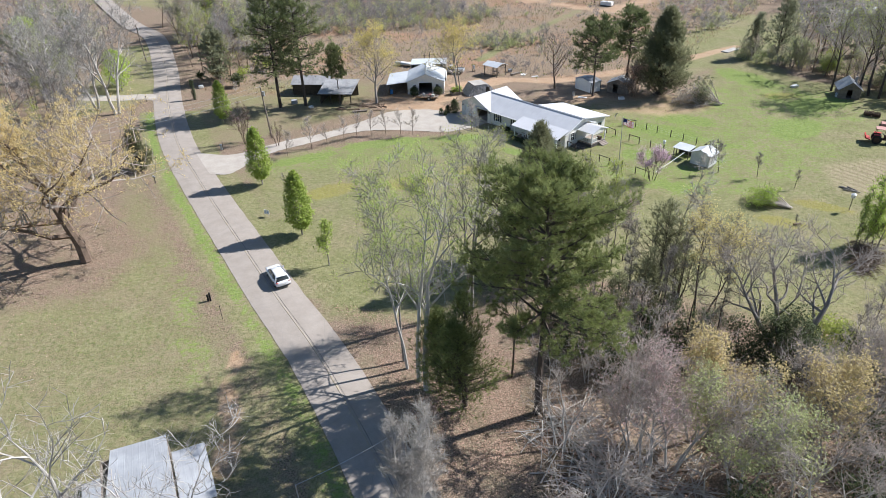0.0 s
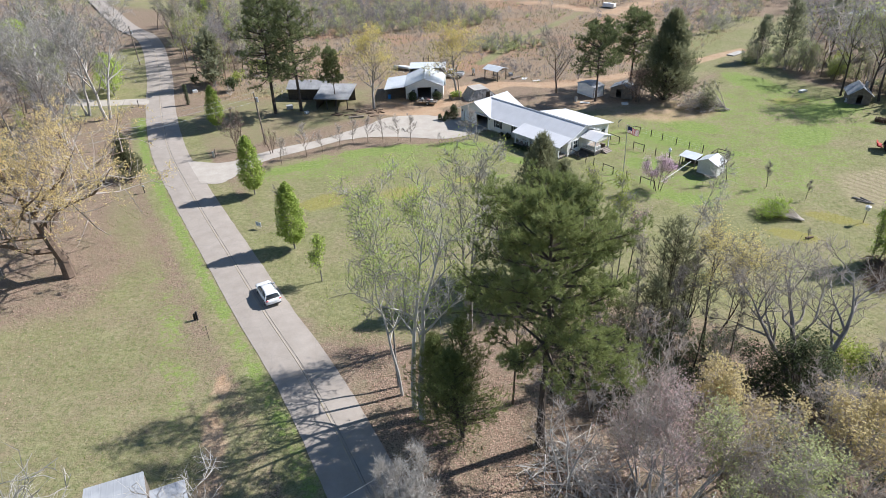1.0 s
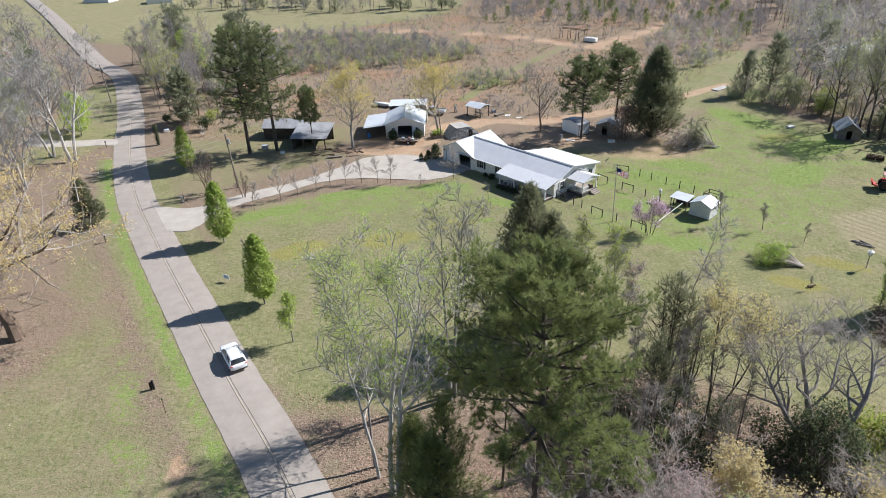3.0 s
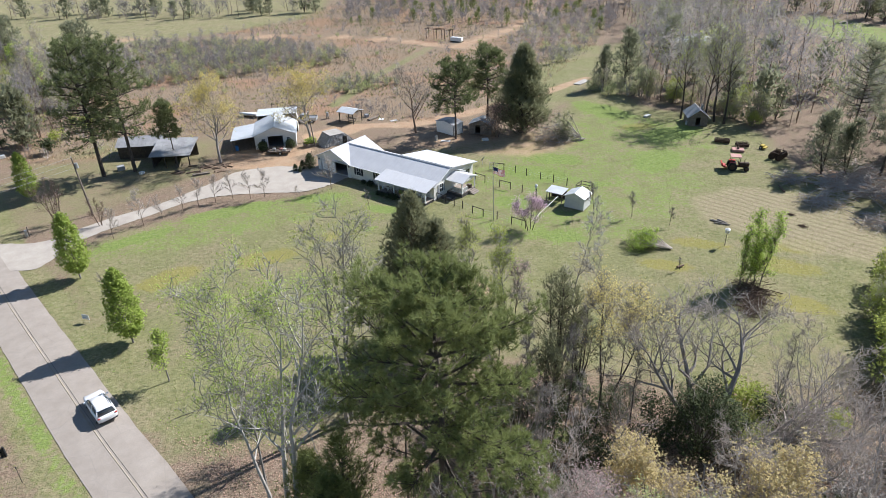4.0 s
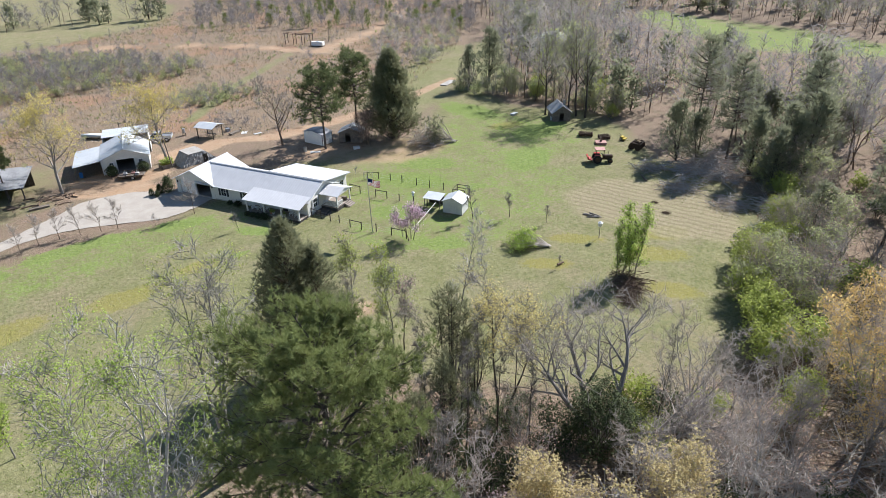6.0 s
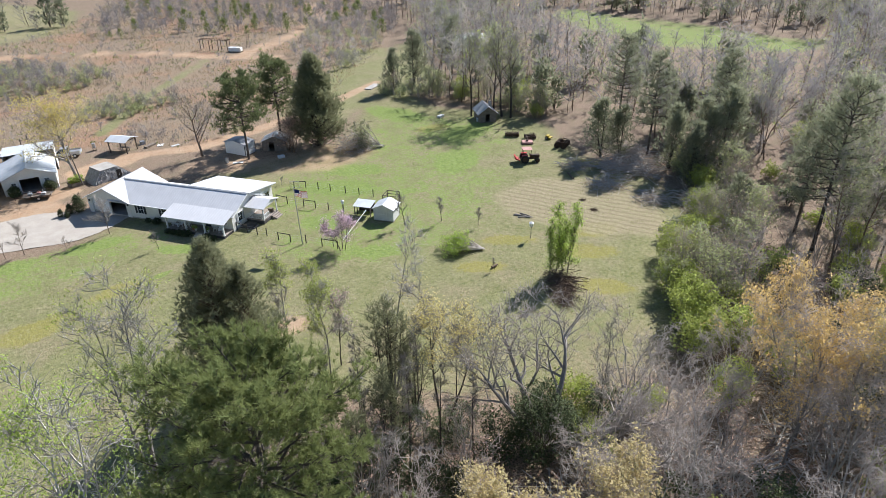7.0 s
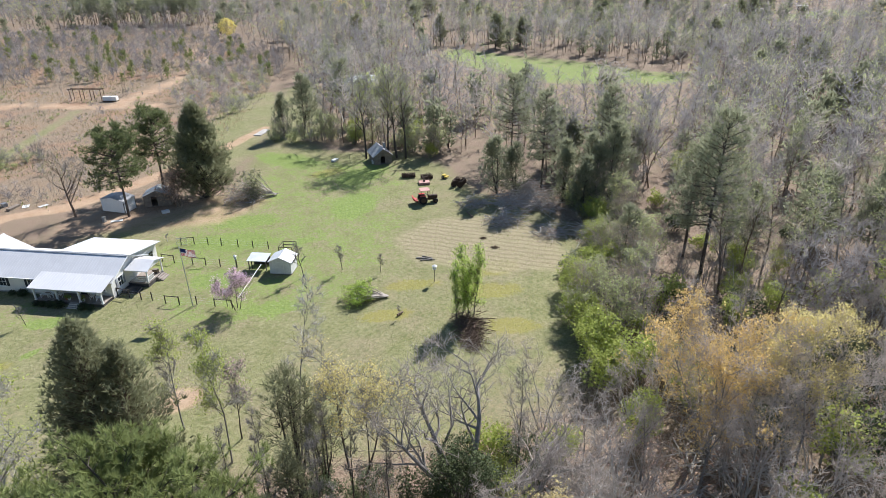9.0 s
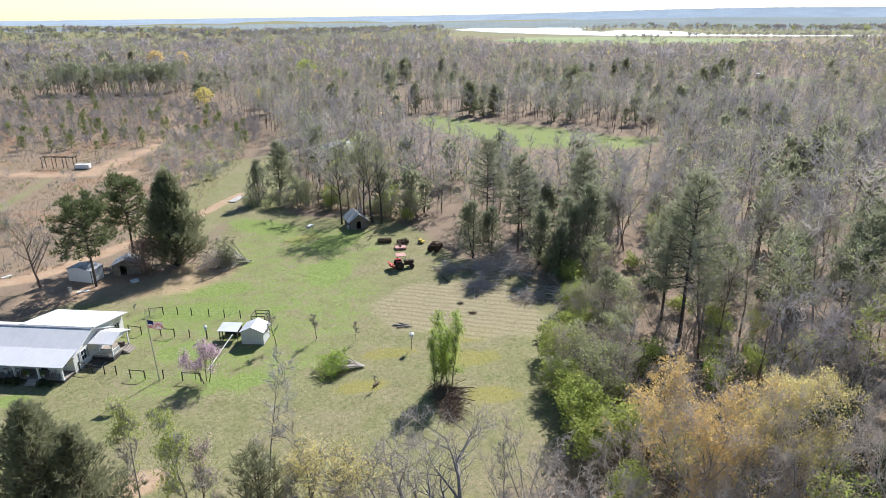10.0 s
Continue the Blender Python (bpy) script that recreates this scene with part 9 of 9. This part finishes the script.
far_sheet("meadow", [(760, 620), (800, 760), (960, 830), (1080, 700), (1130, 480), (1060, 400), (900, 440)], 0.3, far_meadow, "pale green river meadow in the distance", "meadow")
far_sheet("water", [(1174, 1103), (1262, 1326), (1786, 1729), (1740, 1400), (1680, 1180), (1400, 1010), (1330, 900), (1500, 960), (1480, 820), (1340, 640), (1380, 470), (1470, 380), (1430, 350), (1300, 470), (1210, 620), (1130, 768)], 0.35, GLARE_WATER, "distant river with white sun glare in its colour", "water")
bank = np.concatenate([scatter_any(345, [(1150, 640), (1280, 440), (1400, 330), (1300, 300), (1200, 420), (1120, 590)], 13), scatter_any(346, [(985, 640), (1010, 575), (985, 565), (960, 630)], 9), scatter_any(347, [(1380, 1030), (1560, 1080), (1500, 970), (1340, 910), (1300, 960)], 22), scatter_any(353, [(1520, 960), (1660, 1150), (1740, 1150), (1560, 600), (1470, 420), (1420, 480), (1370, 640)], 26)])
stamp("river_trees", [clump(348, LEAF_HAZE, 4.0, 10, 24, 1.6), clump(349, None, 4.0, 10, 24, 1.6, BARK_GREY)], bank, 350, "grey trees along the far river bank", "woodland", (0.7, 1.0))


def hill_ring(name, radius, crest_at, seed, haze_tone, label):
    """A low wooded ridge far off, with an uneven crest; crest_at gives its height by compass bearing."""
    rng = np.random.default_rng(seed)
    deg = np.linspace(-48, 100, 600)
    a = np.radians(deg)
    crest = np.interp(deg, *zip(*crest_at)) + np.cumsum(rng.normal(size=len(a))) * 0.05 + rng.uniform(0, 1.6, len(a))
    rows = []
    for k, (r, z) in enumerate(((radius - 420, -14.0), (radius - 150, 0.5), (radius, 1.0), (radius + 500, 0.9))):
        h = np.full(len(a), z) if k == 0 else crest * z
        rows.append(np.stack([np.sin(a) * r, np.cos(a) * r, h], 1))
    v = np.concatenate(rows)
    n = len(a)
    i, k = np.meshgrid(np.arange(3), np.arange(n - 1), indexing="ij")
    q = (i * n + k).ravel()
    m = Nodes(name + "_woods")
    # air haze is painted in: woodland colour paled towards blue-grey, mottled by noise
    c = m.mix(m.ramp(m.noise(0.006, 6, 0.7), 0.35, 0.65), tuple(t * 0.9 for t in haze_tone), tuple(t * 1.08 for t in haze_tone))
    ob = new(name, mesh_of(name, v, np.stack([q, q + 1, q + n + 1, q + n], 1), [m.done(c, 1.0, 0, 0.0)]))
    return tagged(ob, label, "hills", kind="structure")


hill_ring("backdrop_hills_near", 2300, ((-48, -4), (10, -3), (40, 0), (50, 3), (58, 10), (66, 16), (80, 14), (100, 10)), 341, (0.215, 0.245, 0.24), "wooded hills beyond the river, haze painted into their colour")
hill_ring("backdrop_hills_far", 3900, ((-48, 9), (10, 10), (25, 12), (40, 19), (48, 25), (55, 34), (62, 44), (70, 49), (80, 45), (100, 34)), 342, (0.27, 0.325, 0.375), "distant ridge on the horizon, painted pale blue with haze")
